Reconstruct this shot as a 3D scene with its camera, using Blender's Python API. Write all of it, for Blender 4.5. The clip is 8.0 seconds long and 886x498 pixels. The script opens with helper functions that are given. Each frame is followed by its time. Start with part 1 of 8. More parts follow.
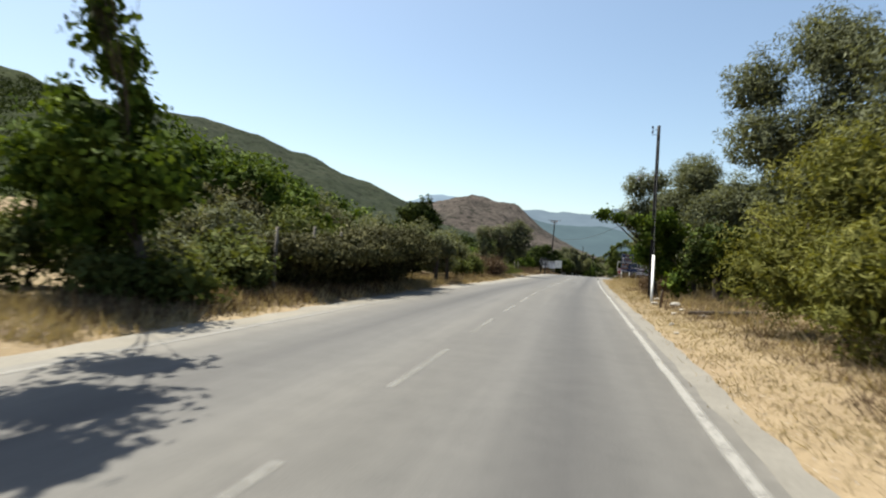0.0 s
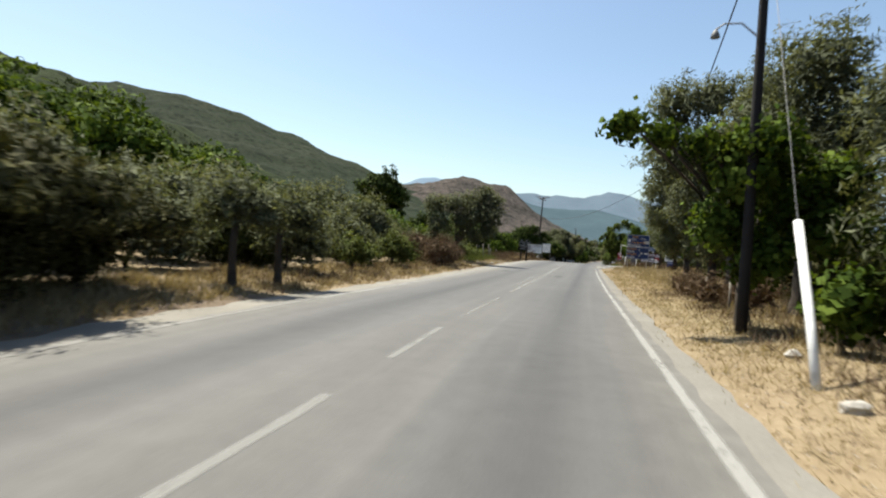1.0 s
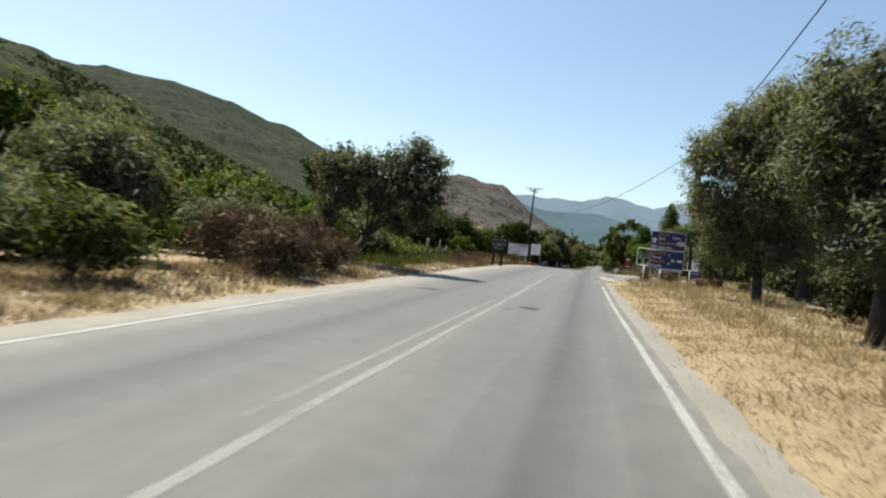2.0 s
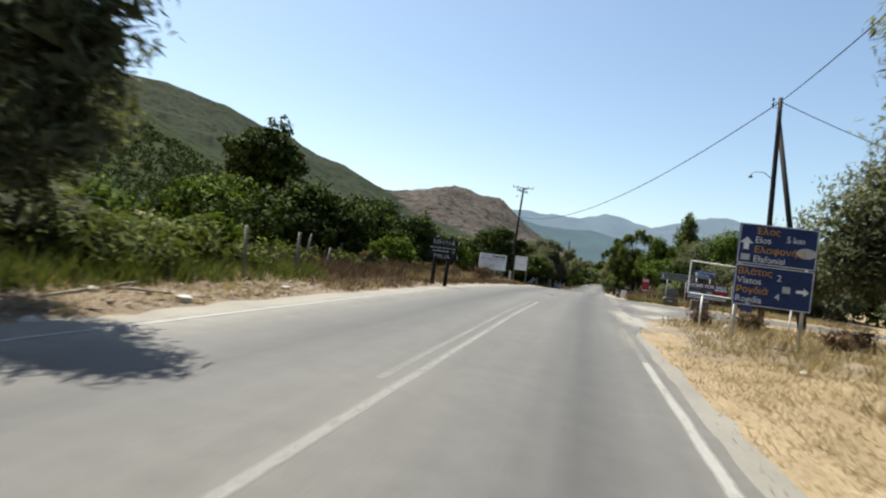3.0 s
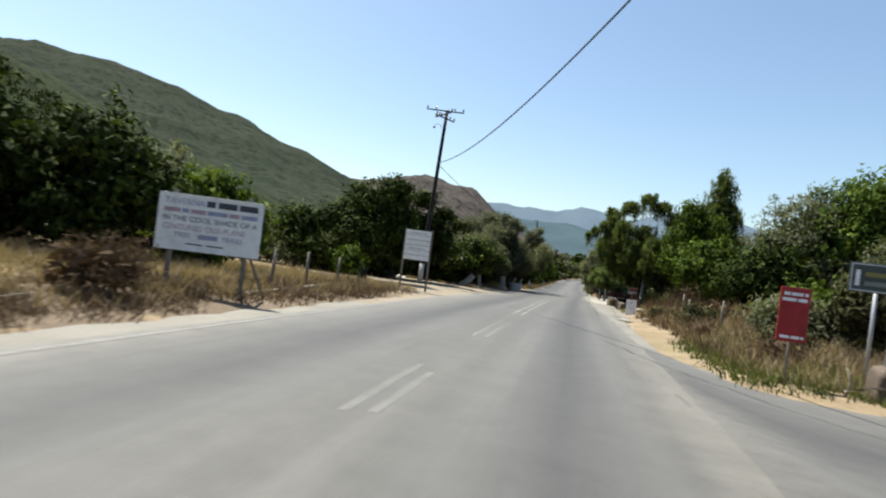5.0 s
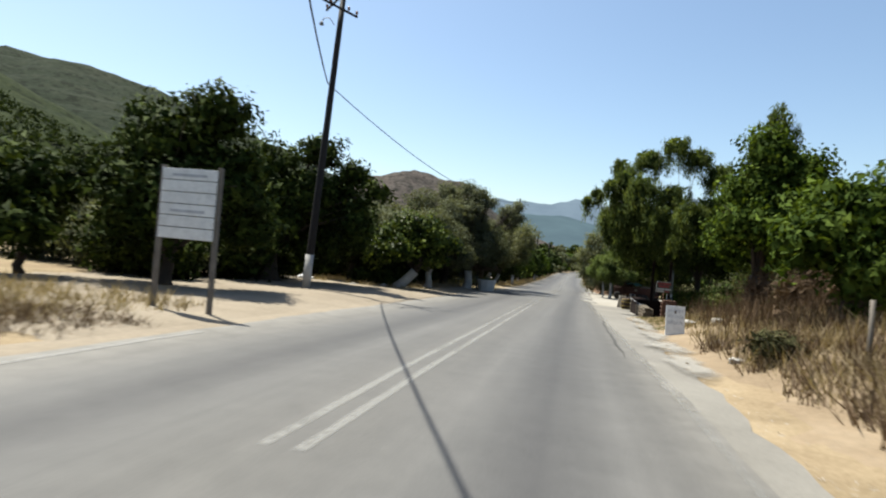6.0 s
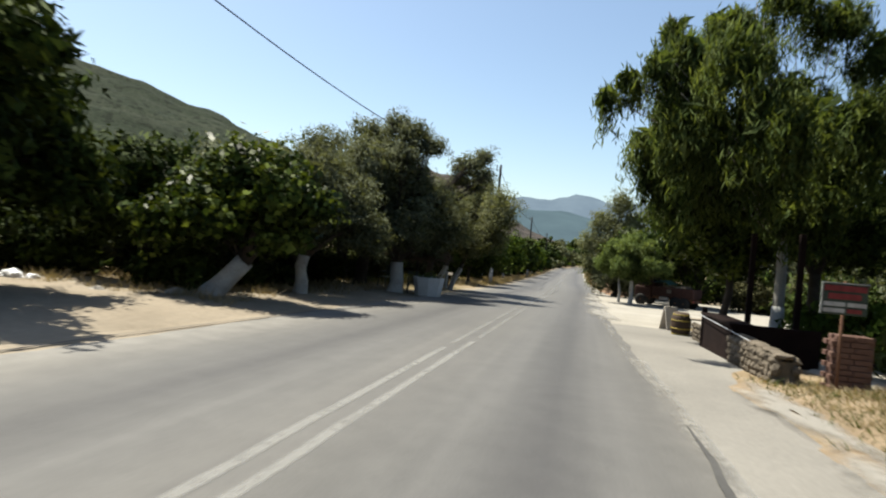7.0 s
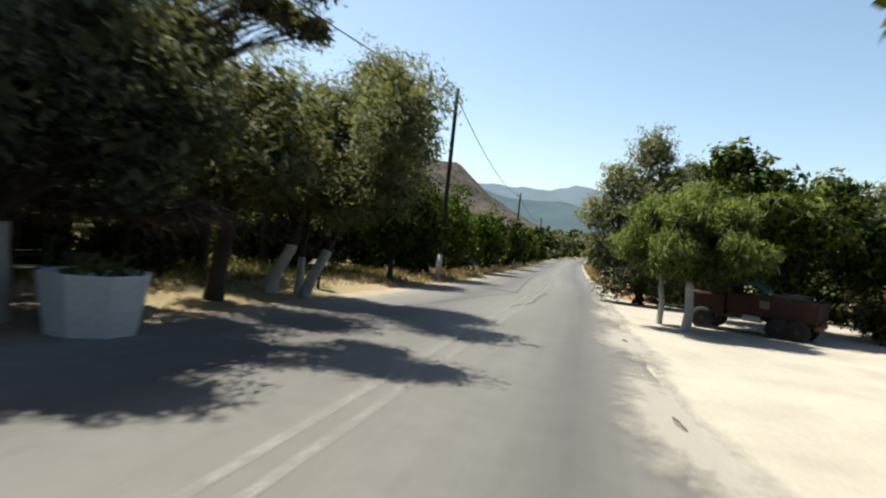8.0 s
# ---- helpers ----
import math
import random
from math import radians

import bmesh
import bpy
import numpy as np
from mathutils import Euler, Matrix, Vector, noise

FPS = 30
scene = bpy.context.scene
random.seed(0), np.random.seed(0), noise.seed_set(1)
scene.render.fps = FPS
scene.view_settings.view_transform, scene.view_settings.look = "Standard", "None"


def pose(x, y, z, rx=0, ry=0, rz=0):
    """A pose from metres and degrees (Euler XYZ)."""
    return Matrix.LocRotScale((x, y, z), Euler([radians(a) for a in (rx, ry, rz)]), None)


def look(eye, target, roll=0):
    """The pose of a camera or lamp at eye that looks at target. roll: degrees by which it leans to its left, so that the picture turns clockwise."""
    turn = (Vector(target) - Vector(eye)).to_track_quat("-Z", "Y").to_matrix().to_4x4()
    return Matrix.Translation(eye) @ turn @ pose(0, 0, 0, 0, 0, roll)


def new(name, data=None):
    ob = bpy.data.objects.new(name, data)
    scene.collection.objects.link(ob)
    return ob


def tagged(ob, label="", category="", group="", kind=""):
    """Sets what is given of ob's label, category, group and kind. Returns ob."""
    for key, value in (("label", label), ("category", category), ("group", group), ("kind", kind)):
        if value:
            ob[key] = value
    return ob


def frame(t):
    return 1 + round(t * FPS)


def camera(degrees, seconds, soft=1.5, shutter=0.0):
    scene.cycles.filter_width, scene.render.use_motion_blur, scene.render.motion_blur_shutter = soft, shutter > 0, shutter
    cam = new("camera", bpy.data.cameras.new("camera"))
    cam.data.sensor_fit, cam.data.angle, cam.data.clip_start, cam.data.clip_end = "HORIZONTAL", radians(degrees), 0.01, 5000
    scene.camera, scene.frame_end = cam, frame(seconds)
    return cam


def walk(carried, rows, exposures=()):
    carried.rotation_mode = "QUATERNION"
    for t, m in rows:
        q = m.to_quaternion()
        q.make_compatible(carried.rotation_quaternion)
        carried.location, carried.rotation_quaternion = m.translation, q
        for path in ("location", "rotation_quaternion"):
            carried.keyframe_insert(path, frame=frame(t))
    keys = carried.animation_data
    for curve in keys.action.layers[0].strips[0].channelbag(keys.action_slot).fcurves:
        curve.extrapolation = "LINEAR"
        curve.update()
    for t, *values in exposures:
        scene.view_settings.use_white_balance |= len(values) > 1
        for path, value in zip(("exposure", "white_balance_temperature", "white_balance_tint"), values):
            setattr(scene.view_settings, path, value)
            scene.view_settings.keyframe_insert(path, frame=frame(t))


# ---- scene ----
EXPO, SKY_DUST, SKY_POWER, SUN_POWER = 1.1, 1.1, 0.085, 5.0
# ================= camera and walk =================
cam = camera(75.0, 8.0, soft=2.05, shutter=0.16)
ROWS = [
    (0, 0.00, -0.00, 1.300, 15.41, 0.78, -3.72),
    (0.5, -0.29, 8.06, 1.340, 15.07, 0.03, -4.19),
    (1, -0.46, 16.22, 1.362, 14.73, -0.81, -3.87),
    (1.5, -0.67, 24.39, 1.362, 14.55, -1.09, -4.55),
    (2, -0.89, 32.53, 1.299, 14.42, -0.84, -5.64),
    (2.5, -1.09, 40.63, 1.255, 14.23, -0.08, -6.48),
    (3, -1.27, 48.69, 1.249, 14.15, 0.49, -7.31),
    (3.5, -1.39, 56.77, 1.288, 13.91, 0.69, -7.18),
    (4, -1.33, 64.13, 1.318, 13.45, 0.55, -6.67),
    (4.5, -1.27, 71.34, 1.306, 12.61, 0.26, -6.76),
    (5, -1.11, 78.71, 1.238, 11.93, 0.13, -7.27),
    (5.2, -0.99, 81.66, 1.189, 11.85, 0.07, -6.65),
    (5.7, -0.76, 89.02, 1.050, 11.61, 0.06, -5.45),
    (6.0, -0.66, 93.46, 0.925, 11.54, -0.06, -5.09),
    (6.3, -0.58, 97.98, 0.799, 11.49, -0.27, -4.86),
    (6.5, -0.53, 101.05, 0.706, 11.44, -0.48, -4.69),
    (7, -0.34, 108.30, 0.458, 11.59, -0.40, -4.76),
    (7.5, -0.21, 115.18, 0.243, 11.67, -0.95, -4.74),
    (8, 0.00, 123.25, 0.029, 11.44, -1.42, -5.62),
]
walk(cam, [(t, pose(x, y, z, 90 + pitch, roll, yaw)) for t, x, y, z, yaw, pitch, roll in ROWS], exposures=[(t, EXPO + more, kelvin, 4.5) for t, more, kelvin in ((0.0, 0.0, 6860), (1.0, 0.0, 6700), (3.0, 0.0, 6690), (4.0, 0.0, 6520), (5.0, 0.0, 6480), (6.5, 0.0, 6640), (7.5, 0.02, 6840), (8.0, 0.12, 6880))])

# ================= world, sun =================
SUN_UP, SUN_LEFT = 62.5, 59.3  # elevation; degrees west of the road's heading
world = bpy.data.worlds.new("world")
scene.world = world
world.use_nodes = True
wn = world.node_tree.nodes
sky = wn.new("ShaderNodeTexSky")
sky.sky_type, sky.sun_disc = "NISHITA", False
sky.sun_elevation, sky.sun_rotation = radians(SUN_UP), radians(-SUN_LEFT)
sky.altitude, sky.air_density, sky.dust_density, sky.ozone_density = 50.0, 1.0, SKY_DUST, 1.0
world.node_tree.links.new(sky.outputs[0], wn["Background"].inputs[0])
wn["Background"].inputs[1].default_value = SKY_POWER
sun_data = bpy.data.lights.new("sun", "SUN")
sun_data.energy, sun_data.angle, sun_data.color = SUN_POWER, radians(0.53), (1.0, 0.945, 0.87)
sun_dir = Vector((-math.sin(radians(SUN_LEFT)) * math.cos(radians(SUN_UP)), math.cos(radians(SUN_LEFT)) * math.cos(radians(SUN_UP)), math.sin(radians(SUN_UP))))
sun = new("sun", sun_data)
sun.matrix_world = look(sun_dir * 60, (0, 0, 0))


# ================= materials =================
def ramp(nt, fac, stops):
    r = nt.nodes.new("ShaderNodeValToRGB")
    while len(r.color_ramp.elements) < len(stops):
        r.color_ramp.elements.new(0.5)
    for e, (p, c) in zip(r.color_ramp.elements, stops):
        e.position, e.color = p, (*c, 1)
    nt.links.new(fac, r.inputs[0])
    return r.outputs[0]


def noise_of(nt, vec, scale, detail=4.0, rough=0.6, stretch=None):
    n = nt.nodes.new("ShaderNodeTexNoise")
    n.inputs["Scale"].default_value, n.inputs["Detail"].default_value, n.inputs["Roughness"].default_value = scale, detail, rough
    if stretch:
        m = nt.nodes.new("ShaderNodeMapping")
        m.inputs["Scale"].default_value = stretch
        nt.links.new(vec, m.inputs[0])
        vec = m.outputs[0]
    nt.links.new(vec, n.inputs["Vector"])
    return n.outputs[0]


def blend(nt, fac, a, b, how="MIX"):
    m = nt.nodes.new("ShaderNodeMix")
    m.data_type, m.blend_type = "RGBA", how
    for sock, v in ((m.inputs[0], fac), (m.inputs[6], a), (m.inputs[7], b)):
        if isinstance(v, bpy.types.NodeSocket):
            nt.links.new(v, sock)
        elif isinstance(v, tuple):
            sock.default_value = (*v, 1)
        else:
            sock.default_value = v
    return m.outputs[2]


def start_material(name, rough=0.8, metal=0.0, spec=0.3):
    m = bpy.data.materials.new(name)
    m.use_nodes = True
    b = m.node_tree.nodes["Principled BSDF"]
    b.inputs["Roughness"].default_value, b.inputs["Metallic"].default_value = rough, metal
    b.inputs["Specular IOR Level"].default_value = spec
    return m, m.node_tree, b


def place_of(nt):
    return nt.nodes.new("ShaderNodeNewGeometry").outputs["Position"]


def bump(nt, b, height, strength, dist):
    n = nt.nodes.new("ShaderNodeBump")
    n.inputs["Strength"].default_value, n.inputs["Distance"].default_value = strength, dist
    nt.links.new(height, n.inputs["Height"])
    nt.links.new(n.outputs[0], b.inputs["Normal"])


def surface(name, dark, mid, light, big=0.6, small=14.0, rough=0.85, relief=0.3, dist=0.02, metal=0.0, spec=0.3):
    """A weathered surface: stains at one scale, grain at another."""
    m, nt, b = start_material(name, rough, metal, spec)
    p = place_of(nt)
    n1, n2 = noise_of(nt, p, big, 5), noise_of(nt, p, small, 6, 0.7)
    c1 = ramp(nt, n1, [(0.3, dark), (0.5, mid), (0.72, light)])
    c2 = ramp(nt, n2, [(0.25, tuple(v * 0.6 for v in mid)), (0.5, mid), (0.75, tuple(min(1, v * 1.4) for v in mid))])
    nt.links.new(blend(nt, 0.45, c1, c2), b.inputs["Base Color"])
    if relief:
        bump(nt, b, n2, relief, dist)
    return m


def leaf_material(name, dark, mid, light, through_light=0.3, gloss=0.75, patch=0.5):
    """Leaves: each one its own tone, larger patches of tone over the crown, light shining through."""
    m, nt, b = start_material(name, gloss, 0.0, 0.05)
    g = nt.nodes.new("ShaderNodeNewGeometry")
    c1 = ramp(nt, g.outputs["Random Per Island"], [(0.0, dark), (0.6, mid), (1.0, light)])
    n = noise_of(nt, g.outputs["Position"], 1.4, 3)
    c2 = ramp(nt, n, [(0.3, dark), (0.5, mid), (0.7, light)])
    col = blend(nt, patch, c1, c2)
    nt.links.new(col, b.inputs["Base Color"])
    t = nt.nodes.new("ShaderNodeBsdfTranslucent")
    nt.links.new(blend(nt, 1.0, col, (1.0, 0.95, 0.45), "MULTIPLY"), t.inputs[0])
    mix = nt.nodes.new("ShaderNodeMixShader")
    mix.inputs[0].default_value = through_light
    nt.links.new(b.outputs[0], mix.inputs[1])
    nt.links.new(t.outputs[0], mix.inputs[2])
    nt.links.new(mix.outputs[0], nt.nodes["Material Output"].inputs[0])
    return m


def asphalt_material():
    m, nt, b = start_material("asphalt", 0.75, 0.0, 0.35)
    p = place_of(nt)
    uv = nt.nodes.new("ShaderNodeUVMap").outputs[0]
    fine, mid, big = noise_of(nt, p, 60, 4, 0.7), noise_of(nt, p, 3.0, 5), noise_of(nt, p, 0.25, 4)
    streak = noise_of(nt, uv, 1.0, 3, 0.6, (1.6, 0.035, 1.0))
    base = ramp(nt, streak, [(0.3, (0.0588, 0.056, 0.0521)), (0.5, (0.0997, 0.0952, 0.0862)), (0.68, (0.168, 0.1596, 0.1428))])
    base = blend(nt, 0.42, base, ramp(nt, big, [(0.35, (0.0717, 0.0689, 0.0638)), (0.65, (0.1266, 0.1204, 0.1092))]))
    base = blend(nt, 0.32, base, ramp(nt, mid, [(0.3, (0.0627, 0.0599, 0.0554)), (0.7, (0.14, 0.1333, 0.1221))]))
    base = blend(nt, 0.3, base, ramp(nt, fine, [(0.3, (0.0448, 0.0431, 0.0403)), (0.7, (0.168, 0.1607, 0.1484))]))
    # oil and rubber between the wheel tracks: darker along the middle of each lane
    sx = nt.nodes.new("ShaderNodeSeparateXYZ")
    nt.links.new(uv, sx.inputs[0])
    ma = nt.nodes.new("ShaderNodeMath")
    ma.operation = "ABSOLUTE"
    nt.links.new(sx.outputs[0], ma.inputs[0])
    band = ramp(nt, ma.outputs[0], [(0.1, (1.08, 1.07, 1.04)), (0.3, (1.0, 1.0, 1.0)), (0.5, (0.66, 0.66, 0.685)), (0.68, (1.0, 1.0, 1.0)), (0.98, (1.22, 1.19, 1.12))])
    sc = nt.nodes.new("ShaderNodeMath")
    sc.operation, sc.inputs[1].default_value = "MULTIPLY", 0.3
    nt.links.new(ma.outputs[0], sc.inputs[0])
    nt.links.new(sc.outputs[0], band.node.inputs[0])
    col = blend(nt, 1.0, blend(nt, 1.0, base, (0.81, 0.82, 0.85), "MULTIPLY"), band, "MULTIPLY")
    # dust drifted in from the edges
    ad = nt.nodes.new("ShaderNodeMath")
    ad.operation = "ADD"
    nt.links.new(ma.outputs[0], ad.inputs[0])
    nt.links.new(noise_of(nt, p, 1.1, 5, 0.7), ad.inputs[1])
    mr = nt.nodes.new("ShaderNodeMapRange")
    mr.inputs["From Min"].default_value, mr.inputs["From Max"].default_value = 3.2, 4.1
    nt.links.new(ad.outputs[0], mr.inputs[0])
    dust = ramp(nt, mid, [(0.3, (0.1232, 0.1165, 0.1036)), (0.7, (0.1848, 0.1747, 0.1557))])
    nt.links.new(blend(nt, mr.outputs[0], col, dust), b.inputs["Base Color"])
    bump(nt, b, fine, 0.35, 0.006)
    return m


def thin_layer(nt, b, mask):
    """Lets what lies below show where the layer is worn away."""
    clear, mix = nt.nodes.new("ShaderNodeBsdfTransparent"), nt.nodes.new("ShaderNodeMixShader")
    nt.links.new(mask, mix.inputs[0])
    nt.links.new(clear.outputs[0], mix.inputs[1])
    nt.links.new(b.outputs[0], mix.inputs[2])
    nt.links.new(mix.outputs[0], nt.nodes["Material Output"].inputs[0])


def maths(nt, how, a, b=0.0):
    m = nt.nodes.new("ShaderNodeMath")
    m.operation = how
    for sock, v in ((m.inputs[0], a), (m.inputs[1], b)):
        if isinstance(v, bpy.types.NodeSocket):
            nt.links.new(v, sock)
        else:
            sock.default_value = v
    return m.outputs[0]


def paint_material(name="road_paint", keep=0.5, tone=(0.42, 0.41, 0.385), cover=0.9):
    """Road paint worn through in flakes and along its edges; UV x runs across the line."""
    m, nt, b = start_material(name, 0.7, 0.0, 0.3)
    p = place_of(nt)
    a, c = noise_of(nt, p, 9.0, 6, 0.75), noise_of(nt, p, 0.7, 3)
    worn = ramp(nt, blend(nt, 0.42, a, c), [(keep - 0.12, (0, 0, 0)), (keep + 0.06, (cover, cover, cover))])
    sx = nt.nodes.new("ShaderNodeSeparateXYZ")
    nt.links.new(nt.nodes.new("ShaderNodeUVMap").outputs[0], sx.inputs[0])
    off = maths(nt, "ABSOLUTE", maths(nt, "SUBTRACT", sx.outputs[0], 0.5))
    rim = nt.nodes.new("ShaderNodeMapRange")
    rim.inputs["From Min"].default_value, rim.inputs["From Max"].default_value = 0.78, 0.5
    nt.links.new(maths(nt, "ADD", off, maths(nt, "MULTIPLY", a, 0.5)), rim.inputs[0])
    nt.links.new(ramp(nt, noise_of(nt, p, 30, 4), [(0.3, tuple(v * 0.85 for v in tone)), (0.7, tuple(v * 1.1 for v in tone))]), b.inputs["Base Color"])
    thin_layer(nt, b, maths(nt, "MULTIPLY", worn, rim.outputs[0]))
    return m


def spill_material(name, col, soft, cover=0.9):
    """A patch or spill that thins out towards its rim; UV x is 1 at the rim, 0 in the middle."""
    m, nt, b = start_material(name, 0.85, 0.0, 0.25)
    p = place_of(nt)
    sx = nt.nodes.new("ShaderNodeSeparateXYZ")
    nt.links.new(nt.nodes.new("ShaderNodeUVMap").outputs[0], sx.inputs[0])
    mr = nt.nodes.new("ShaderNodeMapRange")
    mr.inputs["From Min"].default_value, mr.inputs["From Max"].default_value, mr.inputs["To Max"].default_value = -0.2, -0.2 + 0.5 * soft, cover
    nt.links.new(maths(nt, "SUBTRACT", noise_of(nt, p, 2.4, 8, 0.75), sx.outputs[0]), mr.inputs[0])
    grain = noise_of(nt, p, 45, 5, 0.75)
    nt.links.new(ramp(nt, grain, [(0.3, tuple(v * 0.72 for v in col)), (0.7, tuple(v * 1.22 for v in col))]), b.inputs["Base Color"])
    bump(nt, b, grain, 0.35, 0.008)
    thin_layer(nt, b, mr.outputs[0])
    return m


def flat_paint(name, col, rough=0.45, metal=0.0, dirt=0.25):
    m, nt, b = start_material(name, rough, metal, 0.4)
    p = place_of(nt)
    n = noise_of(nt, p, 6.0, 6, 0.7)
    c = ramp(nt, n, [(0.3, tuple(v * (1 - dirt) * 0.9 for v in col)), (0.55, col), (0.8, tuple(min(1.0, v * (1 + dirt * 0.4) + 0.01) for v in col))])
    nt.links.new(c, b.inputs["Base Color"])
    return m


def ground_material():
    m, nt, b = start_material("dry_ground", 0.95, 0.0, 0.1)
    p = place_of(nt)
    n1, n2, n3, n4 = noise_of(nt, p, 0.16, 4), noise_of(nt, p, 1.3, 5), noise_of(nt, p, 16, 6, 0.75), noise_of(nt, p, 0.05, 3)
    straw = ramp(nt, n2, [(0.3, (0.15, 0.112, 0.07)), (0.5, (0.245, 0.19, 0.12)), (0.7, (0.315, 0.255, 0.172))])
    soil = ramp(nt, n2, [(0.3, (0.1232, 0.0868, 0.0532)), (0.7, (0.2464, 0.1848, 0.1204))])
    c = blend(nt, ramp(nt, n1, [(0.42, (0, 0, 0)), (0.6, (1, 1, 1))]), straw, soil)
    green = ramp(nt, n2, [(0.3, (0.0392, 0.0476, 0.0168)), (0.7, (0.112, 0.1064, 0.0392))])
    c = blend(nt, ramp(nt, n4, [(0.5, (0, 0, 0)), (0.66, (0.75, 0.75, 0.75))]), c, green)
    c = blend(nt, 0.48, c, ramp(nt, n3, [(0.3, (0.11, 0.082, 0.05)), (0.5, (0.235, 0.182, 0.113)), (0.72, (0.35, 0.285, 0.19))]))
    nt.links.new(c, b.inputs["Base Color"])
    bump(nt, b, n3, 0.35, 0.03)
    return m


def hill_material(name, low, mid, high, scale, side=None):
    """Scrub, grass and rock on a slope: broad bands, clumps and fine grain. side: x from which a second cover of scrub takes over to the left."""
    m, nt, b = start_material(name, 1.0, 0.0, 0.05)
    p = place_of(nt)
    n1, n2, n3 = noise_of(nt, p, scale, 5, 0.65, (1.0, 1.0, 2.5)), noise_of(nt, p, scale * 6, 6, 0.7), noise_of(nt, p, scale * 34, 5, 0.75)
    c = ramp(nt, n1, [(0.34, low), (0.5, mid), (0.66, high)])
    c = blend(nt, 0.45, c, ramp(nt, n2, [(0.36, tuple(v * 0.5 for v in low)), (0.5, mid), (0.64, tuple(v * 1.2 for v in high))]))
    c = blend(nt, 0.3, c, ramp(nt, n3, [(0.36, tuple(v * 0.35 for v in low)), (0.5, mid), (0.64, tuple(v * 1.3 for v in high))]))
    clump = noise_of(nt, p, 0.16, 4, 0.6)
    c = blend(nt, ramp(nt, clump, [(0.53, (0, 0, 0)), (0.6, (0.7, 0.7, 0.7))]), c, tuple(v * 0.45 for v in low))
    if side:
        sx = nt.nodes.new("ShaderNodeSeparateXYZ")
        nt.links.new(p, sx.inputs[0])
        mr = nt.nodes.new("ShaderNodeMapRange")
        mr.inputs["From Min"].default_value, mr.inputs["From Max"].default_value = side + 30, side - 30
        nt.links.new(maths(nt, "ADD", sx.outputs[0], maths(nt, "MULTIPLY", maths(nt, "SUBTRACT", n2, 0.5), 220)), mr.inputs[0])
        c = blend(nt, mr.outputs[0], c, ramp(nt, n2, [(0.35, (0.014, 0.02, 0.011)), (0.65, (0.034, 0.04, 0.022))]))
    nt.links.new(c, b.inputs["Base Color"])
    bump(nt, b, n2, 0.8, 2.0)
    return m


def haze_glow_material(name, col, glow):
    """Mountains far off; the air's haze is painted in as blue colour and glow."""
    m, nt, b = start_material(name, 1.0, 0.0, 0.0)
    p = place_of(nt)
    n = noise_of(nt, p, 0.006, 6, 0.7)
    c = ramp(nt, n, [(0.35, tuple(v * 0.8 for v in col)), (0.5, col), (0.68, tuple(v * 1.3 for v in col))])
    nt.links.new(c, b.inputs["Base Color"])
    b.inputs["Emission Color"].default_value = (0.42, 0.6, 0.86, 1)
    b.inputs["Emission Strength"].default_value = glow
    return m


ASPHALT = asphalt_material()
PAINT, PAINT_WORN = paint_material("road_paint", 0.43, (0.3136, 0.3052, 0.2856), 0.72), paint_material("worn_road_paint", 0.47, (0.2408, 0.2352, 0.2184), 0.5)
PAINT_FADED, PAINT_GHOST = paint_material("faded_road_paint", 0.43, (0.2464, 0.2408, 0.224), 0.6), paint_material("almost_gone_road_paint", 0.5, (0.2128, 0.2072, 0.1932), 0.6)
PATCH, PATCH_OLD, SPILL = spill_material("asphalt_patch", (0.028, 0.028, 0.0286), 0.6), spill_material("old_asphalt_patch", (0.0588, 0.0577, 0.056), 1.0, 0.4), spill_material("gravel_spill", (0.2576, 0.2447, 0.2184), 0.8, 0.8)
SPILL_THIN = spill_material("thin_gravel_spill", (0.224, 0.2128, 0.1904), 1.2, 0.5)
DUST = surface("pale_dusty_gravel", (0.1904, 0.1736, 0.1467), (0.266, 0.2464, 0.21), (0.3304, 0.308, 0.266), 0.7, 22, 0.95, 0.5, 0.015)
SHOULDER = surface("grey_dusty_shoulder", (0.1232, 0.1154, 0.1008), (0.168, 0.1579, 0.1383), (0.2128, 0.2005, 0.1758), 0.7, 22, 0.95, 0.5, 0.015)
APRON = surface("pale_worn_apron", (0.122, 0.115, 0.102), (0.168, 0.158, 0.14), (0.222, 0.209, 0.184), 0.6, 20, 0.95, 0.45, 0.012)
RIM = paint_material("crumbled_edge", 0.57, (0.25, 0.237, 0.212), 0.85)
DUSTY = surface("pale_road_dust", (0.14, 0.1299, 0.1109), (0.1904, 0.177, 0.1501), (0.2408, 0.224, 0.1904), 0.7, 22, 0.95, 0.5, 0.015)
SAND = surface("pale_sandy_soil", (0.145, 0.118, 0.084), (0.208, 0.173, 0.127), (0.262, 0.224, 0.17), 0.5, 9, 0.95, 0.5, 0.03)
EARTH = surface("tan_dry_earth", (0.085, 0.066, 0.045), (0.15, 0.118, 0.083), (0.21, 0.17, 0.122), 1.1, 9, 0.95, 0.6, 0.03)
SOIL = surface("brown_dry_soil", (0.0896, 0.0644, 0.0437), (0.14, 0.1036, 0.07), (0.2072, 0.1596, 0.1092), 0.8, 9, 0.95, 0.8, 0.04)
BANK_SOIL = surface("tan_bank_soil", (0.12, 0.086, 0.052), (0.2, 0.15, 0.095), (0.27, 0.212, 0.145), 0.9, 8, 0.95, 0.8, 0.04)
RED_EARTH = surface("reddish_dry_earth", (0.11, 0.062, 0.034), (0.185, 0.112, 0.066), (0.25, 0.165, 0.105), 0.9, 9, 0.95, 0.8, 0.04)
GROUND = ground_material()
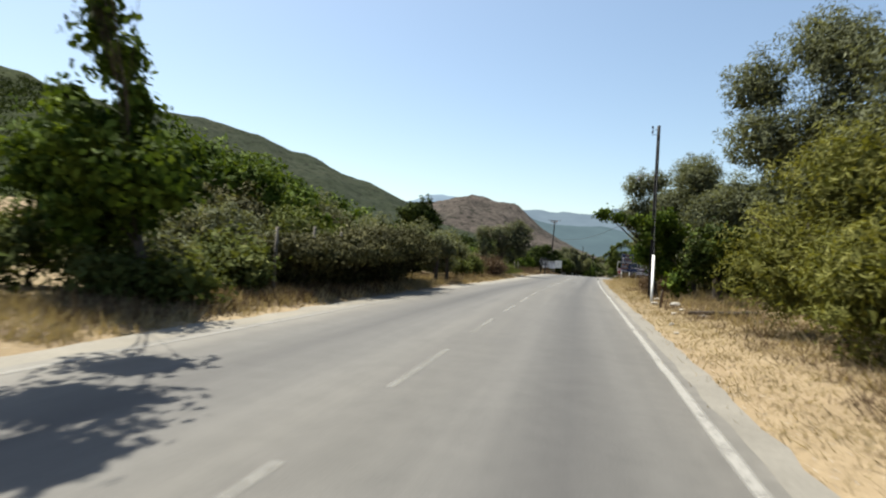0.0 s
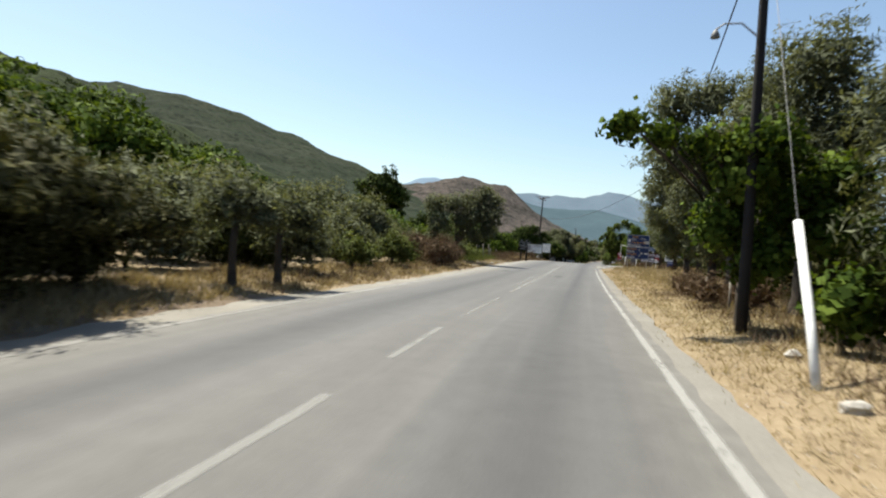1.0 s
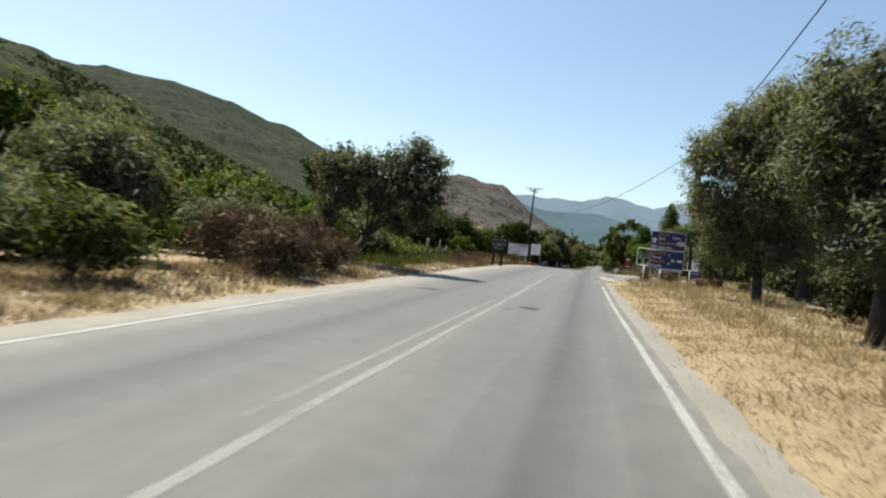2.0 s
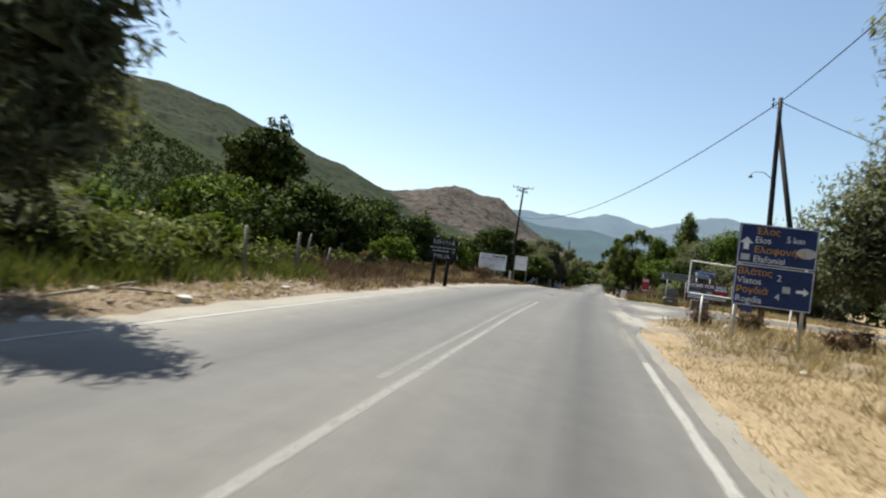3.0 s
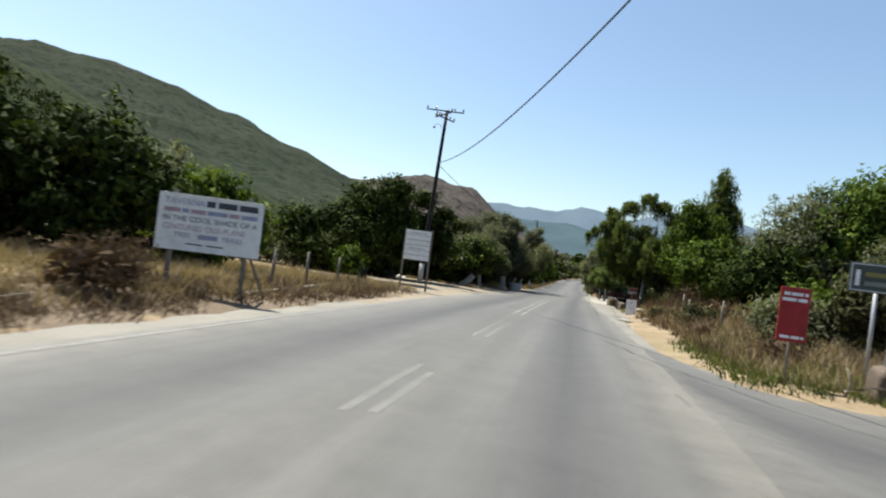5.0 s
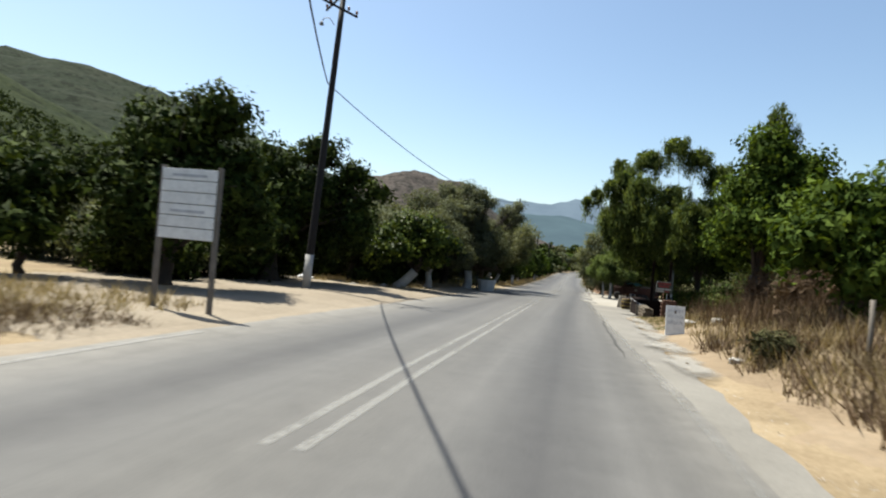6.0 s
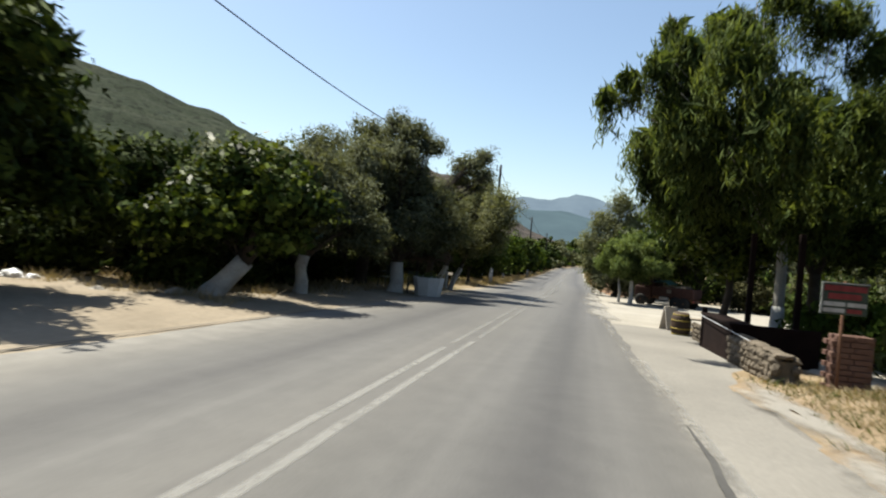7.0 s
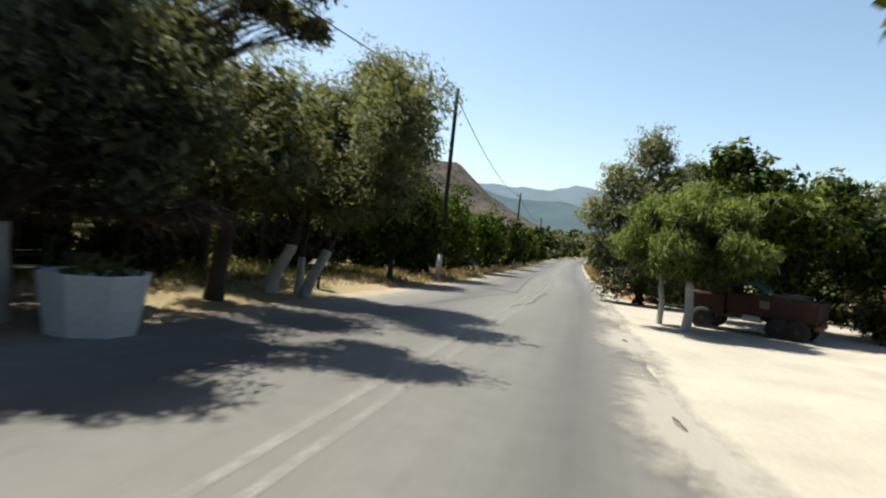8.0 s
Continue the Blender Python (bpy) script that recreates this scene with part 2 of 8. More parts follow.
BARK = surface("olive_bark", (0.028, 0.0217, 0.0168), (0.0504, 0.0406, 0.0322), (0.084, 0.07, 0.056), 3, 25, 0.95, 0.8, 0.03)
BARK_PALE = surface("eucalyptus_bark", (0.14, 0.128, 0.11), (0.24, 0.225, 0.2), (0.33, 0.315, 0.285), 2, 14, 0.85, 0.4, 0.02)
LIME = surface("whitewash", (0.23, 0.226, 0.214), (0.36, 0.353, 0.336), (0.47, 0.462, 0.44), 2.5, 18, 0.9, 0.6, 0.02)
POLE_WOOD = surface("tarred_pole_wood", (0.007, 0.006, 0.006), (0.012, 0.01, 0.01), (0.022, 0.018, 0.016), 2, 22, 0.8, 0.5, 0.01)
STEEL = surface("galvanised_steel", (0.3, 0.3, 0.3), (0.42, 0.42, 0.42), (0.52, 0.52, 0.51), 2, 30, 0.5, 0.1, 0.002, 0.6)
RUST = surface("rusty_steel", (0.07, 0.035, 0.021), (0.119, 0.0595, 0.035), (0.182, 0.105, 0.063), 3, 30, 0.9)
CABLE = flat_paint("black_cable", (0.02, 0.02, 0.022), 0.6)
PORCELAIN = flat_paint("brown_porcelain", (0.2, 0.09, 0.05), 0.2)
WHITE_PAINT = flat_paint("white_paint", (0.74, 0.74, 0.72), 0.5)
BLUE_FADED = flat_paint("faded_blue_film", (0.025, 0.06, 0.15), 0.5, 0.0, 0.3)
BLUE_SIGN = flat_paint("blue_sign_film", (0.01, 0.03, 0.115), 0.45, 0.0, 0.3)
BROWN_SIGN = flat_paint("dark_green_sign_film", (0.05, 0.062, 0.055), 0.4)
YELLOW_LETTER = flat_paint("amber_letters", (0.62, 0.3, 0.035), 0.45)
WHITE_LETTER = flat_paint("white_letters", (0.75, 0.76, 0.78), 0.45)
GREY_LETTER = flat_paint("grey_panel", (0.45, 0.46, 0.48), 0.5)
MAROON = flat_paint("maroon_print", (0.1, 0.008, 0.016), 0.4)
RED = flat_paint("red_paint", (0.27, 0.014, 0.02), 0.4)
PHOTO_DARK, PHOTO_LIGHT = flat_paint("print_dark", (0.06, 0.055, 0.07), 0.4), flat_paint("print_light", (0.3, 0.31, 0.35), 0.4)
BOARD = flat_paint("white_board", (0.72, 0.72, 0.7), 0.55, 0.0, 0.12)
INK, INK_BLUE, INK_RED = flat_paint("black_ink", (0.05, 0.05, 0.07), 0.6), flat_paint("blue_ink", (0.27, 0.29, 0.4), 0.6), flat_paint("red_ink", (0.4, 0.28, 0.31), 0.6)
OLD_WOOD = surface("dark_sign_wood", (0.006, 0.005, 0.004), (0.011, 0.009, 0.008), (0.022, 0.018, 0.015), 3, 30, 0.9)
GREY_WOOD = surface("grey_fence_wood", (0.091, 0.077, 0.063), (0.147, 0.1295, 0.1085), (0.21, 0.189, 0.161), 4, 40, 0.9)
BROWN_STONE = surface("dark_brown_stone", (0.063, 0.0476, 0.035), (0.105, 0.0805, 0.0602), (0.161, 0.126, 0.098), 2.5, 16, 0.9, 0.7, 0.03)
STONE = surface("tan_field_stone", (0.062, 0.05, 0.036), (0.11, 0.09, 0.066), (0.175, 0.147, 0.112), 2.5, 16, 0.9, 0.7, 0.03)
BRICK = surface("reddish_brick", (0.07, 0.0385, 0.0294), (0.112, 0.0616, 0.0455), (0.168, 0.105, 0.0805), 3, 20, 0.9)
CONCRETE = surface("weathered_concrete", (0.175, 0.168, 0.154), (0.252, 0.2415, 0.224), (0.322, 0.308, 0.287), 1.5, 20, 0.9)
POT_PAINT = surface("grey_white_planter_paint", (0.425, 0.425, 0.4165), (0.51, 0.51, 0.5015), (0.578, 0.578, 0.5695), 2, 18, 0.75, 0.2)
THATCH = surface("dry_reed_thatch", (0.042, 0.0259, 0.0154), (0.084, 0.0525, 0.0308), (0.147, 0.0945, 0.0546), 3, 30, 0.95)
COUNTER = surface("dark_red_wood_panel", (0.006, 0.003, 0.0025), (0.011, 0.006, 0.005), (0.022, 0.012, 0.009), 2, 18, 0.95, spec=0.1)
BARREL_WOOD = surface("barrel_oak", (0.0245, 0.0147, 0.0091), (0.042, 0.0259, 0.0154), (0.0665, 0.042, 0.0252), 5, 30, 0.75)
HOOP = flat_paint("yellow_hoop_paint", (0.27, 0.2, 0.03), 0.6, 0.0, 0.5)
TRUCK_RED = surface("faded_red_truck_paint", (0.02, 0.0085, 0.0065), (0.04, 0.016, 0.012), (0.07, 0.032, 0.024), 2, 16, 0.7)
TRUCK_GREEN = flat_paint("green_tarpaulin", (0.016, 0.075, 0.062), 0.8)
TYRE = flat_paint("tyre_rubber", (0.02, 0.02, 0.02), 0.9)
GLASS_DARK = flat_paint("dark_window_glass", (0.02, 0.025, 0.03), 0.08)
PLASTIC_GREEN = flat_paint("dark_green_plastic", (0.015, 0.03, 0.022), 0.4)
BAG = flat_paint("white_plastic_bag", (0.75, 0.76, 0.78), 0.4)
ROCK = surface("pale_limestone", (0.245, 0.224, 0.196), (0.35, 0.329, 0.294), (0.434, 0.42, 0.385), 4, 20, 0.9)
STICK = surface("bleached_dead_wood", (0.14, 0.112, 0.084), (0.231, 0.196, 0.154), (0.315, 0.28, 0.231), 4, 30, 0.95)

LEAF = {
    "olive": leaf_material("olive_leaves", (0.038, 0.044, 0.026), (0.098, 0.109, 0.064), (0.2, 0.216, 0.14), 0.39),
    # lighter copy of the olive leaves, with sunlight put into the colour
    "sunlit_olive": leaf_material("sunlit_olive_leaves", (0.05, 0.056, 0.03), (0.138, 0.15, 0.083), (0.255, 0.268, 0.17), 0.46),
    "mulberry": leaf_material("glossy_mulberry_leaves", (0.006, 0.012, 0.003), (0.027, 0.045, 0.009), (0.17, 0.21, 0.045), 0.3, 0.42),
    "broad": leaf_material("broad_green_leaves", (0.012, 0.024, 0.004), (0.046, 0.076, 0.012), (0.14, 0.19, 0.034), 0.34),
    "fig": leaf_material("dark_broad_leaves", (0.006, 0.011, 0.002), (0.021, 0.034, 0.007), (0.085, 0.112, 0.024), 0.16),
    "lentisk": leaf_material("lentisk_leaves", (0.008, 0.009, 0.004), (0.036, 0.037, 0.015), (0.15, 0.143, 0.07), 0.12),
    "yellowish": leaf_material("yellow_green_shrub_leaves", (0.045, 0.05, 0.012), (0.12, 0.126, 0.033), (0.22, 0.215, 0.075), 0.36),
    "dry": leaf_material("dry_brown_twigs", (0.0527, 0.0341, 0.0211), (0.1054, 0.0713, 0.0453), (0.1798, 0.1302, 0.0868), 0.1, 0.8),
    "euc": leaf_material("eucalyptus_leaves", (0.016, 0.026, 0.009), (0.07, 0.1, 0.03), (0.18, 0.215, 0.075), 0.46),
    "pine": leaf_material("pine_needles", (0.026, 0.042, 0.014), (0.11, 0.155, 0.052), (0.26, 0.32, 0.13), 0.46),
    "weed": leaf_material("green_weeds", (0.0372, 0.0527, 0.0155), (0.0744, 0.093, 0.0279), (0.1364, 0.1488, 0.0558), 0.35),
    "straw": leaf_material("dry_straw", (0.178, 0.135, 0.078), (0.3, 0.238, 0.146), (0.41, 0.338, 0.222), 0.25, 0.8, 0.5),
    "scrub": leaf_material("hill_scrub", (0.014, 0.023, 0.008), (0.024, 0.035, 0.012), (0.038, 0.047, 0.018), 0.3, 0.9),
}


# ================= builders =================
def part(name, bm, material, parent=None, label="", smooth=False):
    """Links a bmesh as one mesh object, under a thing or a part."""
    me = bpy.data.meshes.new(name)
    bm.to_mesh(me)
    bm.free()
    me.materials.append(material)
    if smooth:
        me.polygons.foreach_set("use_smooth", [True] * len(me.polygons))
    ob = new(name, me)
    ob.parent = parent
    return tagged(ob, label)


def empty(name, x, y, z, turn=0.0, label="", category="", group="", kind=""):
    ob = new(name)
    ob.matrix_world = pose(*at(x, y), z, 0, 0, turn)
    return tagged(ob, label, category, group, kind)


def array_mesh(name, verts, faces, material, parent=None, smooth=False, uv=None, normals=None):
    """A mesh from numpy arrays of vertices and equal-sided faces."""
    verts, faces = np.asarray(verts, np.float32), np.asarray(faces, np.int32)
    n = faces.shape[1]
    me = bpy.data.meshes.new(name)
    me.vertices.add(len(verts))
    me.vertices.foreach_set("co", verts.ravel())
    me.loops.add(faces.size)
    me.loops.foreach_set("vertex_index", faces.ravel())
    me.polygons.add(len(faces))
    me.polygons.foreach_set("loop_start", np.arange(0, faces.size, n, dtype=np.int32))
    if smooth:
        me.polygons.foreach_set("use_smooth", np.ones(len(faces), bool))
    if uv is not None:
        layer = me.uv_layers.new(name="UVMap")
        layer.data.foreach_set("uv", np.asarray(uv, np.float32)[faces.ravel()].ravel())
    me.update(calc_edges=True)
    if normals is not None:
        me.normals_split_custom_set_from_vertices(normals)
    me.materials.append(material)
    ob = new(name, me)
    ob.parent = parent
    return ob


def box(bm, x0, y0, z0, x1, y1, z1, bevel=0.0):
    r = bmesh.ops.create_cube(bm, size=1.0, matrix=Matrix.Translation(((x0 + x1) / 2, (y0 + y1) / 2, (z0 + z1) / 2)) @ Matrix.Diagonal((abs(x1 - x0), abs(y1 - y0), abs(z1 - z0), 1)))
    if bevel:
        edges = {e for v in r["verts"] for e in v.link_edges}
        bmesh.ops.bevel(bm, geom=list(edges), offset=bevel, segments=2, affect="EDGES", profile=0.6)
    return bm


def boxed(*a, bevel=0.0):
    return box(bmesh.new(), *a, bevel=bevel)


def tube(bm, pts, radii, sides=8, cap=True):
    """A tapered tube through points."""
    pts = [Vector(p) for p in pts]
    rings = []
    for i, p in enumerate(pts):
        d = (pts[min(i + 1, len(pts) - 1)] - pts[max(i - 1, 0)]).normalized()
        a = d.orthogonal().normalized() if abs(d.z) < 0.95 else Vector((1, 0, 0)).cross(d).normalized()
        b = d.cross(a)
        r = radii[i] if isinstance(radii, (list, tuple)) else radii
        rings.append([bm.verts.new(p + (a * math.cos(2 * math.pi * k / sides) + b * math.sin(2 * math.pi * k / sides)) * r) for k in range(sides)])
    for r0, r1 in zip(rings, rings[1:]):
        best = min(range(sides), key=lambda s: (r1[s].co - r0[0].co).length)
        for k in range(sides):
            bm.faces.new((r0[k], r0[(k + 1) % sides], r1[(k + 1 + best) % sides], r1[(k + best) % sides]))
    if cap:
        bm.faces.new(rings[0][::-1])
        bm.faces.new(rings[-1])
    return bm


def tubed(pts, radii, sides=8):
    return tube(bmesh.new(), pts, radii, sides)


def lathe(bm, profile, sides=20, center=(0, 0)):
    rings = [[bm.verts.new((center[0] + r * math.cos(2 * math.pi * k / sides), center[1] + r * math.sin(2 * math.pi * k / sides), z)) for k in range(sides)] for r, z in profile]
    for a, b in zip(rings, rings[1:]):
        for k in range(sides):
            bm.faces.new((a[k], a[(k + 1) % sides], b[(k + 1) % sides], b[k]))
    bm.faces.new(rings[0][::-1])
    bm.faces.new(rings[-1])
    return bm


def words(text, size, x, y, z, material, parent, name="lettering", bold=0.0):
    """Letters standing upright, seen from -y, their left end at x."""
    cu = bpy.data.curves.new(name, "FONT")
    cu.body, cu.size, cu.extrude, cu.offset = text, size, 0.002, bold
    cu.resolution_u = 4
    tmp = new(name, cu)
    me = bpy.data.meshes.new_from_object(tmp.evaluated_get(bpy.context.evaluated_depsgraph_get()))
    bpy.data.objects.remove(tmp)
    me.transform(Matrix.Translation((x, y, z)) @ Matrix.Rotation(radians(90), 4, "X"))
    me.materials.clear()
    me.materials.append(material)
    ob = new(name, me)
    ob.parent = parent
    return ob


def row_of_words(text, size, x, gap, z, material, parent, bold=0.0):
    """Each word a mesh of its own, one after the other."""
    for word in text.split():
        ob = words(word, size, x, -0.004, z, material, parent, bold=bold)
        x = max(v.co.x for v in ob.data.vertices) + gap


def bars(bm, rng, x0, x1, z, h, y, gap=0.35):
    """A line of plain bars in place of words."""
    x = x0
    while x < x1 - h * 0.5:
        w = min(x1 - x, h * rng.uniform(1.6, 4.2))
        box(bm, x, y - 0.004, z, x + w, y, z + h)
        x += w + h * gap * rng.uniform(0.8, 1.5)
    return bm


# ================= the lie of the land =================
KNOT_Y = np.array([-80.0, 0, 12.5, 25, 37.5, 50, 62.5, 75, 87.5, 100, 112.5, 125, 137.5, 150, 175, 200, 260, 330, 460])
KNOT_Z = np.array([0.0, 0, 0.06, 0.06, -0.04, -0.05, 0.02, 0, -0.21, -0.56, -0.99, -1.32, -1.65, -1.98, -2.5, -2.85, -2.85, -2.2, 0.0])


def road_z(y):
    return np.interp(y, KNOT_Y, KNOT_Z)


def mid_x(y):
    """The line between the lanes."""
    return np.interp(y, [-80, 0, 12.5, 25, 37.5, 50, 62.5, 75, 87.5, 100, 112.5, 125, 137.5, 150, 175, 200, 225, 250, 270, 300, 340, 400, 460], [1.4, -1.66, -2.18, -2.62, -2.82, -2.85, -2.85, -2.74, -2.52, -2.29, -2.01, -1.54, -1.0, -0.5, -0.2, 0.5, 1.3, 2.6, 5.5, 13, 27, 52, 80])


def right_x(y):
    """The line along the right edge."""
    return mid_x(y) + np.interp(y, [-80, 0, 12.5, 25, 37.5, 50, 62.5, 84, 100, 112.5, 125, 135, 460], [2.75, 2.77, 2.89, 2.97, 2.88, 2.68, 2.54, 3.0, 3.1, 3.0, 2.75, 2.6, 2.7])


def left_x(y):
    return mid_x(y) - np.interp(y, [-80, 0, 12.5, 25, 37.5, 50, 62.5, 75, 87.5, 107, 122, 140, 460], [3.2, 3.25, 3.1, 3.05, 3.2, 3.44, 3.38, 3.17, 3.1, 3.5, 3.5, 3.1, 2.9])


def at(x, y):
    """Brings a place paced out along the old line of the road onto the road as it lies."""
    left = np.interp(y, [0, 27, 72, 114, 122, 130, 149, 300], [0.1, 0.17, 0.28, 0.3, 0.22, 0.13, 0.1, 0.1])
    right = np.interp(y, [0, 22, 63, 74, 88, 111, 124, 160, 300], [0.2, 0.14, 0.15, 0.06, 0.07, -0.05, 0.2, 0.2, 0.1])
    k = min(1.0, max(0.0, (x + 8) / 11))
    ahead = np.interp(y, [0, 10, 22, 40, 63, 72, 88, 103, 125, 149, 183, 300], [0.0, 0.4, 0.6, 0.45, 0.1, -0.2, -0.45, -1.4, -1.4, -1.85, -4.0, -6.0])
    return x + float(left * (1 - k) + right * k), y + float(ahead)


def ripple(x, y, size, seed=0.0):
    a = np.sin(x / size * 1.7 + seed) * np.cos(y / size * 1.3 - seed * 2.1) + 0.6 * np.sin(x / size * 3.9 + y / size * 2.7 + seed * 3.3) + 0.4 * np.cos(y / size * 6.1 - x / size * 5.3 + seed)
    return a / 2.0


def step(a, b, v):
    t = np.clip((v - a) / (b - a), 0, 1)
    return t * t * (3 - 2 * t)


def land_z(x, y):
    """Height of the ground: road bed, verges, and the rise on the hill's side."""
    x, y = np.asarray(x, float), np.asarray(y, float)
    z0 = road_z(y)
    left, right = left_x(y) - 0.75, right_x(y) + 0.75
    out_l, out_r = left - x, x - right
    junction = step(66, 71, y) * (1 - step(86.5, 89, y))
    yard = step(116, 121, y) * (1 - step(150, 158, y))
    z = z0 - 0.05
    z = z + step(0.0, 0.5, out_l) * 0.06 + step(0.4, 2.2, out_l) * (0.12 + 0.07 * ripple(x, y, 1.4, 1.0)) * (1 - 0.8 * step(96, 101, y) * (1 - step(124, 130, y)))
    z = z + step(4.5, 30, out_l) * 2.6 * (1 - step(60, 105, y)) + step(10, 60, out_l) * 1.5
    z = z + (step(0.0, 0.4, out_r) * 0.05 + step(0.3, 2.0, out_r) * (0.08 + 0.06 * ripple(x, y, 1.2, 2.0))) * (1 - junction) * (1 - yard)
    z = z + step(0.6, 2.4, out_r) * 0.35 * step(91, 98, y) * (1 - step(113, 118, y))
    z = z + step(1.4, 5.5, out_r) * 0.75 * step(100, 106, y) * (1 - step(112.5, 117, y))
    return z


def hgt(x, y):
    return float(land_z(*at(x, y)))


def spread(fine0, fine1, fstep, far0, far1, n):
    a = np.arange(fine0, fine1 + 1e-6, fstep)
    g = np.geomspace(1, 1 + fine1 - fine0, n)
    lo = fine0 - (fine0 - far0) * (np.geomspace(1, 200, n) - 1) / 199
    hi = fine1 + (far1 - fine1) * (np.geomspace(1, 200, n) - 1) / 199
    return np.unique(np.concatenate([lo, a, hi]))


def grid_faces(nx, ny):
    i = np.arange(nx - 1)[None, :] + nx * np.arange(ny - 1)[:, None]
    return np.stack([i, i + 1, i + nx + 1, i + nx], -1).reshape(-1, 4)


def build_ground():
    xs, ys = spread(-16, 14, 0.4, -2500, 2500, 34), spread(-12, 170, 0.8, -900, 4500, 34)
    X, Y = np.meshgrid(xs, ys)
    Z = land_z(X, Y)
    Z = Z - 6.0 * step(500, 3000, np.hypot(X, Y))
    v = np.stack([X, Y, Z], -1).reshape(-1, 3)
    ob = array_mesh("ground", v, grid_faces(len(xs), len(ys)), GROUND, smooth=True)
    tagged(ob, "dry ground of straw, brown soil and weeds", "ground", kind="structure")


def strip(name, lo, hi, ys, cols, lift, material, label, category, across=False, sag=0.0):
    """A sheet that follows the road between two lines."""
    t = np.linspace(0, 1, cols)
    Y = np.repeat(ys[:, None], cols, 1)
    X = lo(ys)[:, None] * (1 - t) + hi(ys)[:, None] * t
    Z = road_z(Y) + lift - sag * (2 * t - 1)[None, :] ** 8
    v = np.stack([X, Y, Z], -1).reshape(-1, 3)
    u = np.stack([t + 0 * X if across else X - mid_x(Y), Y], -1).reshape(-1, 2)
    ob = array_mesh(name, v, grid_faces(cols, len(ys)), material, smooth=True, uv=u)
    return tagged(ob, label, category, kind="structure")


def rag(y, amount, size, seed):
    return amount * ripple(y * 0.3, y, size, seed)


def build_road():
    ys = np.arange(-80, 460.1, 0.5)
    far_ys = ys[ys >= 93]
    edge_x = lambda y: right_x(y) + np.interp(y, [100, 116, 119, 127, 131, 160], [0, -0.1, -0.18, -0.26, 0.05, 0.05])
    strip("road", lambda y: left_x(y) - 0.22 + rag(y, 0.08, 0.9, 3.0), lambda y: right_x(y) + np.interp(y, [0, 60, 95, 108, 114, 150, 160], [0.18, 0.2, 0.15, 0.05, -0.05, -0.05, 0.2]) + rag(y, np.interp(y, [0, 100, 112, 150, 165], [0.05, 0.05, 0.06, 0.06, 0.05]), 0.5, 5.0), ys, 13, 0.0, ASPHALT, "worn grey asphalt country road with pale wheel tracks", "road", sag=0.003)
    strip("shoulder_left", lambda y: left_x(y) - 0.75 + rag(y, 0.22, 1.1, 1.0), lambda y: left_x(y) - 0.05, ys[ys <= 38], 4, -0.012, DUSTY, "pale dusty gravel shoulder along the road", "road shoulder")
    strip("shoulder_left", lambda y: left_x(y) - 0.75 + rag(y, 0.22, 1.1, 1.0), lambda y: left_x(y) - 0.05, ys[(ys >= 38) & (ys <= 93)], 4, -0.012, DUSTY, "pale dusty shoulder along the road", "road shoulder")
    strip("shoulder_left", lambda y: left_x(y) - 0.75 + rag(y, 0.22, 1.1, 1.0), lambda y: left_x(y) - 0.05, far_ys, 4, -0.012, SAND, "pale sandy shoulder along the road", "road shoulder")
    for stretch, stuff in ((ys[ys <= 104], SHOULDER), (ys[(ys >= 104) & (ys <= 125)], APRON), (ys[ys >= 125], DUST)):
        strip("shoulder_right", lambda y: right_x(y) - 0.2, lambda y: right_x(y) + np.interp(y, [0, 25, 46, 62, 95, 106, 112, 117, 126, 132, 150, 158, 180], [0.5, 0.5, 0.6, 0.42, 0.5, 0.7, 1.1, 2.0, 2.1, 1.0, 0.8, 0.6, 0.45]) + rag(y, np.interp(y, [0, 98, 106, 160], [0.07, 0.07, 0.18, 0.25]), 0.9, 7.0) + rag(y, 0.05, 0.3, 3.0), stretch, 5, -0.014, stuff, "pale broken gravel shoulder along the road", "road shoulder")
    strip("broken_edge", lambda y: edge_x(y) - 0.1 + rag(y, 0.07, 0.45, 5.5), lambda y: edge_x(y) + 0.14 + rag(y, 0.1, 0.6, 2.5) + rag(y, 0.06, 0.17, 1.5), np.arange(100, 160.1, 0.25), 3, 0.006, RIM, "crumbled pale edge of the asphalt", "road edge", across=True)
    # side road to the right, its mouth flaring into the main road
    xs = np.linspace(-0.6, 60, 90)
    near = np.interp(xs, [-0.6, 0.1, 0.7, 1.2, 2.5, 3.1, 7.9, 60], [58.0, 63.5, 69.2, 70.4, 72.6, 73.5, 79.5, 96])
    far = np.interp(xs, [-0.6, 0.5, 1.2, 2.4, 5, 9, 60], [98.0, 94.5, 90.3, 88.0, 86.5, 87.2, 103])
    t = np.concatenate([[-0.04, -0.006], np.linspace(0, 1, 28)])
    Y = near[:, None] * (1 - t) + far[:, None] * t
    X = np.repeat(xs[:, None], 30, 1)
    Z = road_z(Y) - 0.006 - 0.16 * np.clip(-t, 0, 0.04) / 0.04 * np.ones_like(X)
    u = np.stack([(t[None, :] - 0.5) * 6 + 0 * X, X], -1).reshape(-1, 2)
    tagged(array_mesh("side_road", np.stack([X, Y, Z], -1).reshape(-1, 3), grid_faces(30, 90)[:, ::-1], ASPHALT, smooth=True, uv=u), "grey asphalt side road joining at the junction", "road", kind="structure")
    # painted lines
    def line(name, off, y0, y1, w, mat, label, follow=mid_x):
        yy = np.arange(y0, y1 + 0.01, 0.5) if y1 - y0 > 1 else np.array([y0, y1])
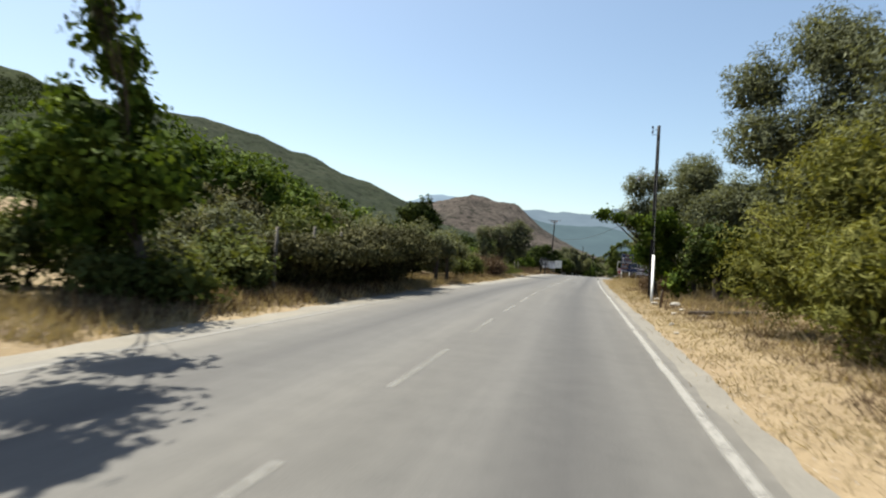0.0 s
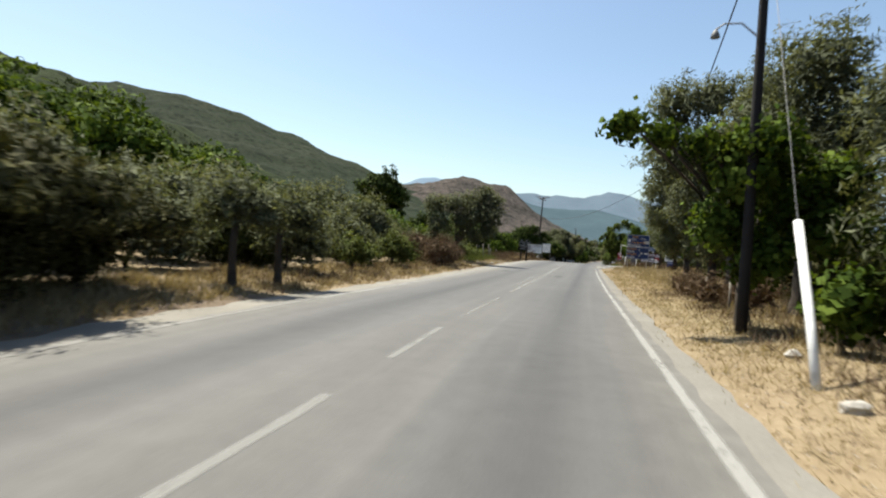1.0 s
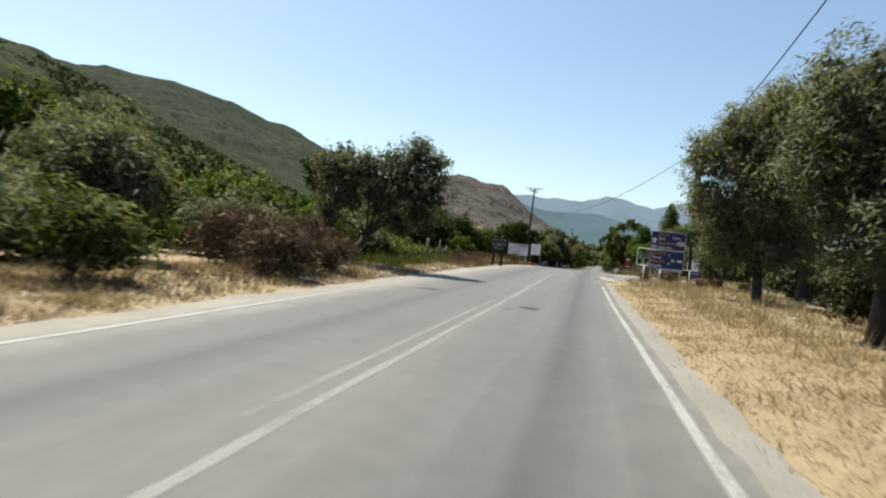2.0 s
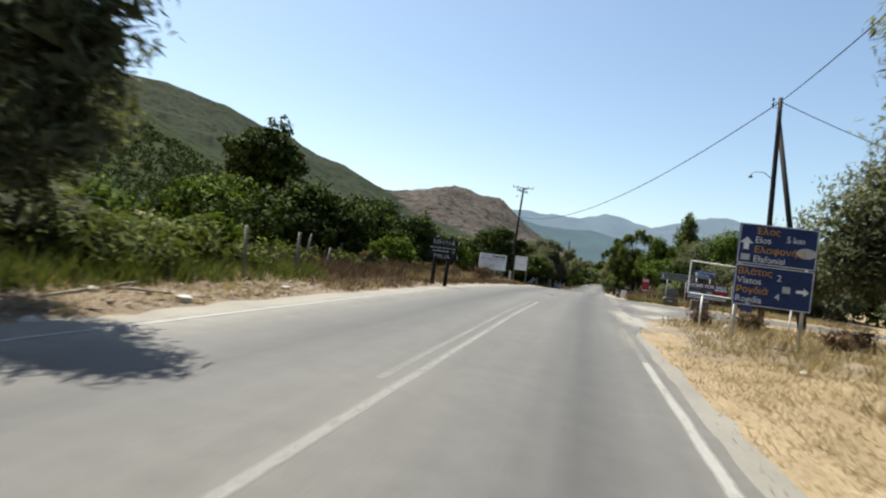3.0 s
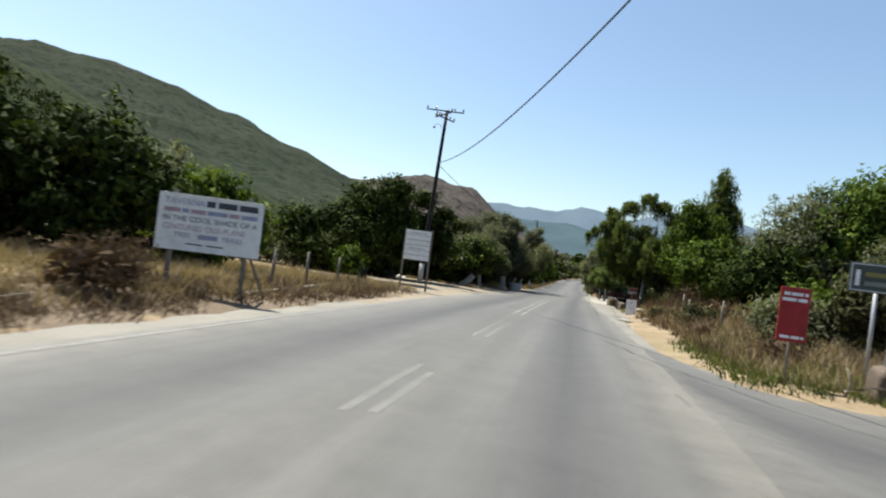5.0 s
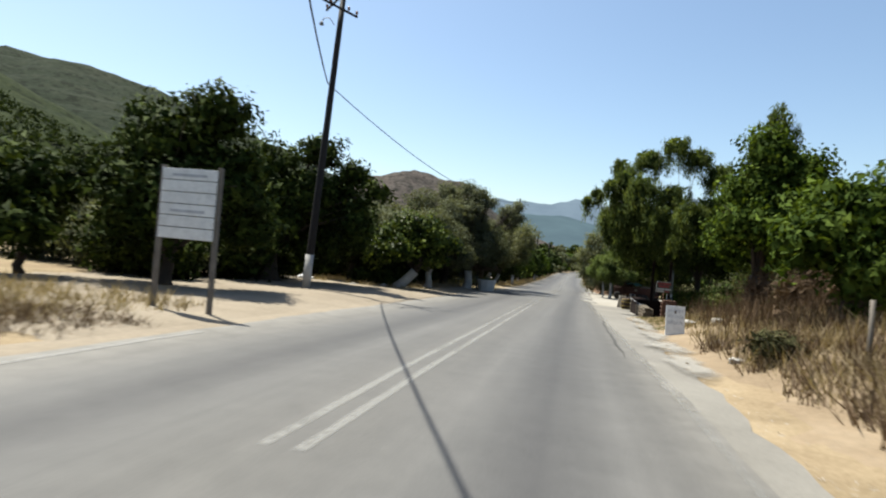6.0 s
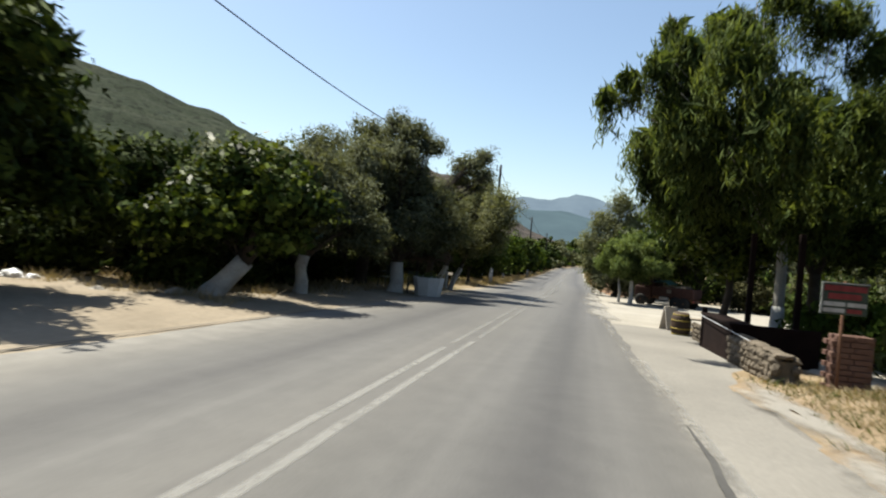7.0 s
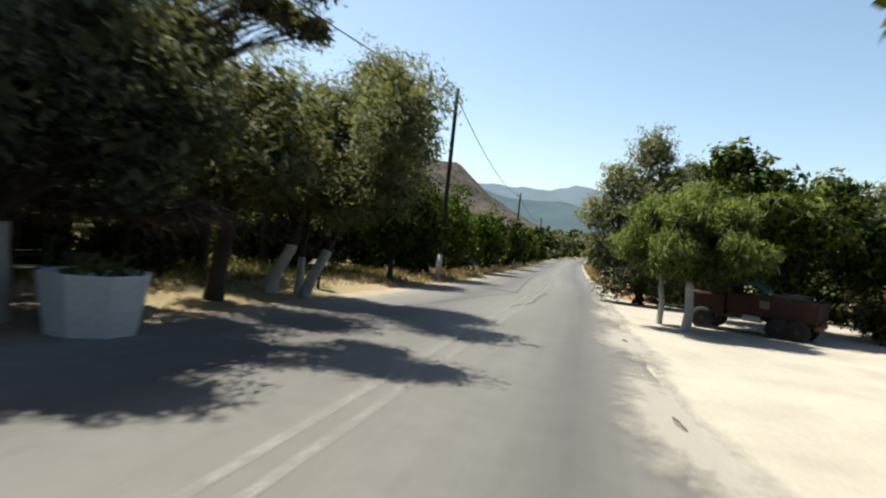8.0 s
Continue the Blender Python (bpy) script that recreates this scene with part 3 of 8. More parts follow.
        ob = strip(name, lambda y: follow(y) + off - w / 2 + rag(y, 0.012, 0.5, off), lambda y: follow(y) + off + w / 2 + rag(y, 0.012, 0.4, off + 1), yy, 2, 0.004, mat, label, "road marking", across=True)
        return ob
    line("edge_line_right", 0.0, -80, 58.0, 0.14, PAINT, "worn white painted edge line", right_x)
    line("edge_line_right", 0.0, 58.0, 63, 0.13, PAINT_WORN, "worn painted edge line under dust", right_x)
    line("edge_line_right", 0.0, 97.5, 118, 0.1, PAINT_WORN, "nearly worn away painted edge line", right_x)
    line("edge_line_left", 0.0, -80, 27, 0.13, PAINT_FADED, "dusty worn white edge line", left_x)
    line("edge_line_left", 0.0, 27, 66, 0.13, PAINT, "worn white painted edge line", left_x)
    line("edge_line_left", 0.0, 66, 101, 0.13, PAINT_FADED, "dusty worn white edge line", left_x)
    for y in (-9.6, -4.2, 0.6, 5.2, 9.6, 14.1, 18.0, 22.1):
        line("lane_dash", 0.0, y, y + 2.5, 0.12, PAINT_WORN if y < 16 else PAINT_FADED, "worn white lane dash on the asphalt")
    line("lane_dash", 0.0, 26.3, 30.8, 0.12, PAINT_WORN, "worn white lane dash on the asphalt")
    line("centre_line", 0.0, 33, 69.2, 0.13, PAINT_FADED, "solid white centre line, worn")
    line("centre_line", -0.26, 36, 47, 0.12, PAINT_WORN, "solid white centre line, worn")
    line("centre_line", -0.24, 54, 69.0, 0.12, PAINT_WORN, "solid white centre line, worn")
    for y0, y1 in ((73.6, 75.3), (77.7, 81.3), (83.1, 85.6), (89.3, 93.7)):
        line("lane_dash", -0.1, y0, y1, 0.12, PAINT_WORN, "worn white lane dash on the asphalt")
        line("lane_dash", 0.13, y0 + 0.1, y1 - 0.1, 0.12, PAINT_WORN, "worn white lane dash on the asphalt")
    line("centre_line", -0.13, 97, 117, 0.12, PAINT_FADED, "solid white centre line, worn")
    line("centre_line", 0.13, 97, 118, 0.12, PAINT_FADED, "solid white centre line, worn")
    line("centre_line", -0.13, 117.5, 122, 0.12, PAINT_WORN, "solid white centre line, worn")
    line("centre_line", 0.13, 118.5, 123.5, 0.12, PAINT_WORN, "solid white centre line, worn")
    line("centre_line", -0.13, 122.5, 300, 0.12, PAINT_GHOST, "solid white centre line, faded")
    line("centre_line", 0.13, 124, 300, 0.12, PAINT_GHOST, "solid white centre line, faded")
    line("edge_line_side_road", 0.0, 88.3, 88.9, 0.12, PAINT, "short white edge line", lambda y: 3.0 + 0 * y)


def blot(name, x, y, rx, ry, lift, material, label, seed, category="road patch", turn=0.0, n=40):
    """A thin patch with a ragged outline lying on the road."""
    rng = random.Random(seed)
    bm = bmesh.new()
    ring = []
    ph = [rng.uniform(0, 6.28) for _ in range(5)]
    for k in range(n):
        a = 2 * math.pi * k / n
        r = 1 + 0.16 * math.sin(2 * a + ph[0]) + 0.12 * math.sin(3 * a + ph[1]) + 0.09 * math.sin(5 * a + ph[2]) + 0.06 * math.sin(9 * a + ph[3]) + rng.uniform(-0.04, 0.04)
        px, py = rx * r * math.cos(a), ry * r * math.sin(a)
        qx, qy = x + px * math.cos(turn) - py * math.sin(turn), y + px * math.sin(turn) + py * math.cos(turn)
        ring.append((qx, qy))
    verts, uv, faces = [], [], []
    for k, f in enumerate((1.0, 0.8, 0.55, 0.3, 0.05)):
        for qx, qy in ring:
            yy = y + (qy - y) * f
            verts.append((x + (qx - x) * f, yy, float(road_z(yy)) + lift + (0.004 if k else 0)))
            uv.append((f, 0.0))
    for k in range(4):
        for i in range(n):
            faces.append((k * n + i, k * n + (i + 1) % n, (k + 1) * n + (i + 1) % n, (k + 1) * n + i))
    bm.free()
    return tagged(array_mesh(name, verts, faces, material, uv=uv), label, category, kind="structure")


def sheet_patch(name, x0, x1, y0, y1, lift, material, label, category, seed, soft=1.2):
    """A sheet of loose stuff over the ground, with a wavering edge sunk into it."""
    xs, ys = np.linspace(x0, x1, int((x1 - x0) / 0.4) + 2), np.linspace(y0, y1, int((y1 - y0) / 0.4) + 2)
    X, Y = np.meshgrid(xs, ys)
    edge = np.minimum(np.minimum(X - x0, x1 - X), np.minimum(Y - y0, y1 - Y)) + 0.5 * ripple(X, Y, 0.9, seed) - 0.3
    Z = land_z(X, Y) + lift - 0.25 * (1 - step(-0.3, 0.4, edge))
    Z = np.where((X > left_x(Y) - 0.5) & (X < right_x(Y) + 0.3), np.minimum(Z, road_z(Y) - 0.1), Z)
    ob = array_mesh(name, np.stack([X, Y, Z], -1).reshape(-1, 3), grid_faces(len(xs), len(ys)), material, smooth=True)
    return tagged(ob, label, category, kind="structure")


def build_hill(name, xs, ys, ridge, material, label, rough, seed):
    """ridge(x, y) gives the height; gullies and bumps are added."""
    X, Y = np.meshgrid(xs, ys)
    Z = ridge(X, Y)
    amount = np.clip(Z / 60.0, 0, 1) * rough
    Z = Z + amount * (ripple(X, Y, 45, seed) * 1.0 + ripple(X, Y, 16, seed + 1) * 0.45 + ripple(X, Y, 6, seed + 2) * 0.2)
    ob = array_mesh(name, np.stack([X, Y, Z], -1).reshape(-1, 3), grid_faces(len(xs), len(ys)), material, smooth=True)
    return tagged(ob, label, "hill", kind="structure")


def ridge_main(X, Y):
    p = np.interp(X, [-1400, -900, -700, -590, -540, -490, -395, -340, -275, -230, -195, -150, -60, 60], [120, 185, 170, 154, 149, 149, 127, 109, 83, 67, 54, 37, 10, -8])
    f = step(140, 560, Y) * (1 - 0.75 * step(560, 1000, Y))
    return p * f - 6 * (1 - step(140, 300, Y)) - 16 * step(-90, -20, X) * (1 - step(430, 640, Y))


def ridge_near(X, Y):
    p = np.interp(X, [-700, -450, -330, -278, -243, -210, -180, -150, -110, -80], [146, 121, 89, 74, 63, 51, 36.5, 25, 11, -4])
    f = step(60, 255, Y) * (1 - 0.9 * step(255, 460, Y))
    return p * f - 5 * (1 - step(60, 130, Y))


def ridge_red(X, Y):
    p = np.interp(X, [-460, -330, -222, -184, -166, -148, -139, -130, -117, -99, -90, -83, -67, -52, -27, 20, 80], [46, 54, 58, 62, 66, 71.5, 74.5, 73.5, 66, 63, 58.5, 52.5, 40, 30, 18, 4, -10])
    f = step(400, 632, Y) * (1 - 0.8 * step(632, 850, Y))
    return p * f - 6 * (1 - step(400, 500, Y))


def far_ridge(name, y, depth, pts, material, label, seed):
    xs = np.linspace(pts[0][0], pts[-1][0], 160)
    ys = np.linspace(y - depth, y + depth * 0.4, 24)
    X, Y = np.meshgrid(xs, ys)
    p = np.interp(X, [a for a, _ in pts], [b for _, b in pts])
    Z = p * step(y - depth, y, Y) * (1 - 0.6 * step(y, y + depth * 0.4, Y)) - 10
    Z = Z + np.clip(Z / 200, 0, 1) * (9 * ripple(X, Y, 180, seed) + 5 * ripple(X, Y, 60, seed + 1) + 2 * ripple(X, Y, 22, seed + 2))
    ob = array_mesh(name, np.stack([X, Y, Z], -1).reshape(-1, 3), grid_faces(160, 24), material, smooth=True)
    return tagged(ob, label, "mountain", kind="structure")


# ================= plants =================
def leaf_quads(c, rng, length, width, droop=0.0, out=None, loose=0.5, sides=4):
    """One pointed leaf at each place, of 4 corners or 3."""
    n = len(c)
    d = rng.normal(size=(n, 3))
    d[:, 2] = d[:, 2] * (1 - 0.5 * droop) - droop * 1.4
    d /= np.linalg.norm(d, axis=1)[:, None]
    face = rng.normal(size=(n, 3))
    if out is not None:
        face = out + face * loose
        d = d - face * (np.sum(d * face, 1) / np.sum(face * face, 1))[:, None] * 0.9
        d /= np.linalg.norm(d, axis=1)[:, None] + 1e-9
    s = np.cross(d, face)
    s /= np.linalg.norm(s, axis=1)[:, None] + 1e-9
    k = rng.uniform(0.65, 1.3, (n, 1))
    L, Wd = length * k, width * k
    a, b, e, g = c - d * L * 0.5, c + s * Wd * 0.5 - d * L * 0.05, c + d * L * 0.5, c - s * Wd * 0.5 - d * L * 0.05
    v = np.stack([a, b, e, g] if sides == 4 else [a - s * Wd * 0.3, b, e], 1).reshape(-1, 3)
    return v


KINDS = {  # leaf length, width, leaves per square metre of crown surface, clump radius, droop
    "olive": (0.15, 0.05, 330, 0.19, 0.0),
    "sunlit_olive": (0.14, 0.045, 330, 0.19, 0.0),
    "mulberry": (0.15, 0.11, 205, 0.24, 0.5),
    "broad": (0.15, 0.105, 200, 0.24, 0.5),
    "fig": (0.15, 0.105, 210, 0.24, 0.5),
    "lentisk": (0.12, 0.055, 300, 0.2, 0.0),
    "yellowish": (0.13, 0.045, 330, 0.24, 0.0),
    "dry": (0.17, 0.02, 300, 0.24, 0.0),
    "euc": (0.22, 0.045, 430, 0.26, 1.3),
    "pine": (0.19, 0.03, 900, 0.13, -0.4),
    "weed": (0.16, 0.06, 230, 0.2, 0.0),
}


def crown_points(lobes, rng, dens, clump, droop):
    """Places of leaves in sprays over the lobes, the way each leaf faces, and the way its spray faces."""
    out, ways, sprays = [], [], []
    for (x, y, z, r, rz) in lobes:
        area = 4 * math.pi * ((r * r + 2 * r * rz) / 3)
        total = area * dens
        n_cl = max(7, int(min(total / 14, area * 0.55 / clump ** 2)))
        d = rng.normal(size=(n_cl, 3))
        d /= np.linalg.norm(d, axis=1)[:, None]
        wob = 1 + 0.17 * np.sin(d[:, 0] * 5 + x * 3) * np.cos(d[:, 1] * 4 + y) + 0.14 * np.sin(d[:, 2] * 7 + d[:, 0] * 6 + z * 2)
        f = (0.5 + 0.5 * rng.uniform(0, 1, n_cl) ** 0.5) * wob
        f *= np.where(rng.uniform(size=n_cl) < 0.08, 1.1, 1.0)
        c = np.array([x, y, z]) + d * f[:, None] * np.array([r, r, rz])
        k = np.maximum(5, (rng.uniform(0.5, 1.5, n_cl) * total / n_cl).astype(int))
        if droop > 1:
            pts = np.repeat(c, k, 0) + rng.normal(size=(k.sum(), 3)) * np.array([0.08, 0.08, 0.05])
            pts[:, 2] -= rng.uniform(0, 1, k.sum()) * np.repeat(rng.uniform(0.3, 1.0, n_cl), k)
            w = rng.normal(size=pts.shape)
            e = w * 0.5
            big = (pts - np.array([x, y, z - rz * 0.3])) / np.array([r, r, rz])
        else:
            e = rng.normal(size=(k.sum(), 3))
            e *= (rng.uniform(0.35, 1.0, k.sum()) / np.linalg.norm(e, axis=1))[:, None]
            size = np.repeat(clump * rng.uniform(1.0, 2.1, n_cl), k)[:, None]
            pts = np.repeat(c, k, 0) + e * size * np.array([1, 1, 0.75])
            big = (pts - np.array([x, y, z - rz * 0.3])) / np.array([r, r, rz])
            w = e + np.array([0, 0, 0.25]) + 0.8 * big / (np.linalg.norm(big, axis=1)[:, None] + 1e-6)
        out.append(pts)
        sprays.append(e * 0.8 + big / (np.linalg.norm(big, axis=1)[:, None] + 1e-6) + rng.normal(size=pts.shape) * 0.25)
        ways.append(w / (np.linalg.norm(w, axis=1)[:, None] + 1e-6))
    return np.concatenate(out), np.concatenate(ways), np.concatenate(sprays)


REACH = 6.0  # within this many metres of the road leaves have their true size


def plant(name, kind, x, y, lobes, label, category, seed, trunk=0.14, fork=0.35, lean=(0.0, 0.0), lime=0.0, bark=None, coarse=1.0, twigs=3, group=""):
    """A tree or shrub: root at (x, y); lobes of foliage as (dx, dy, height, radius, half height); coarse > 1 for far ones.
    fork: share of the lowest lobe's height at which the limbs part; lime: height of the whitewash on the trunk."""
    rng = np.random.default_rng(seed)
    rnd = random.Random(seed)
    z0 = hgt(x, y)
    lobes = [(l + (l[3] * 0.85,))[:5] if len(l) == 4 else l for l in lobes]
    thing = empty(name, x, y, z0, 0, label, category, group)
    length, width, dens, clump, droop = KINDS[kind]
    # trunk and limbs
    bm = bmesh.new()
    low = min(l[2] for l in lobes)
    fz = max(0.25, low * fork)
    top = Vector((lean[0], lean[1], fz))
    base = [Vector((0, 0, -0.15)), Vector((0, 0, 0.05)), top * 0.33 + Vector((rnd.uniform(-.06, .06), rnd.uniform(-.06, .06), 0)), top * 0.7 + Vector((rnd.uniform(-.08, .08), rnd.uniform(-.08, .08), 0)), top]
    tube(bm, base, [trunk * 1.5, trunk * 1.25, trunk, trunk * 0.92, trunk * 0.85], 9)
    for l in lobes:
        tip = Vector((l[0], l[1], l[2] + l[4] * 0.35))
        a = top + Vector((0, 0, -0.1))
        m1 = a.lerp(tip, 0.4) + Vector((rnd.uniform(-.15, .15), rnd.uniform(-.15, .15), 0.12 * (tip - a).length))
        m2 = a.lerp(tip, 0.75) + Vector((rnd.uniform(-.15, .15), rnd.uniform(-.15, .15), 0.05 * (tip - a).length))
        r = trunk * (0.62 if len(lobes) < 4 else 0.48 if len(lobes) < 11 else 0.3)
        r = r * min(1.0, 3.4 / (tip - a).length)
        tube(bm, [a, m1, m2, tip], [r, r * 0.7, r * 0.42, 0.015], 6)
        for _ in range(twigs if coarse < 1.25 else 1):
            q = m1.lerp(m2, rnd.uniform(0, 1))
            e = Vector((l[0], l[1], l[2])) + Vector((rnd.uniform(-1, 1) * l[3], rnd.uniform(-1, 1) * l[3], rnd.uniform(-.3, 1) * l[4])) * 0.85
            tube(bm, [q, q.lerp(e, 0.5) + Vector((0, 0, 0.1)), e], [r * 0.38, r * 0.22, 0.008], 5)
    part("trunk", bm, bark or BARK, thing, smooth=True)
    if lime:
        bm = bmesh.new()
        pts, rad = [Vector((0, 0, -0.05)), Vector((0, 0, 0.05))], [trunk * 1.53, trunk * 1.28]
        share = min(1.0, lime / fz)
        for s, q in ((0.33, 1.03), (0.7, 0.96), (1.0, 0.9)):
            if s < share:
                pts.append(base[{0.33: 2, 0.7: 3, 1.0: 4}[s]])
                rad.append(trunk * q)
        pts.append(top * share + (base[3] - top * 0.7) * (0.6 if share < 1 else 0))
        rad.append(trunk * 0.94)
        tube(bm, pts, [r + 0.012 for r in rad], 10)
        part("painted_trunk_base", bm, LIME, thing, "whitewashed lower trunk", True)
    # crown: leaves grow larger and fewer with the distance from the road
    wx, wy = at(x, y)
    ahead = max(0.0, wy - 121.0)
    off = math.hypot(max(0.0, abs(wx + 1.0) - 1.0), 0.3 * min(ahead, 40.0) + max(0.0, ahead - 40.0))
    coarse = max(coarse * 0.9, (off / REACH) ** 0.8)
    sides = 4 if kind in ("broad", "mulberry", "fig", "weed") and coarse < 1.05 else 3
    pts, ways, sprays = crown_points(lobes, rng, 0.74 * dens / coarse ** 1.75, clump * coarse ** 0.3, droop)
    v = leaf_quads(pts, rng, 1.1 * length * coarse ** 0.85, 1.1 * width * coarse ** 0.85, droop, None if kind in ("euc", "dry", "pine") else ways, sides=sides)
    core = np.concatenate([np.array(l[:3]) + np.clip(rng.normal(size=(int((560 if kind in ("fig", "broad", "mulberry", "lentisk") else 360) * l[3] ** 2 / coarse ** 1.3) + 14, 3)), -1.9, 1.9) * np.array([l[3], l[3], l[4]]) * 0.31 for l in lobes])
    inner = leaf_quads(core, rng, max(length * 1.9, 0.3) * coarse ** 0.5, max(width * 2.6, 0.2) * coarse ** 0.5, sides=sides)
    tri = inner.reshape(-1, sides, 3)
    flat = np.cross(tri[:, 1] - tri[:, 0], tri[:, 2] - tri[:, 0])
    if kind in ("olive", "sunlit_olive", "euc", "yellowish", "weed", "pine"):
        sprays = sprays * 0.7 + rng.normal(size=sprays.shape) * 0.55 + np.array([0, 0, 0.45])
    n = np.concatenate([sprays, flat])
    n = np.repeat(n / (np.linalg.norm(n, axis=1)[:, None] + 1e-9), sides, 0)
    v = np.concatenate([v, inner])
    array_mesh("crown", v, np.arange(len(v)).reshape(-1, sides), LEAF[kind], thing, smooth=True, normals=None if kind == "dry" else n)
    return thing


def blades(name, label, pts, hts, material, seed, width=0.012, lean=0.4, kind_of="grass"):
    """Tufts of grass: three-cornered blades, uncountable."""
    rng = np.random.default_rng(seed)
    n = len(pts)
    a = rng.uniform(0, 2 * math.pi, n)
    side = np.stack([np.cos(a), np.sin(a), np.zeros(n)], 1) * (width * rng.uniform(0.6, 1.5, n))[:, None]
    tip = np.stack([rng.normal(size=n) * lean, rng.normal(size=n) * lean, np.ones(n)], 1) * hts[:, None]
    v = np.stack([pts - side, pts + side, pts + tip], 1).reshape(-1, 3)
    ob = array_mesh(name, v, np.arange(len(v)).reshape(-1, 3), material)
    return tagged(ob, label, kind_of, kind="stuff")


def scatter(rng, n, x0, x1, y0, y1, tuft=0.12, per=14, keep=None):
    m = max(1, n // per)
    cx, cy = rng.uniform(0, 1, m), rng.uniform(y0, y1, m)
    lo = x0(cy) if callable(x0) else x0
    hi = x1(cy) if callable(x1) else x1
    cx = lo + (hi - lo) * cx
    if keep is not None:
        ok = keep(cx, cy)
        cx, cy = cx[ok], cy[ok]
    px = np.repeat(cx, per) + rng.normal(size=len(cx) * per) * tuft
    py = np.repeat(cy, per) + rng.normal(size=len(cx) * per) * tuft
    return np.stack([px, py, land_z(px, py) - 0.01], 1)


# ================= the large structure =================
build_ground()
build_road()
blot("asphalt_patch", -2.1, 45.75, 0.34, 0.36, 0.006, PATCH, "dark oily asphalt repair patch", 1)
blot("asphalt_patch", -2.5, 45.0, 0.22, 0.25, 0.006, PATCH_OLD, "old dark asphalt patch", 2)
blot("asphalt_patch", -5.0, 47.6, 0.5, 0.8, 0.006, PATCH_OLD, "old dark asphalt patch", 3)
blot("asphalt_patch", 1.0, 78.6, 0.9, 0.35, 0.012, PATCH_OLD, "old dark asphalt patch at the junction", 4, turn=0.7)
blot("asphalt_patch", 2.6, 78.2, 1.1, 0.3, 0.012, PATCH_OLD, "old dark asphalt patch at the junction", 5, turn=0.8)
blot("asphalt_patch", -2.8, 76.8, 0.4, 1.3, 0.004, PATCH_OLD, "old dark asphalt patch at the junction", 6)
blot("gravel_spill", 1.7, 76.5, 1.9, 8.0, 0.004, SPILL, "pale gravel spilled over the junction", 8, "gravel", -0.1)
blot("gravel_spill", 0.15, 67.0, 0.85, 6.5, 0.004, SPILL, "pale gravel spilled over the junction", 9, "gravel", 0.02)
blot("gravel_spill", float(right_x(61.0)) - 0.05, 61.0, 0.5, 4.0, 0.008, SPILL_THIN, "pale dust drifted over the edge line", 30, "gravel", 0.0)
blot("gravel_spill", 0.45, 86.0, 1.0, 7.0, 0.004, SPILL_THIN, "pale gravel spilled over the junction", 10, "gravel", -0.02)
blot("gravel_spill", 1.35, 69.9, 0.8, 3.2, 0.006, SPILL, "pale gravel spilled over the junction", 11, "gravel", -0.5)
for k in range(4):
    blot("gravel_spill", float(right_x(128.5 + 5.5 * k)) - 0.15, 128.5 + 5.5 * k, 0.65, 4.6, 0.014, SPILL, "pale dust drifted over the road's edge", 12 + k, "gravel", 0.0)
for k in range(5):
    blot("gravel_spill", float(right_x(104.0 + 2.8 * k)) + 0.75 + 0.12 * k, 104.0 + 2.8 * k, 0.6, 2.3, 0.03, SPILL, "pale gravel spread over the sandy verge", 20 + k, "gravel", 0.0)
sheet_patch("sandy_layby", -15.5, -5.1, 98.5, 122.5, 0.035, SAND, "pale sandy lay-by beside the road", "bare soil", 1.0)
sheet_patch("sandy_verge", -8.6, -4.6, 121.0, 131.5, 0.03, SAND, "bare sandy verge under the olives", "bare soil", 9.0)
sheet_patch("gravel_yard", 3.3, 14.0, 117.0, 128.0, 0.03, DUST, "pale gravel yard behind the counter", "gravel yard", 2.0)
sheet_patch("gravel_yard", 1.3, 14.0, 126.5, 149.5, 0.034, DUST, "pale gravel yard beside the road", "gravel yard", 2.6)
sheet_patch("sandy_verge", -8.4, -5.8, 69.0, 73.5, 0.03, SAND, "bare sandy verge around the sign", "bare soil", 3.0)
sheet_patch("sandy_verge", 0.2, 4.8, 59.0, 73.8, 0.02, EARTH, "bare tan earth corner at the junction", "bare soil", 4.0)
sheet_patch("bare_soil", -10.5, -6.1, 44.0, 64.0, 0.015, SOIL, "bare brown verge strewn with twigs", "bare soil", 5.0)
sheet_patch("bare_soil", -11.0, -5.7, 62.0, 99.0, 0.012, SOIL, "brown soil strewn with twigs along the field", "bare soil", 6.0)
sheet_patch("bare_soil", 1.25, 7.5, 90.0, 117.5, 0.012, BANK_SOIL, "tan soil under the dry grass of the bank", "bare soil", 7.0)
sheet_patch("bare_soil", -9.5, -5.6, 4.0, 27.0, 0.012, SOIL, "brown soil in the shade of the shrubs", "bare soil", 8.0)

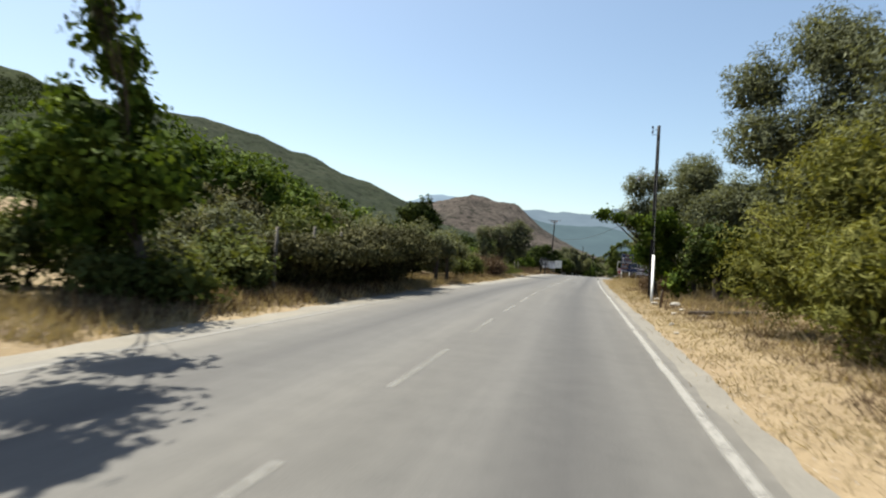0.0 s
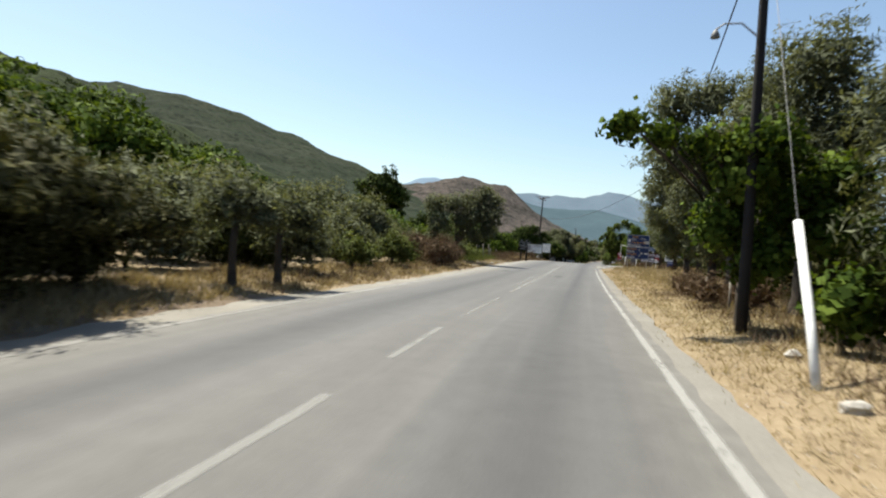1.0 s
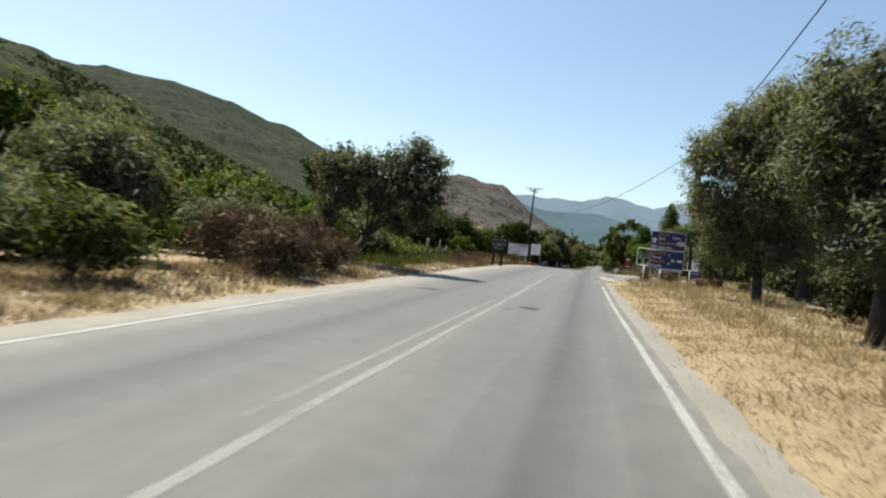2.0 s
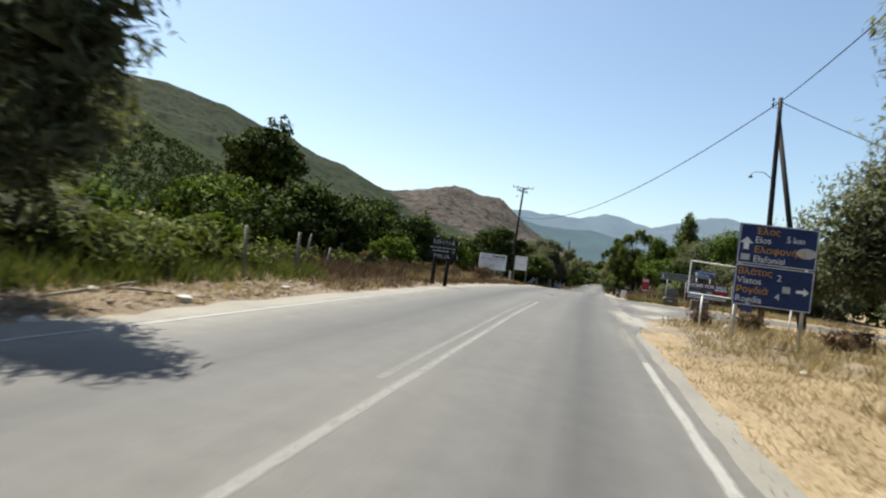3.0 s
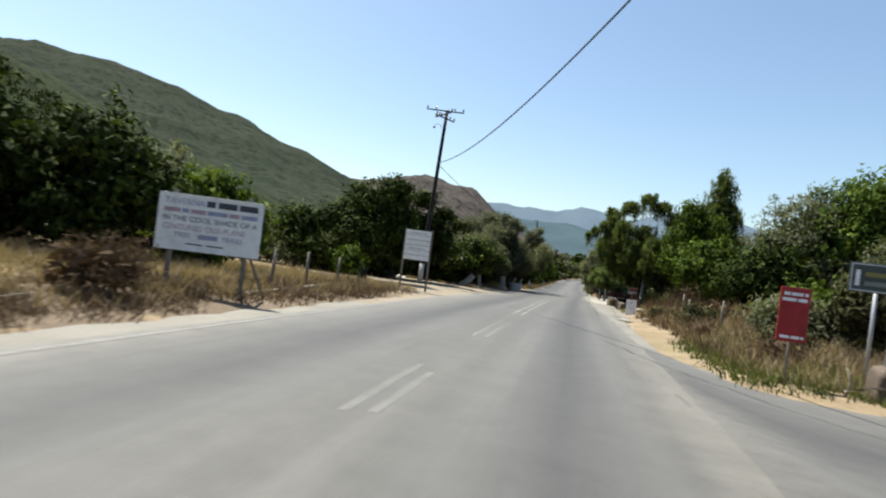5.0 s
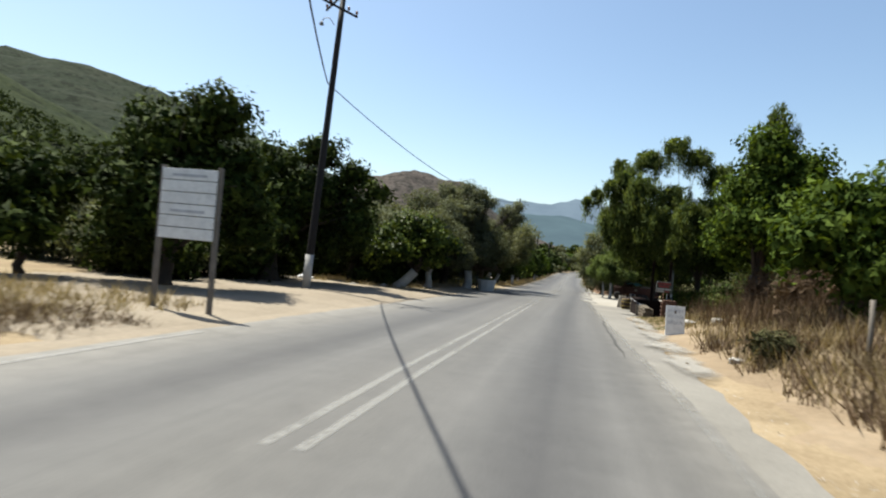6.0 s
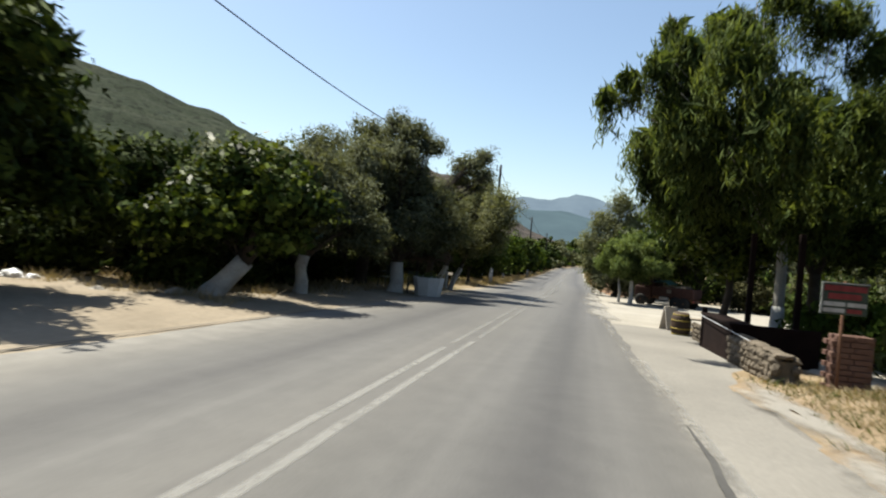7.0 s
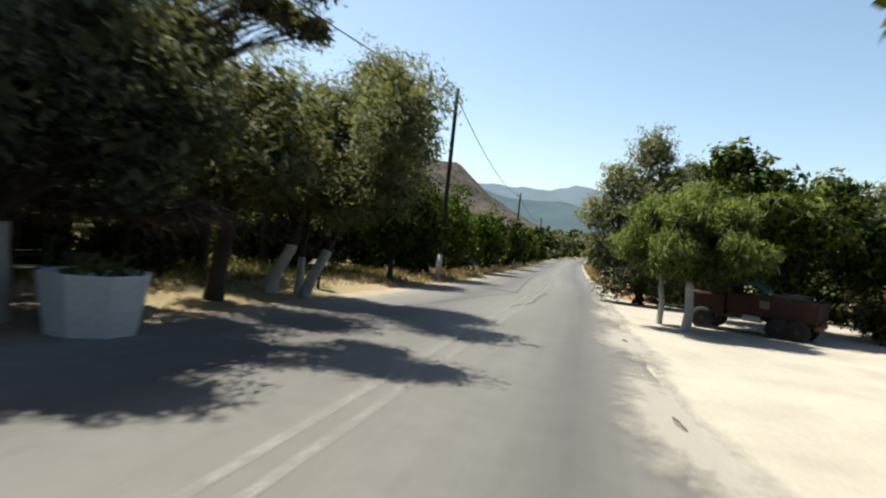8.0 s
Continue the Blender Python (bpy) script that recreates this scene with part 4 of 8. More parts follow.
def crack(pts, width, label):
    """A thin dark crack wandering over the asphalt."""
    r = random.Random(len(pts) + int(pts[0][1]))
    line = []
    for (x0, y0), (x1, y1) in zip(pts, pts[1:]):
        for k in range(8):
            line.append((x0 + (x1 - x0) * k / 8 + r.uniform(-0.03, 0.03), y0 + (y1 - y0) * k / 8 + r.uniform(-0.04, 0.04)))
    line.append(pts[-1])
    bm = bmesh.new()
    last = None
    for i, (x, y) in enumerate(line):
        j = min(i, len(line) - 2)
        d = Vector((line[j + 1][0] - line[j][0], line[j + 1][1] - line[j][1])).normalized()
        w = width * r.uniform(0.4, 1.3) * min(1.0, 0.25 + 0.25 * min(i, len(line) - 1 - i))
        z = float(road_z(y)) + 0.009
        pair = [bm.verts.new((x - d.y * w, y + d.x * w, z)), bm.verts.new((x + d.y * w, y - d.x * w, z))]
        if last:
            bm.faces.new((last[0], last[1], pair[1], pair[0]))
        last = pair
    bmesh.ops.recalc_face_normals(bm, faces=bm.faces)
    tagged(part("road_crack", bm, CRACK), label, "road crack", kind="structure")


CRACK = surface("tarred_crack", (0.0336, 0.0325, 0.0308), (0.056, 0.0543, 0.0515), (0.0812, 0.0784, 0.0728), 4, 30, 0.8)
crack([(0.0, 73.6), (0.35, 74.3), (0.8, 74.6), (1.0, 73.8)], 0.05, "dark tarred crack across the pale gravel")
crack([(1.6, 76.6), (2.3, 77.5), (3.1, 77.9)], 0.05, "dark tarred crack in the junction")
crack([(-0.1, 92.8), (0.7, 89.5), (1.6, 87.2), (3.0, 84.9), (4.6, 83.2)], 0.012, "thin dark joint where the side road meets")
crack([(-1.1, 138.5), (-0.6, 140.5), (-0.5, 144.0), (-0.2, 147.0)], 0.03, "dark crack in the asphalt")
crack([(0.6, 104.0), (0.75, 110.0), (0.93, 114.0)], 0.03, "worn crack along the edge of the asphalt")
crack([(-5.75, 110.0), (-5.9, 114.3), (-5.45, 119.5), (-5.05, 121.8), (-4.7, 124.0)], 0.02, "dark seam along the sandy edge")

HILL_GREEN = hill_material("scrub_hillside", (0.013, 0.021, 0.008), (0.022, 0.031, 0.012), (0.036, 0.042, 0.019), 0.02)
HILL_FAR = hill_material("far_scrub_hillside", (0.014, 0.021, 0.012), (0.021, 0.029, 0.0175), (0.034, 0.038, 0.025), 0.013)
HILL_RED = hill_material("bare_red_hillside", (0.026, 0.03, 0.024), (0.063, 0.054, 0.049), (0.104, 0.086, 0.077), 0.03, -215)
build_hill("hill_near", np.linspace(-700, -70, 120), np.linspace(50, 470, 80), ridge_near, HILL_GREEN, "green scrub-covered hillside", 5.0, 1.0)
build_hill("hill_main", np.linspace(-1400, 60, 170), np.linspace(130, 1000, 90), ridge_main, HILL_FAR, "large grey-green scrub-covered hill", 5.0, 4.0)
build_hill("hill_red", np.linspace(-480, 80, 110), np.linspace(395, 850, 80), ridge_red, HILL_RED, "bare reddish-brown rocky hill", 5.0, 7.0)
# farther ridges are bluer and glow more: haze painted into each material
far_ridge("backdrop_ridge", 1500, 550, [(-1500, 60), (-700, 110), (-330, 150), (-205, 131), (-167, 119), (-124, 109), (-68, 107), (0, 110), (54, 101), (95, 88), (160, 66), (300, 40), (700, 70), (1500, 40)], haze_glow_material("near_ridge", (0.03, 0.045, 0.045), 0.085), "dark wooded ridge tinted blue-green with painted haze", 8.0)
far_ridge("backdrop_ridge", 2500, 900, [(-1500, 150), (-700, 180), (-347, 238), (-263, 240), (-214, 227), (-120, 224), (-62, 226), (37, 251), (94, 245), (217, 222), (321, 249), (432, 284), (494, 284), (546, 270), (800, 205), (1400, 230), (2300, 180), (3200, 120)], haze_glow_material("far_ridge", (0.045, 0.055, 0.06), 0.155), "mountain ridge with painted blue haze", 2.0)
far_ridge("backdrop_ridge", 3600, 700, [(-3200, 200), (-1700, 300), (-1208, 368), (-1117, 408), (-1005, 420), (-928, 404), (-600, 330), (0, 200), (1000, 240), (3000, 150)], haze_glow_material("farthest_ridge", (0.06, 0.075, 0.085), 0.24), "far mountain with painted pale blue haze", 5.0)


def hill_scrub(name, ridge, x0, x1, y0, y1, n, size, seed, label, leaf="scrub"):
    rng = np.random.default_rng(seed)
    x, y = rng.uniform(x0, x1, n), rng.uniform(y0, y1, n)
    z = ridge(x, y)
    ok = z > 1.5
    x, y, z = x[ok], y[ok], z[ok]
    k = 8
    r = rng.uniform(0.5, 1.3, len(x)) * size
    c = np.repeat(np.stack([x, y, z], 1), k, 0) + rng.normal(size=(len(x) * k, 3)) * np.repeat(r, k)[:, None] * np.array([0.5, 0.5, 0.35]) + np.array([0, 0, size * 0.3])
    v = leaf_quads(c, rng, size * 0.9, size * 0.65, sides=3)
    return tagged(array_mesh(name, v, np.arange(len(v)).reshape(-1, 3), LEAF[leaf]), label, "scrub", kind="stuff")


hill_scrub("hillside_scrub", ridge_near, -420, -85, 80, 250, 7000, 1.7, 11, "dense green scrub on the hillside")


# ================= trees and shrubs, left of the road =================
OLIVE, FIG, BUSH = "grey-green olive tree", "dark green fig tree", "dense green shrub"
plant("mulberry_tree", "broad", -8.0, 8.0, [(-1.1, 0, 5.0, 0.3, 0.8), (-0.6, 0, 4.3, 0.38, 0.4), (-0.1, -0.1, 3.5, 0.32, 0.35), (-1.7, 0, 3.7, 0.3, 0.2), (-0.5, -0.2, 2.7, 0.95, 0.75), (0.4, -0.4, 2.2, 0.85, 0.75), (-1.8, 0.2, 2.4, 1.05, 0.8), (-1.0, 0, 1.5, 0.9, 0.7), (1.2, -2.2, 5.0, 0.55, 0.3), (1.8, -3.5, 5.0, 0.65, 0.3), (2.6, -4.4, 5.0, 0.5, 0.28)], "mulberry tree with bright green heart-shaped leaves", "tree", 101, 0.1, 0.8)
plant("shrub", "weed", -7.3, 8.3, [(0, 0, 0.5, 0.8, 0.45), (-0.9, -0.6, 0.5, 0.8, 0.5)], "dark green weedy bush at the verge", "shrub", 102, 0.03)
plant("shrub", "weed", -8.0, 11.2, [(0, 0, 0.5, 0.7, 0.6), (-1.0, 0.8, 0.7, 1.0, 0.7)], "olive-green weedy bush at the verge", "shrub", 103, 0.03)
for i, (x, y, r, h) in enumerate([(-7.7, 13.2, 1.0, 1.5), (-7.45, 15.6, 1.15, 1.75), (-7.4, 18.0, 1.35, 2.05), (-7.9, 20.8, 1.45, 2.3), (-8.7, 23.2, 1.15, 1.8)]):
    plant("shrub", "lentisk", x, y, [(0.1, 0, h * 0.72, r, h * 0.27), (0.65, -0.6, h * 0.66, r * 0.7, h * 0.2), (0.6, 0.7, h * 0.64, r * 0.7, h * 0.2), (-0.9, 0.6, h * 0.5, r * 0.9, h * 0.45), (-0.9, -0.7, h * 0.45, r * 0.9, h * 0.42), (-0.35, 0.1, h * 0.35, r * 0.75, h * 0.3)], "dense dark green lentisk shrub overhanging the verge", "shrub", 110 + i, 0.05, 0.3, group="verge shrubs")
for i, (x, y, h) in enumerate([(-11.0, 12, 2.0), (-10.2, 10.0, 1.7), (-10.8, 6.4, 1.8), (-12.6, 7.0, 2.2), (-12.5, 16, 2.6), (-12.0, 20, 2.8), (-13.0, 24.5, 3.0), (-11.8, 27.5, 2.6), (-11.0, 8.5, 1.8), (-14.5, 19.5, 3.4), (-13.8, 30.5, 3.2), (-11.4, 31.5, 2.4)]):
    plant("shrub", ("lentisk", "olive", "weed")[i % 3], x, y, [(0, 0, h * 0.55, h * 0.5, h * 0.45), (0.8, 0.5, h * 0.4, h * 0.4, h * 0.4)], "grey-green wild shrub on the slope", "shrub", 130 + i, 0.06, 0.3, coarse=1.3, group="slope shrubs")
for i, (x, y, h, r) in enumerate([(-22.3, 19.6, 5.6, 2.3), (-18.8, 21.0, 5.4, 2.2), (-15.6, 22.4, 4.6, 1.7), (-13.2, 22.0, 3.7, 1.1), (-20.5, 26, 5.6, 2.1), (-19.5, 30.5, 5.2, 1.8), (-24, 33, 5.2, 2.4), (-16.5, 36.5, 3.6, 1.7), (-26.5, 41.5, 5.4, 2.3), (-31, 46, 7.2, 2.3), (-22.5, 44, 4.2, 2.0), (-35, 51, 6.5, 2.8), (-29, 55, 4.6, 2.2)]):
    plant("walnut_tree", "broad", x, y, [(0, 0, h * 0.72, r, r * 0.85), (r * 0.8, 0.3, h * 0.55, r * 0.75), (-r * 0.8, -0.2, h * 0.58, r * 0.8), (0.2, -0.6, h * 0.4, r * 0.8)], "bright green broad-leaved tree on the slope", "tree", 150 + i, 0.16, 0.5, coarse=1.7, group="slope trees")
for i, (x, y, h, r) in enumerate([(-14.8, 27, 3.6, 1.4), (-17.8, 27.2, 4.0, 1.4), (-14.2, 34, 3.4, 1.3), (-12.6, 38.5, 3.2, 1.2), (-18.8, 40.5, 3.6, 1.5), (-12.0, 43.0, 3.4, 1.2), (-15.5, 45.5, 3.8, 1.5)]):
    plant("olive_tree", "olive", x, y, [(0, 0, h * 0.72, r), (r * 0.7, 0.2, h * 0.55, r * 0.7), (-r * 0.7, -0.2, h * 0.55, r * 0.7)], OLIVE + " on the slope", "tree", 170 + i, 0.13, 0.5, coarse=1.5, group="olive trees")
for i, (x, y) in enumerate([(-7.75, 26.0), (-7.7, 27.7)]):
    plant("olive_tree", "olive", x, y, [(0, 0, 1.85, 0.72, 0.55), (-0.55, 0.2, 1.65, 0.5), (0.45, 0.3, 1.6, 0.5)], "small olive tree with a bare pale trunk", "tree", 180 + i, 0.085, 0.85, group="olive trees")
for i, (x, y, h) in enumerate([(-9.4, 31.0, 2.2), (-8.9, 34.6, 1.3), (-10.4, 37.5, 2.2), (-9.2, 39.6, 1.6)]):
    plant("shrub", ("olive", "weed")[i % 2], x, y, [(0, 0, h * 0.6, h * 0.48, h * 0.4), (0.4, 0.5, h * 0.45, h * 0.36, h * 0.36)], "light green bush on the verge", "shrub", 190 + i, 0.05, 0.4, group="verge shrubs")
for i, (x, y, r, h) in enumerate([(-8.5, 44.8, 0.95, 1.5), (-9.1, 46.6, 1.1, 1.7), (-8.7, 48.3, 0.8, 1.2), (-10.4, 45.6, 1.2, 1.8)]):
    plant("dry_shrub", "dry", x, y, [(0, 0, h * 0.45, r, h * 0.5), (0.3, 0.3, h * 0.6, r * 0.6, h * 0.36)], "dry brown leafless shrub on the verge", "shrub", 200 + i, 0.03, 0.3, group="dry shrubs")
for i, (x, y, h, r) in enumerate([(-14.5, 52.5, 2.9, 1.7), (-17.0, 55.5, 3.3, 1.9), (-20.2, 57.5, 3.6, 2.0), (-16.5, 49.5, 2.9, 1.6), (-19.8, 52.0, 3.4, 1.9), (-23.5, 60, 3.8, 2.1), (-12.2, 54.5, 2.3, 1.1)]):
    plant("fig_tree", "fig" if i % 3 == 2 else "broad", x, y, [(0, 0, h * 0.6, r, h * 0.36), (r * 0.7, -0.3, h * 0.45, r * 0.7), (-r * 0.7, 0.2, h * 0.5, r * 0.7)], "bushy green fig tree in the field", "tree", 210 + i, 0.1, 0.4, coarse=1.5, group="field trees")
# the leaning olive over the road's edge
plant("olive_tree", "olive", -10.5, 53.4, [(3.15, 0.2, 3.1, 0.85, 0.75), (3.3, 0.3, 4.0, 0.6, 0.55), (2.5, 0.5, 4.5, 0.75, 0.8), (2.2, 0.3, 3.2, 0.9, 0.8), (1.6, 0.3, 3.9, 0.95), (0.6, -0.2, 3.8, 0.8), (-0.6, -0.4, 3.7, 0.85), (2.8, 0.6, 2.2, 0.75), (1.2, 0.2, 2.7, 0.9), (-0.3, -0.6, 2.5, 0.8), (-0.4, -0.9, 1.5, 0.55, 0.7), (1.8, 0.8, 1.7, 0.7)], "large leaning olive tree with a dark crooked trunk", "tree", 230, 0.17, 0.75, lean=(0.75, 0.2))
plant("shrub", "weed", -9.9, 56.5, [(0, 0, 0.5, 0.9, 0.5), (0.3, 1.3, 0.45, 0.8, 0.45), (-0.8, 0.6, 0.7, 0.9, 0.7)], "bright green weeds by the fence", "shrub", 231, 0.02)
plant("shrub", "weed", -10.6, 60.5, [(0, 0, 0.6, 0.8, 0.6), (0.4, 1.3, 0.4, 0.7, 0.4)], "bright green weeds by the fence", "shrub", 232, 0.02)
# dark mass of fig and carob beside the sign
plant("carob_tree", "fig", -13.2, 71.0, [(0, 0, 2.5, 1.2, 0.95), (-1.7, 0.2, 2.0, 1.2, 1.0), (1.3, 0.9, 2.0, 1.1, 0.9), (0, -0.9, 1.5, 1.4, 1.0), (1.5, 2.0, 1.8, 0.9), (-0.6, 1.2, 2.3, 1.2), (-2.2, -0.6, 1.2, 1.1, 0.9), (0.9, -0.6, 1.1, 1.1, 0.8), (1.4, 1.2, 1.0, 0.9, 0.7)], "dense dark green carob tree", "tree", 240, 0.16, 0.4)
plant("carob_tree", "fig", -13.8, 79.5, [(0, 0, 2.2, 1.3, 1.1), (0.9, 0.7, 1.5, 1.0), (-1.0, -0.6, 1.6, 1.1)], "dense dark green carob tree", "tree", 241, 0.14, 0.4)
plant("shrub", "broad", -10.9, 75.2, [(0, 0, 1.0, 0.8, 0.75), (0.5, 0.9, 0.8, 0.7), (-0.5, 0.6, 0.7, 0.6)], "bright green leafy bush", "shrub", 242, 0.04)
plant("shrub", "broad", -13.4, 65.6, [(0, 0, 0.9, 0.7, 0.7), (-1.0, 0.3, 0.8, 0.7)], "bright green leafy bush", "shrub", 243, 0.04)
plant("poplar_tree", "fig", -31.5, 97.5, [(0, 0, 7.6, 3.0, 2.4), (-1.0, -0.8, 8.4, 2.4, 1.9), (1.2, -0.6, 8.2, 2.2, 1.8), (0, 0, 9.0, 2.7, 2.1), (-2.0, 0.3, 7.8, 2.2), (2.0, -0.2, 7.0, 2.2), (-0.6, 0, 5.4, 2.6), (1.4, 0, 4.2, 2.4)], "tall dark green broad-leaved tree above the others", "tree", 245, 0.3, 0.5, coarse=2.0)
# hedge behind the field
for i, (x, y, h, r, k) in enumerate([(-14.5, 80.5, 3.6, 1.6, "fig"), (-17.5, 83.0, 3.9, 1.8, "fig"), (-15.5, 86.5, 3.2, 1.5, "broad"), (-21.0, 87.0, 4.8, 2.1, "fig"), (-18.0, 91.0, 5.2, 2.2, "fig"), (-14.8, 93.8, 4.4, 1.7, "fig"), (-23.5, 93.0, 4.4, 2.1, "fig"), (-13.0, 97.0, 3.4, 1.4, "broad"), (-26.5, 84.0, 4.0, 2.0, "broad"), (-17.0, 99.0, 4.2, 1.8, "olive"), (-20.5, 101.0, 4.4, 2.0, "fig")]):
    plant({"fig": "fig_tree", "olive": "olive_tree", "broad": "walnut_tree"}[k], k, x, y, [(0, 0, h * 0.7, r, h * 0.3), (r * 0.7, 0.3, h * 0.45, r * 0.8), (-r * 0.7, -0.3, h * 0.5, r * 0.8), (0.2, -0.7, h * 0.3, r * 0.9)], {"fig": "dense dark green tree at the field's edge", "olive": OLIVE + " at the field's edge", "broad": "light green leafy tree at the field's edge"}[k], "tree", 250 + i, 0.15, 0.4, coarse=1.4, group="field edge trees")
for i, (x, y, r, h) in enumerate([(-8.3, 86.6, 0.75, 0.9), (-9.5, 76.5, 0.8, 0.6), (-8.7, 78.4, 0.6, 0.5), (-9.0, 80.6, 0.7, 0.5), (-10.0, 73.2, 0.6, 0.6), (-7.9, 83.3, 0.6, 0.5), (-9.9, 83.8, 0.7, 0.6)]):
    plant("dry_shrub", "dry", x, y, [(0, 0, h * 0.45, r, h * 0.5), (0.3, 0.2, h * 0.5, r * 0.6, h * 0.4)], "low brown dry thorn bush", "shrub", 270 + i, 0.02, 0.3, group="dry shrubs")
plant("shrub", "weed", -11.2, 79.2, [(0, 0, 0.3, 0.9, 0.3), (0.9, 0.5, 0.25, 0.7, 0.25)], "low dark green weeds in the field", "shrub", 279, 0.02)
# fig and dense trees behind the small sign and the pole
plant("fig_tree", "fig", -11.6, 109.0, [(1.2, 0, 4.8, 1.0, 0.8), (1.9, 0.6, 3.5, 0.6, 0.5), (0, 0, 3.9, 1.5, 1.3), (-1.6, 0, 3.0, 1.3), (1.3, 0.4, 3.0, 1.2), (0, -0.8, 2.2, 1.5), (1.6, 1.2, 1.9, 1.0)], FIG + " beside the pole", "tree", 280, 0.17, 0.5)
plant("fig_tree", "fig", -14.8, 107.5, [(0, 0, 2.4, 1.4), (0.9, -0.8, 1.4, 1.0)], FIG + " behind the sign", "tree", 281, 0.12, 0.5)
plant("fig_tree", "broad", -9.0, 99.8, [(0, 0, 0.9, 0.6, 0.5)], "small green bush on the verge", "shrub", 282, 0.03)
# great dark mulberry at the lay-by and the row of olives with limewashed trunks
plant("mulberry_tree", "fig", -12.6, 116.6, [(-0.2, 0, 4.3, 1.7, 1.6), (-2.2, 0.3, 3.4, 1.7), (1.7, 0.2, 3.6, 1.4), (0.2, -1.0, 2.7, 1.7), (2.6, 0.4, 3.6, 0.9, 0.9), (-3.4, 0, 2.2, 1.4), (3.3, 0.8, 3.3, 0.6), (4.4, 0, 3.9, 0.6, 0.4), (3.7, -0.3, 2.6, 0.6, 1.0), (1.9, 0, 5.4, 0.9, 0.7), (3.3, 0.2, 4.6, 0.7, 0.6), (2.0, 2.0, 3.4, 1.2, 1.1), (2.6, 2.4, 2.2, 0.9, 0.9), (0.6, 2.4, 2.4, 1.3, 1.2), (1.4, 1.0, 1.9, 1.2, 1.0), (-1.2, 1.6, 2.0, 1.3, 1.1)], "large dark mulberry tree with a thick black trunk", "tree", 290, 0.42, 0.62)
plant("mulberry_tree", "fig", -11.4, 123.1, [(0, 0, 3.0, 1.2, 1.0), (-1.0, 0.2, 2.5, 1.1), (0.9, 0.3, 2.5, 1.0), (-0.3, -0.7, 1.9, 1.1, 0.8), (1.2, -0.4, 1.9, 0.8, 0.7), (-1.3, -0.2, 1.8, 0.9, 0.7)], "small dark mulberry tree in the lay-by", "tree", 291, 0.15, 0.62, group="lay-by trees")
plant("mulberry_tree", "fig", -14.2, 126.6, [(0, 0, 3.0, 1.3), (0.8, 0.3, 2.3, 1.0), (-0.8, -0.3, 2.2, 1.0)], "small dark mulberry tree in the lay-by", "tree", 292, 0.14, 0.6, group="lay-by trees")
plant("mulberry_tree", "mulberry", -8.4, 121.7, [(1.0, 0.2, 2.75, 1.0, 0.85), (0.2, 0.4, 2.8, 1.05), (1.7, -0.2, 2.3, 0.8), (-0.6, 0.3, 2.3, 0.9), (-0.9, -0.4, 1.6, 0.75, 0.6), (0.3, -0.6, 1.9, 0.9, 0.7), (1.5, 0.3, 1.6, 0.7, 0.55), (2.2, 0.2, 2.3, 0.6, 0.5)], "mulberry tree leaning on a thick whitewashed trunk", "tree", 293, 0.22, 0.55, lean=(0.75, 0.1), lime=1.1, group="lay-by trees")
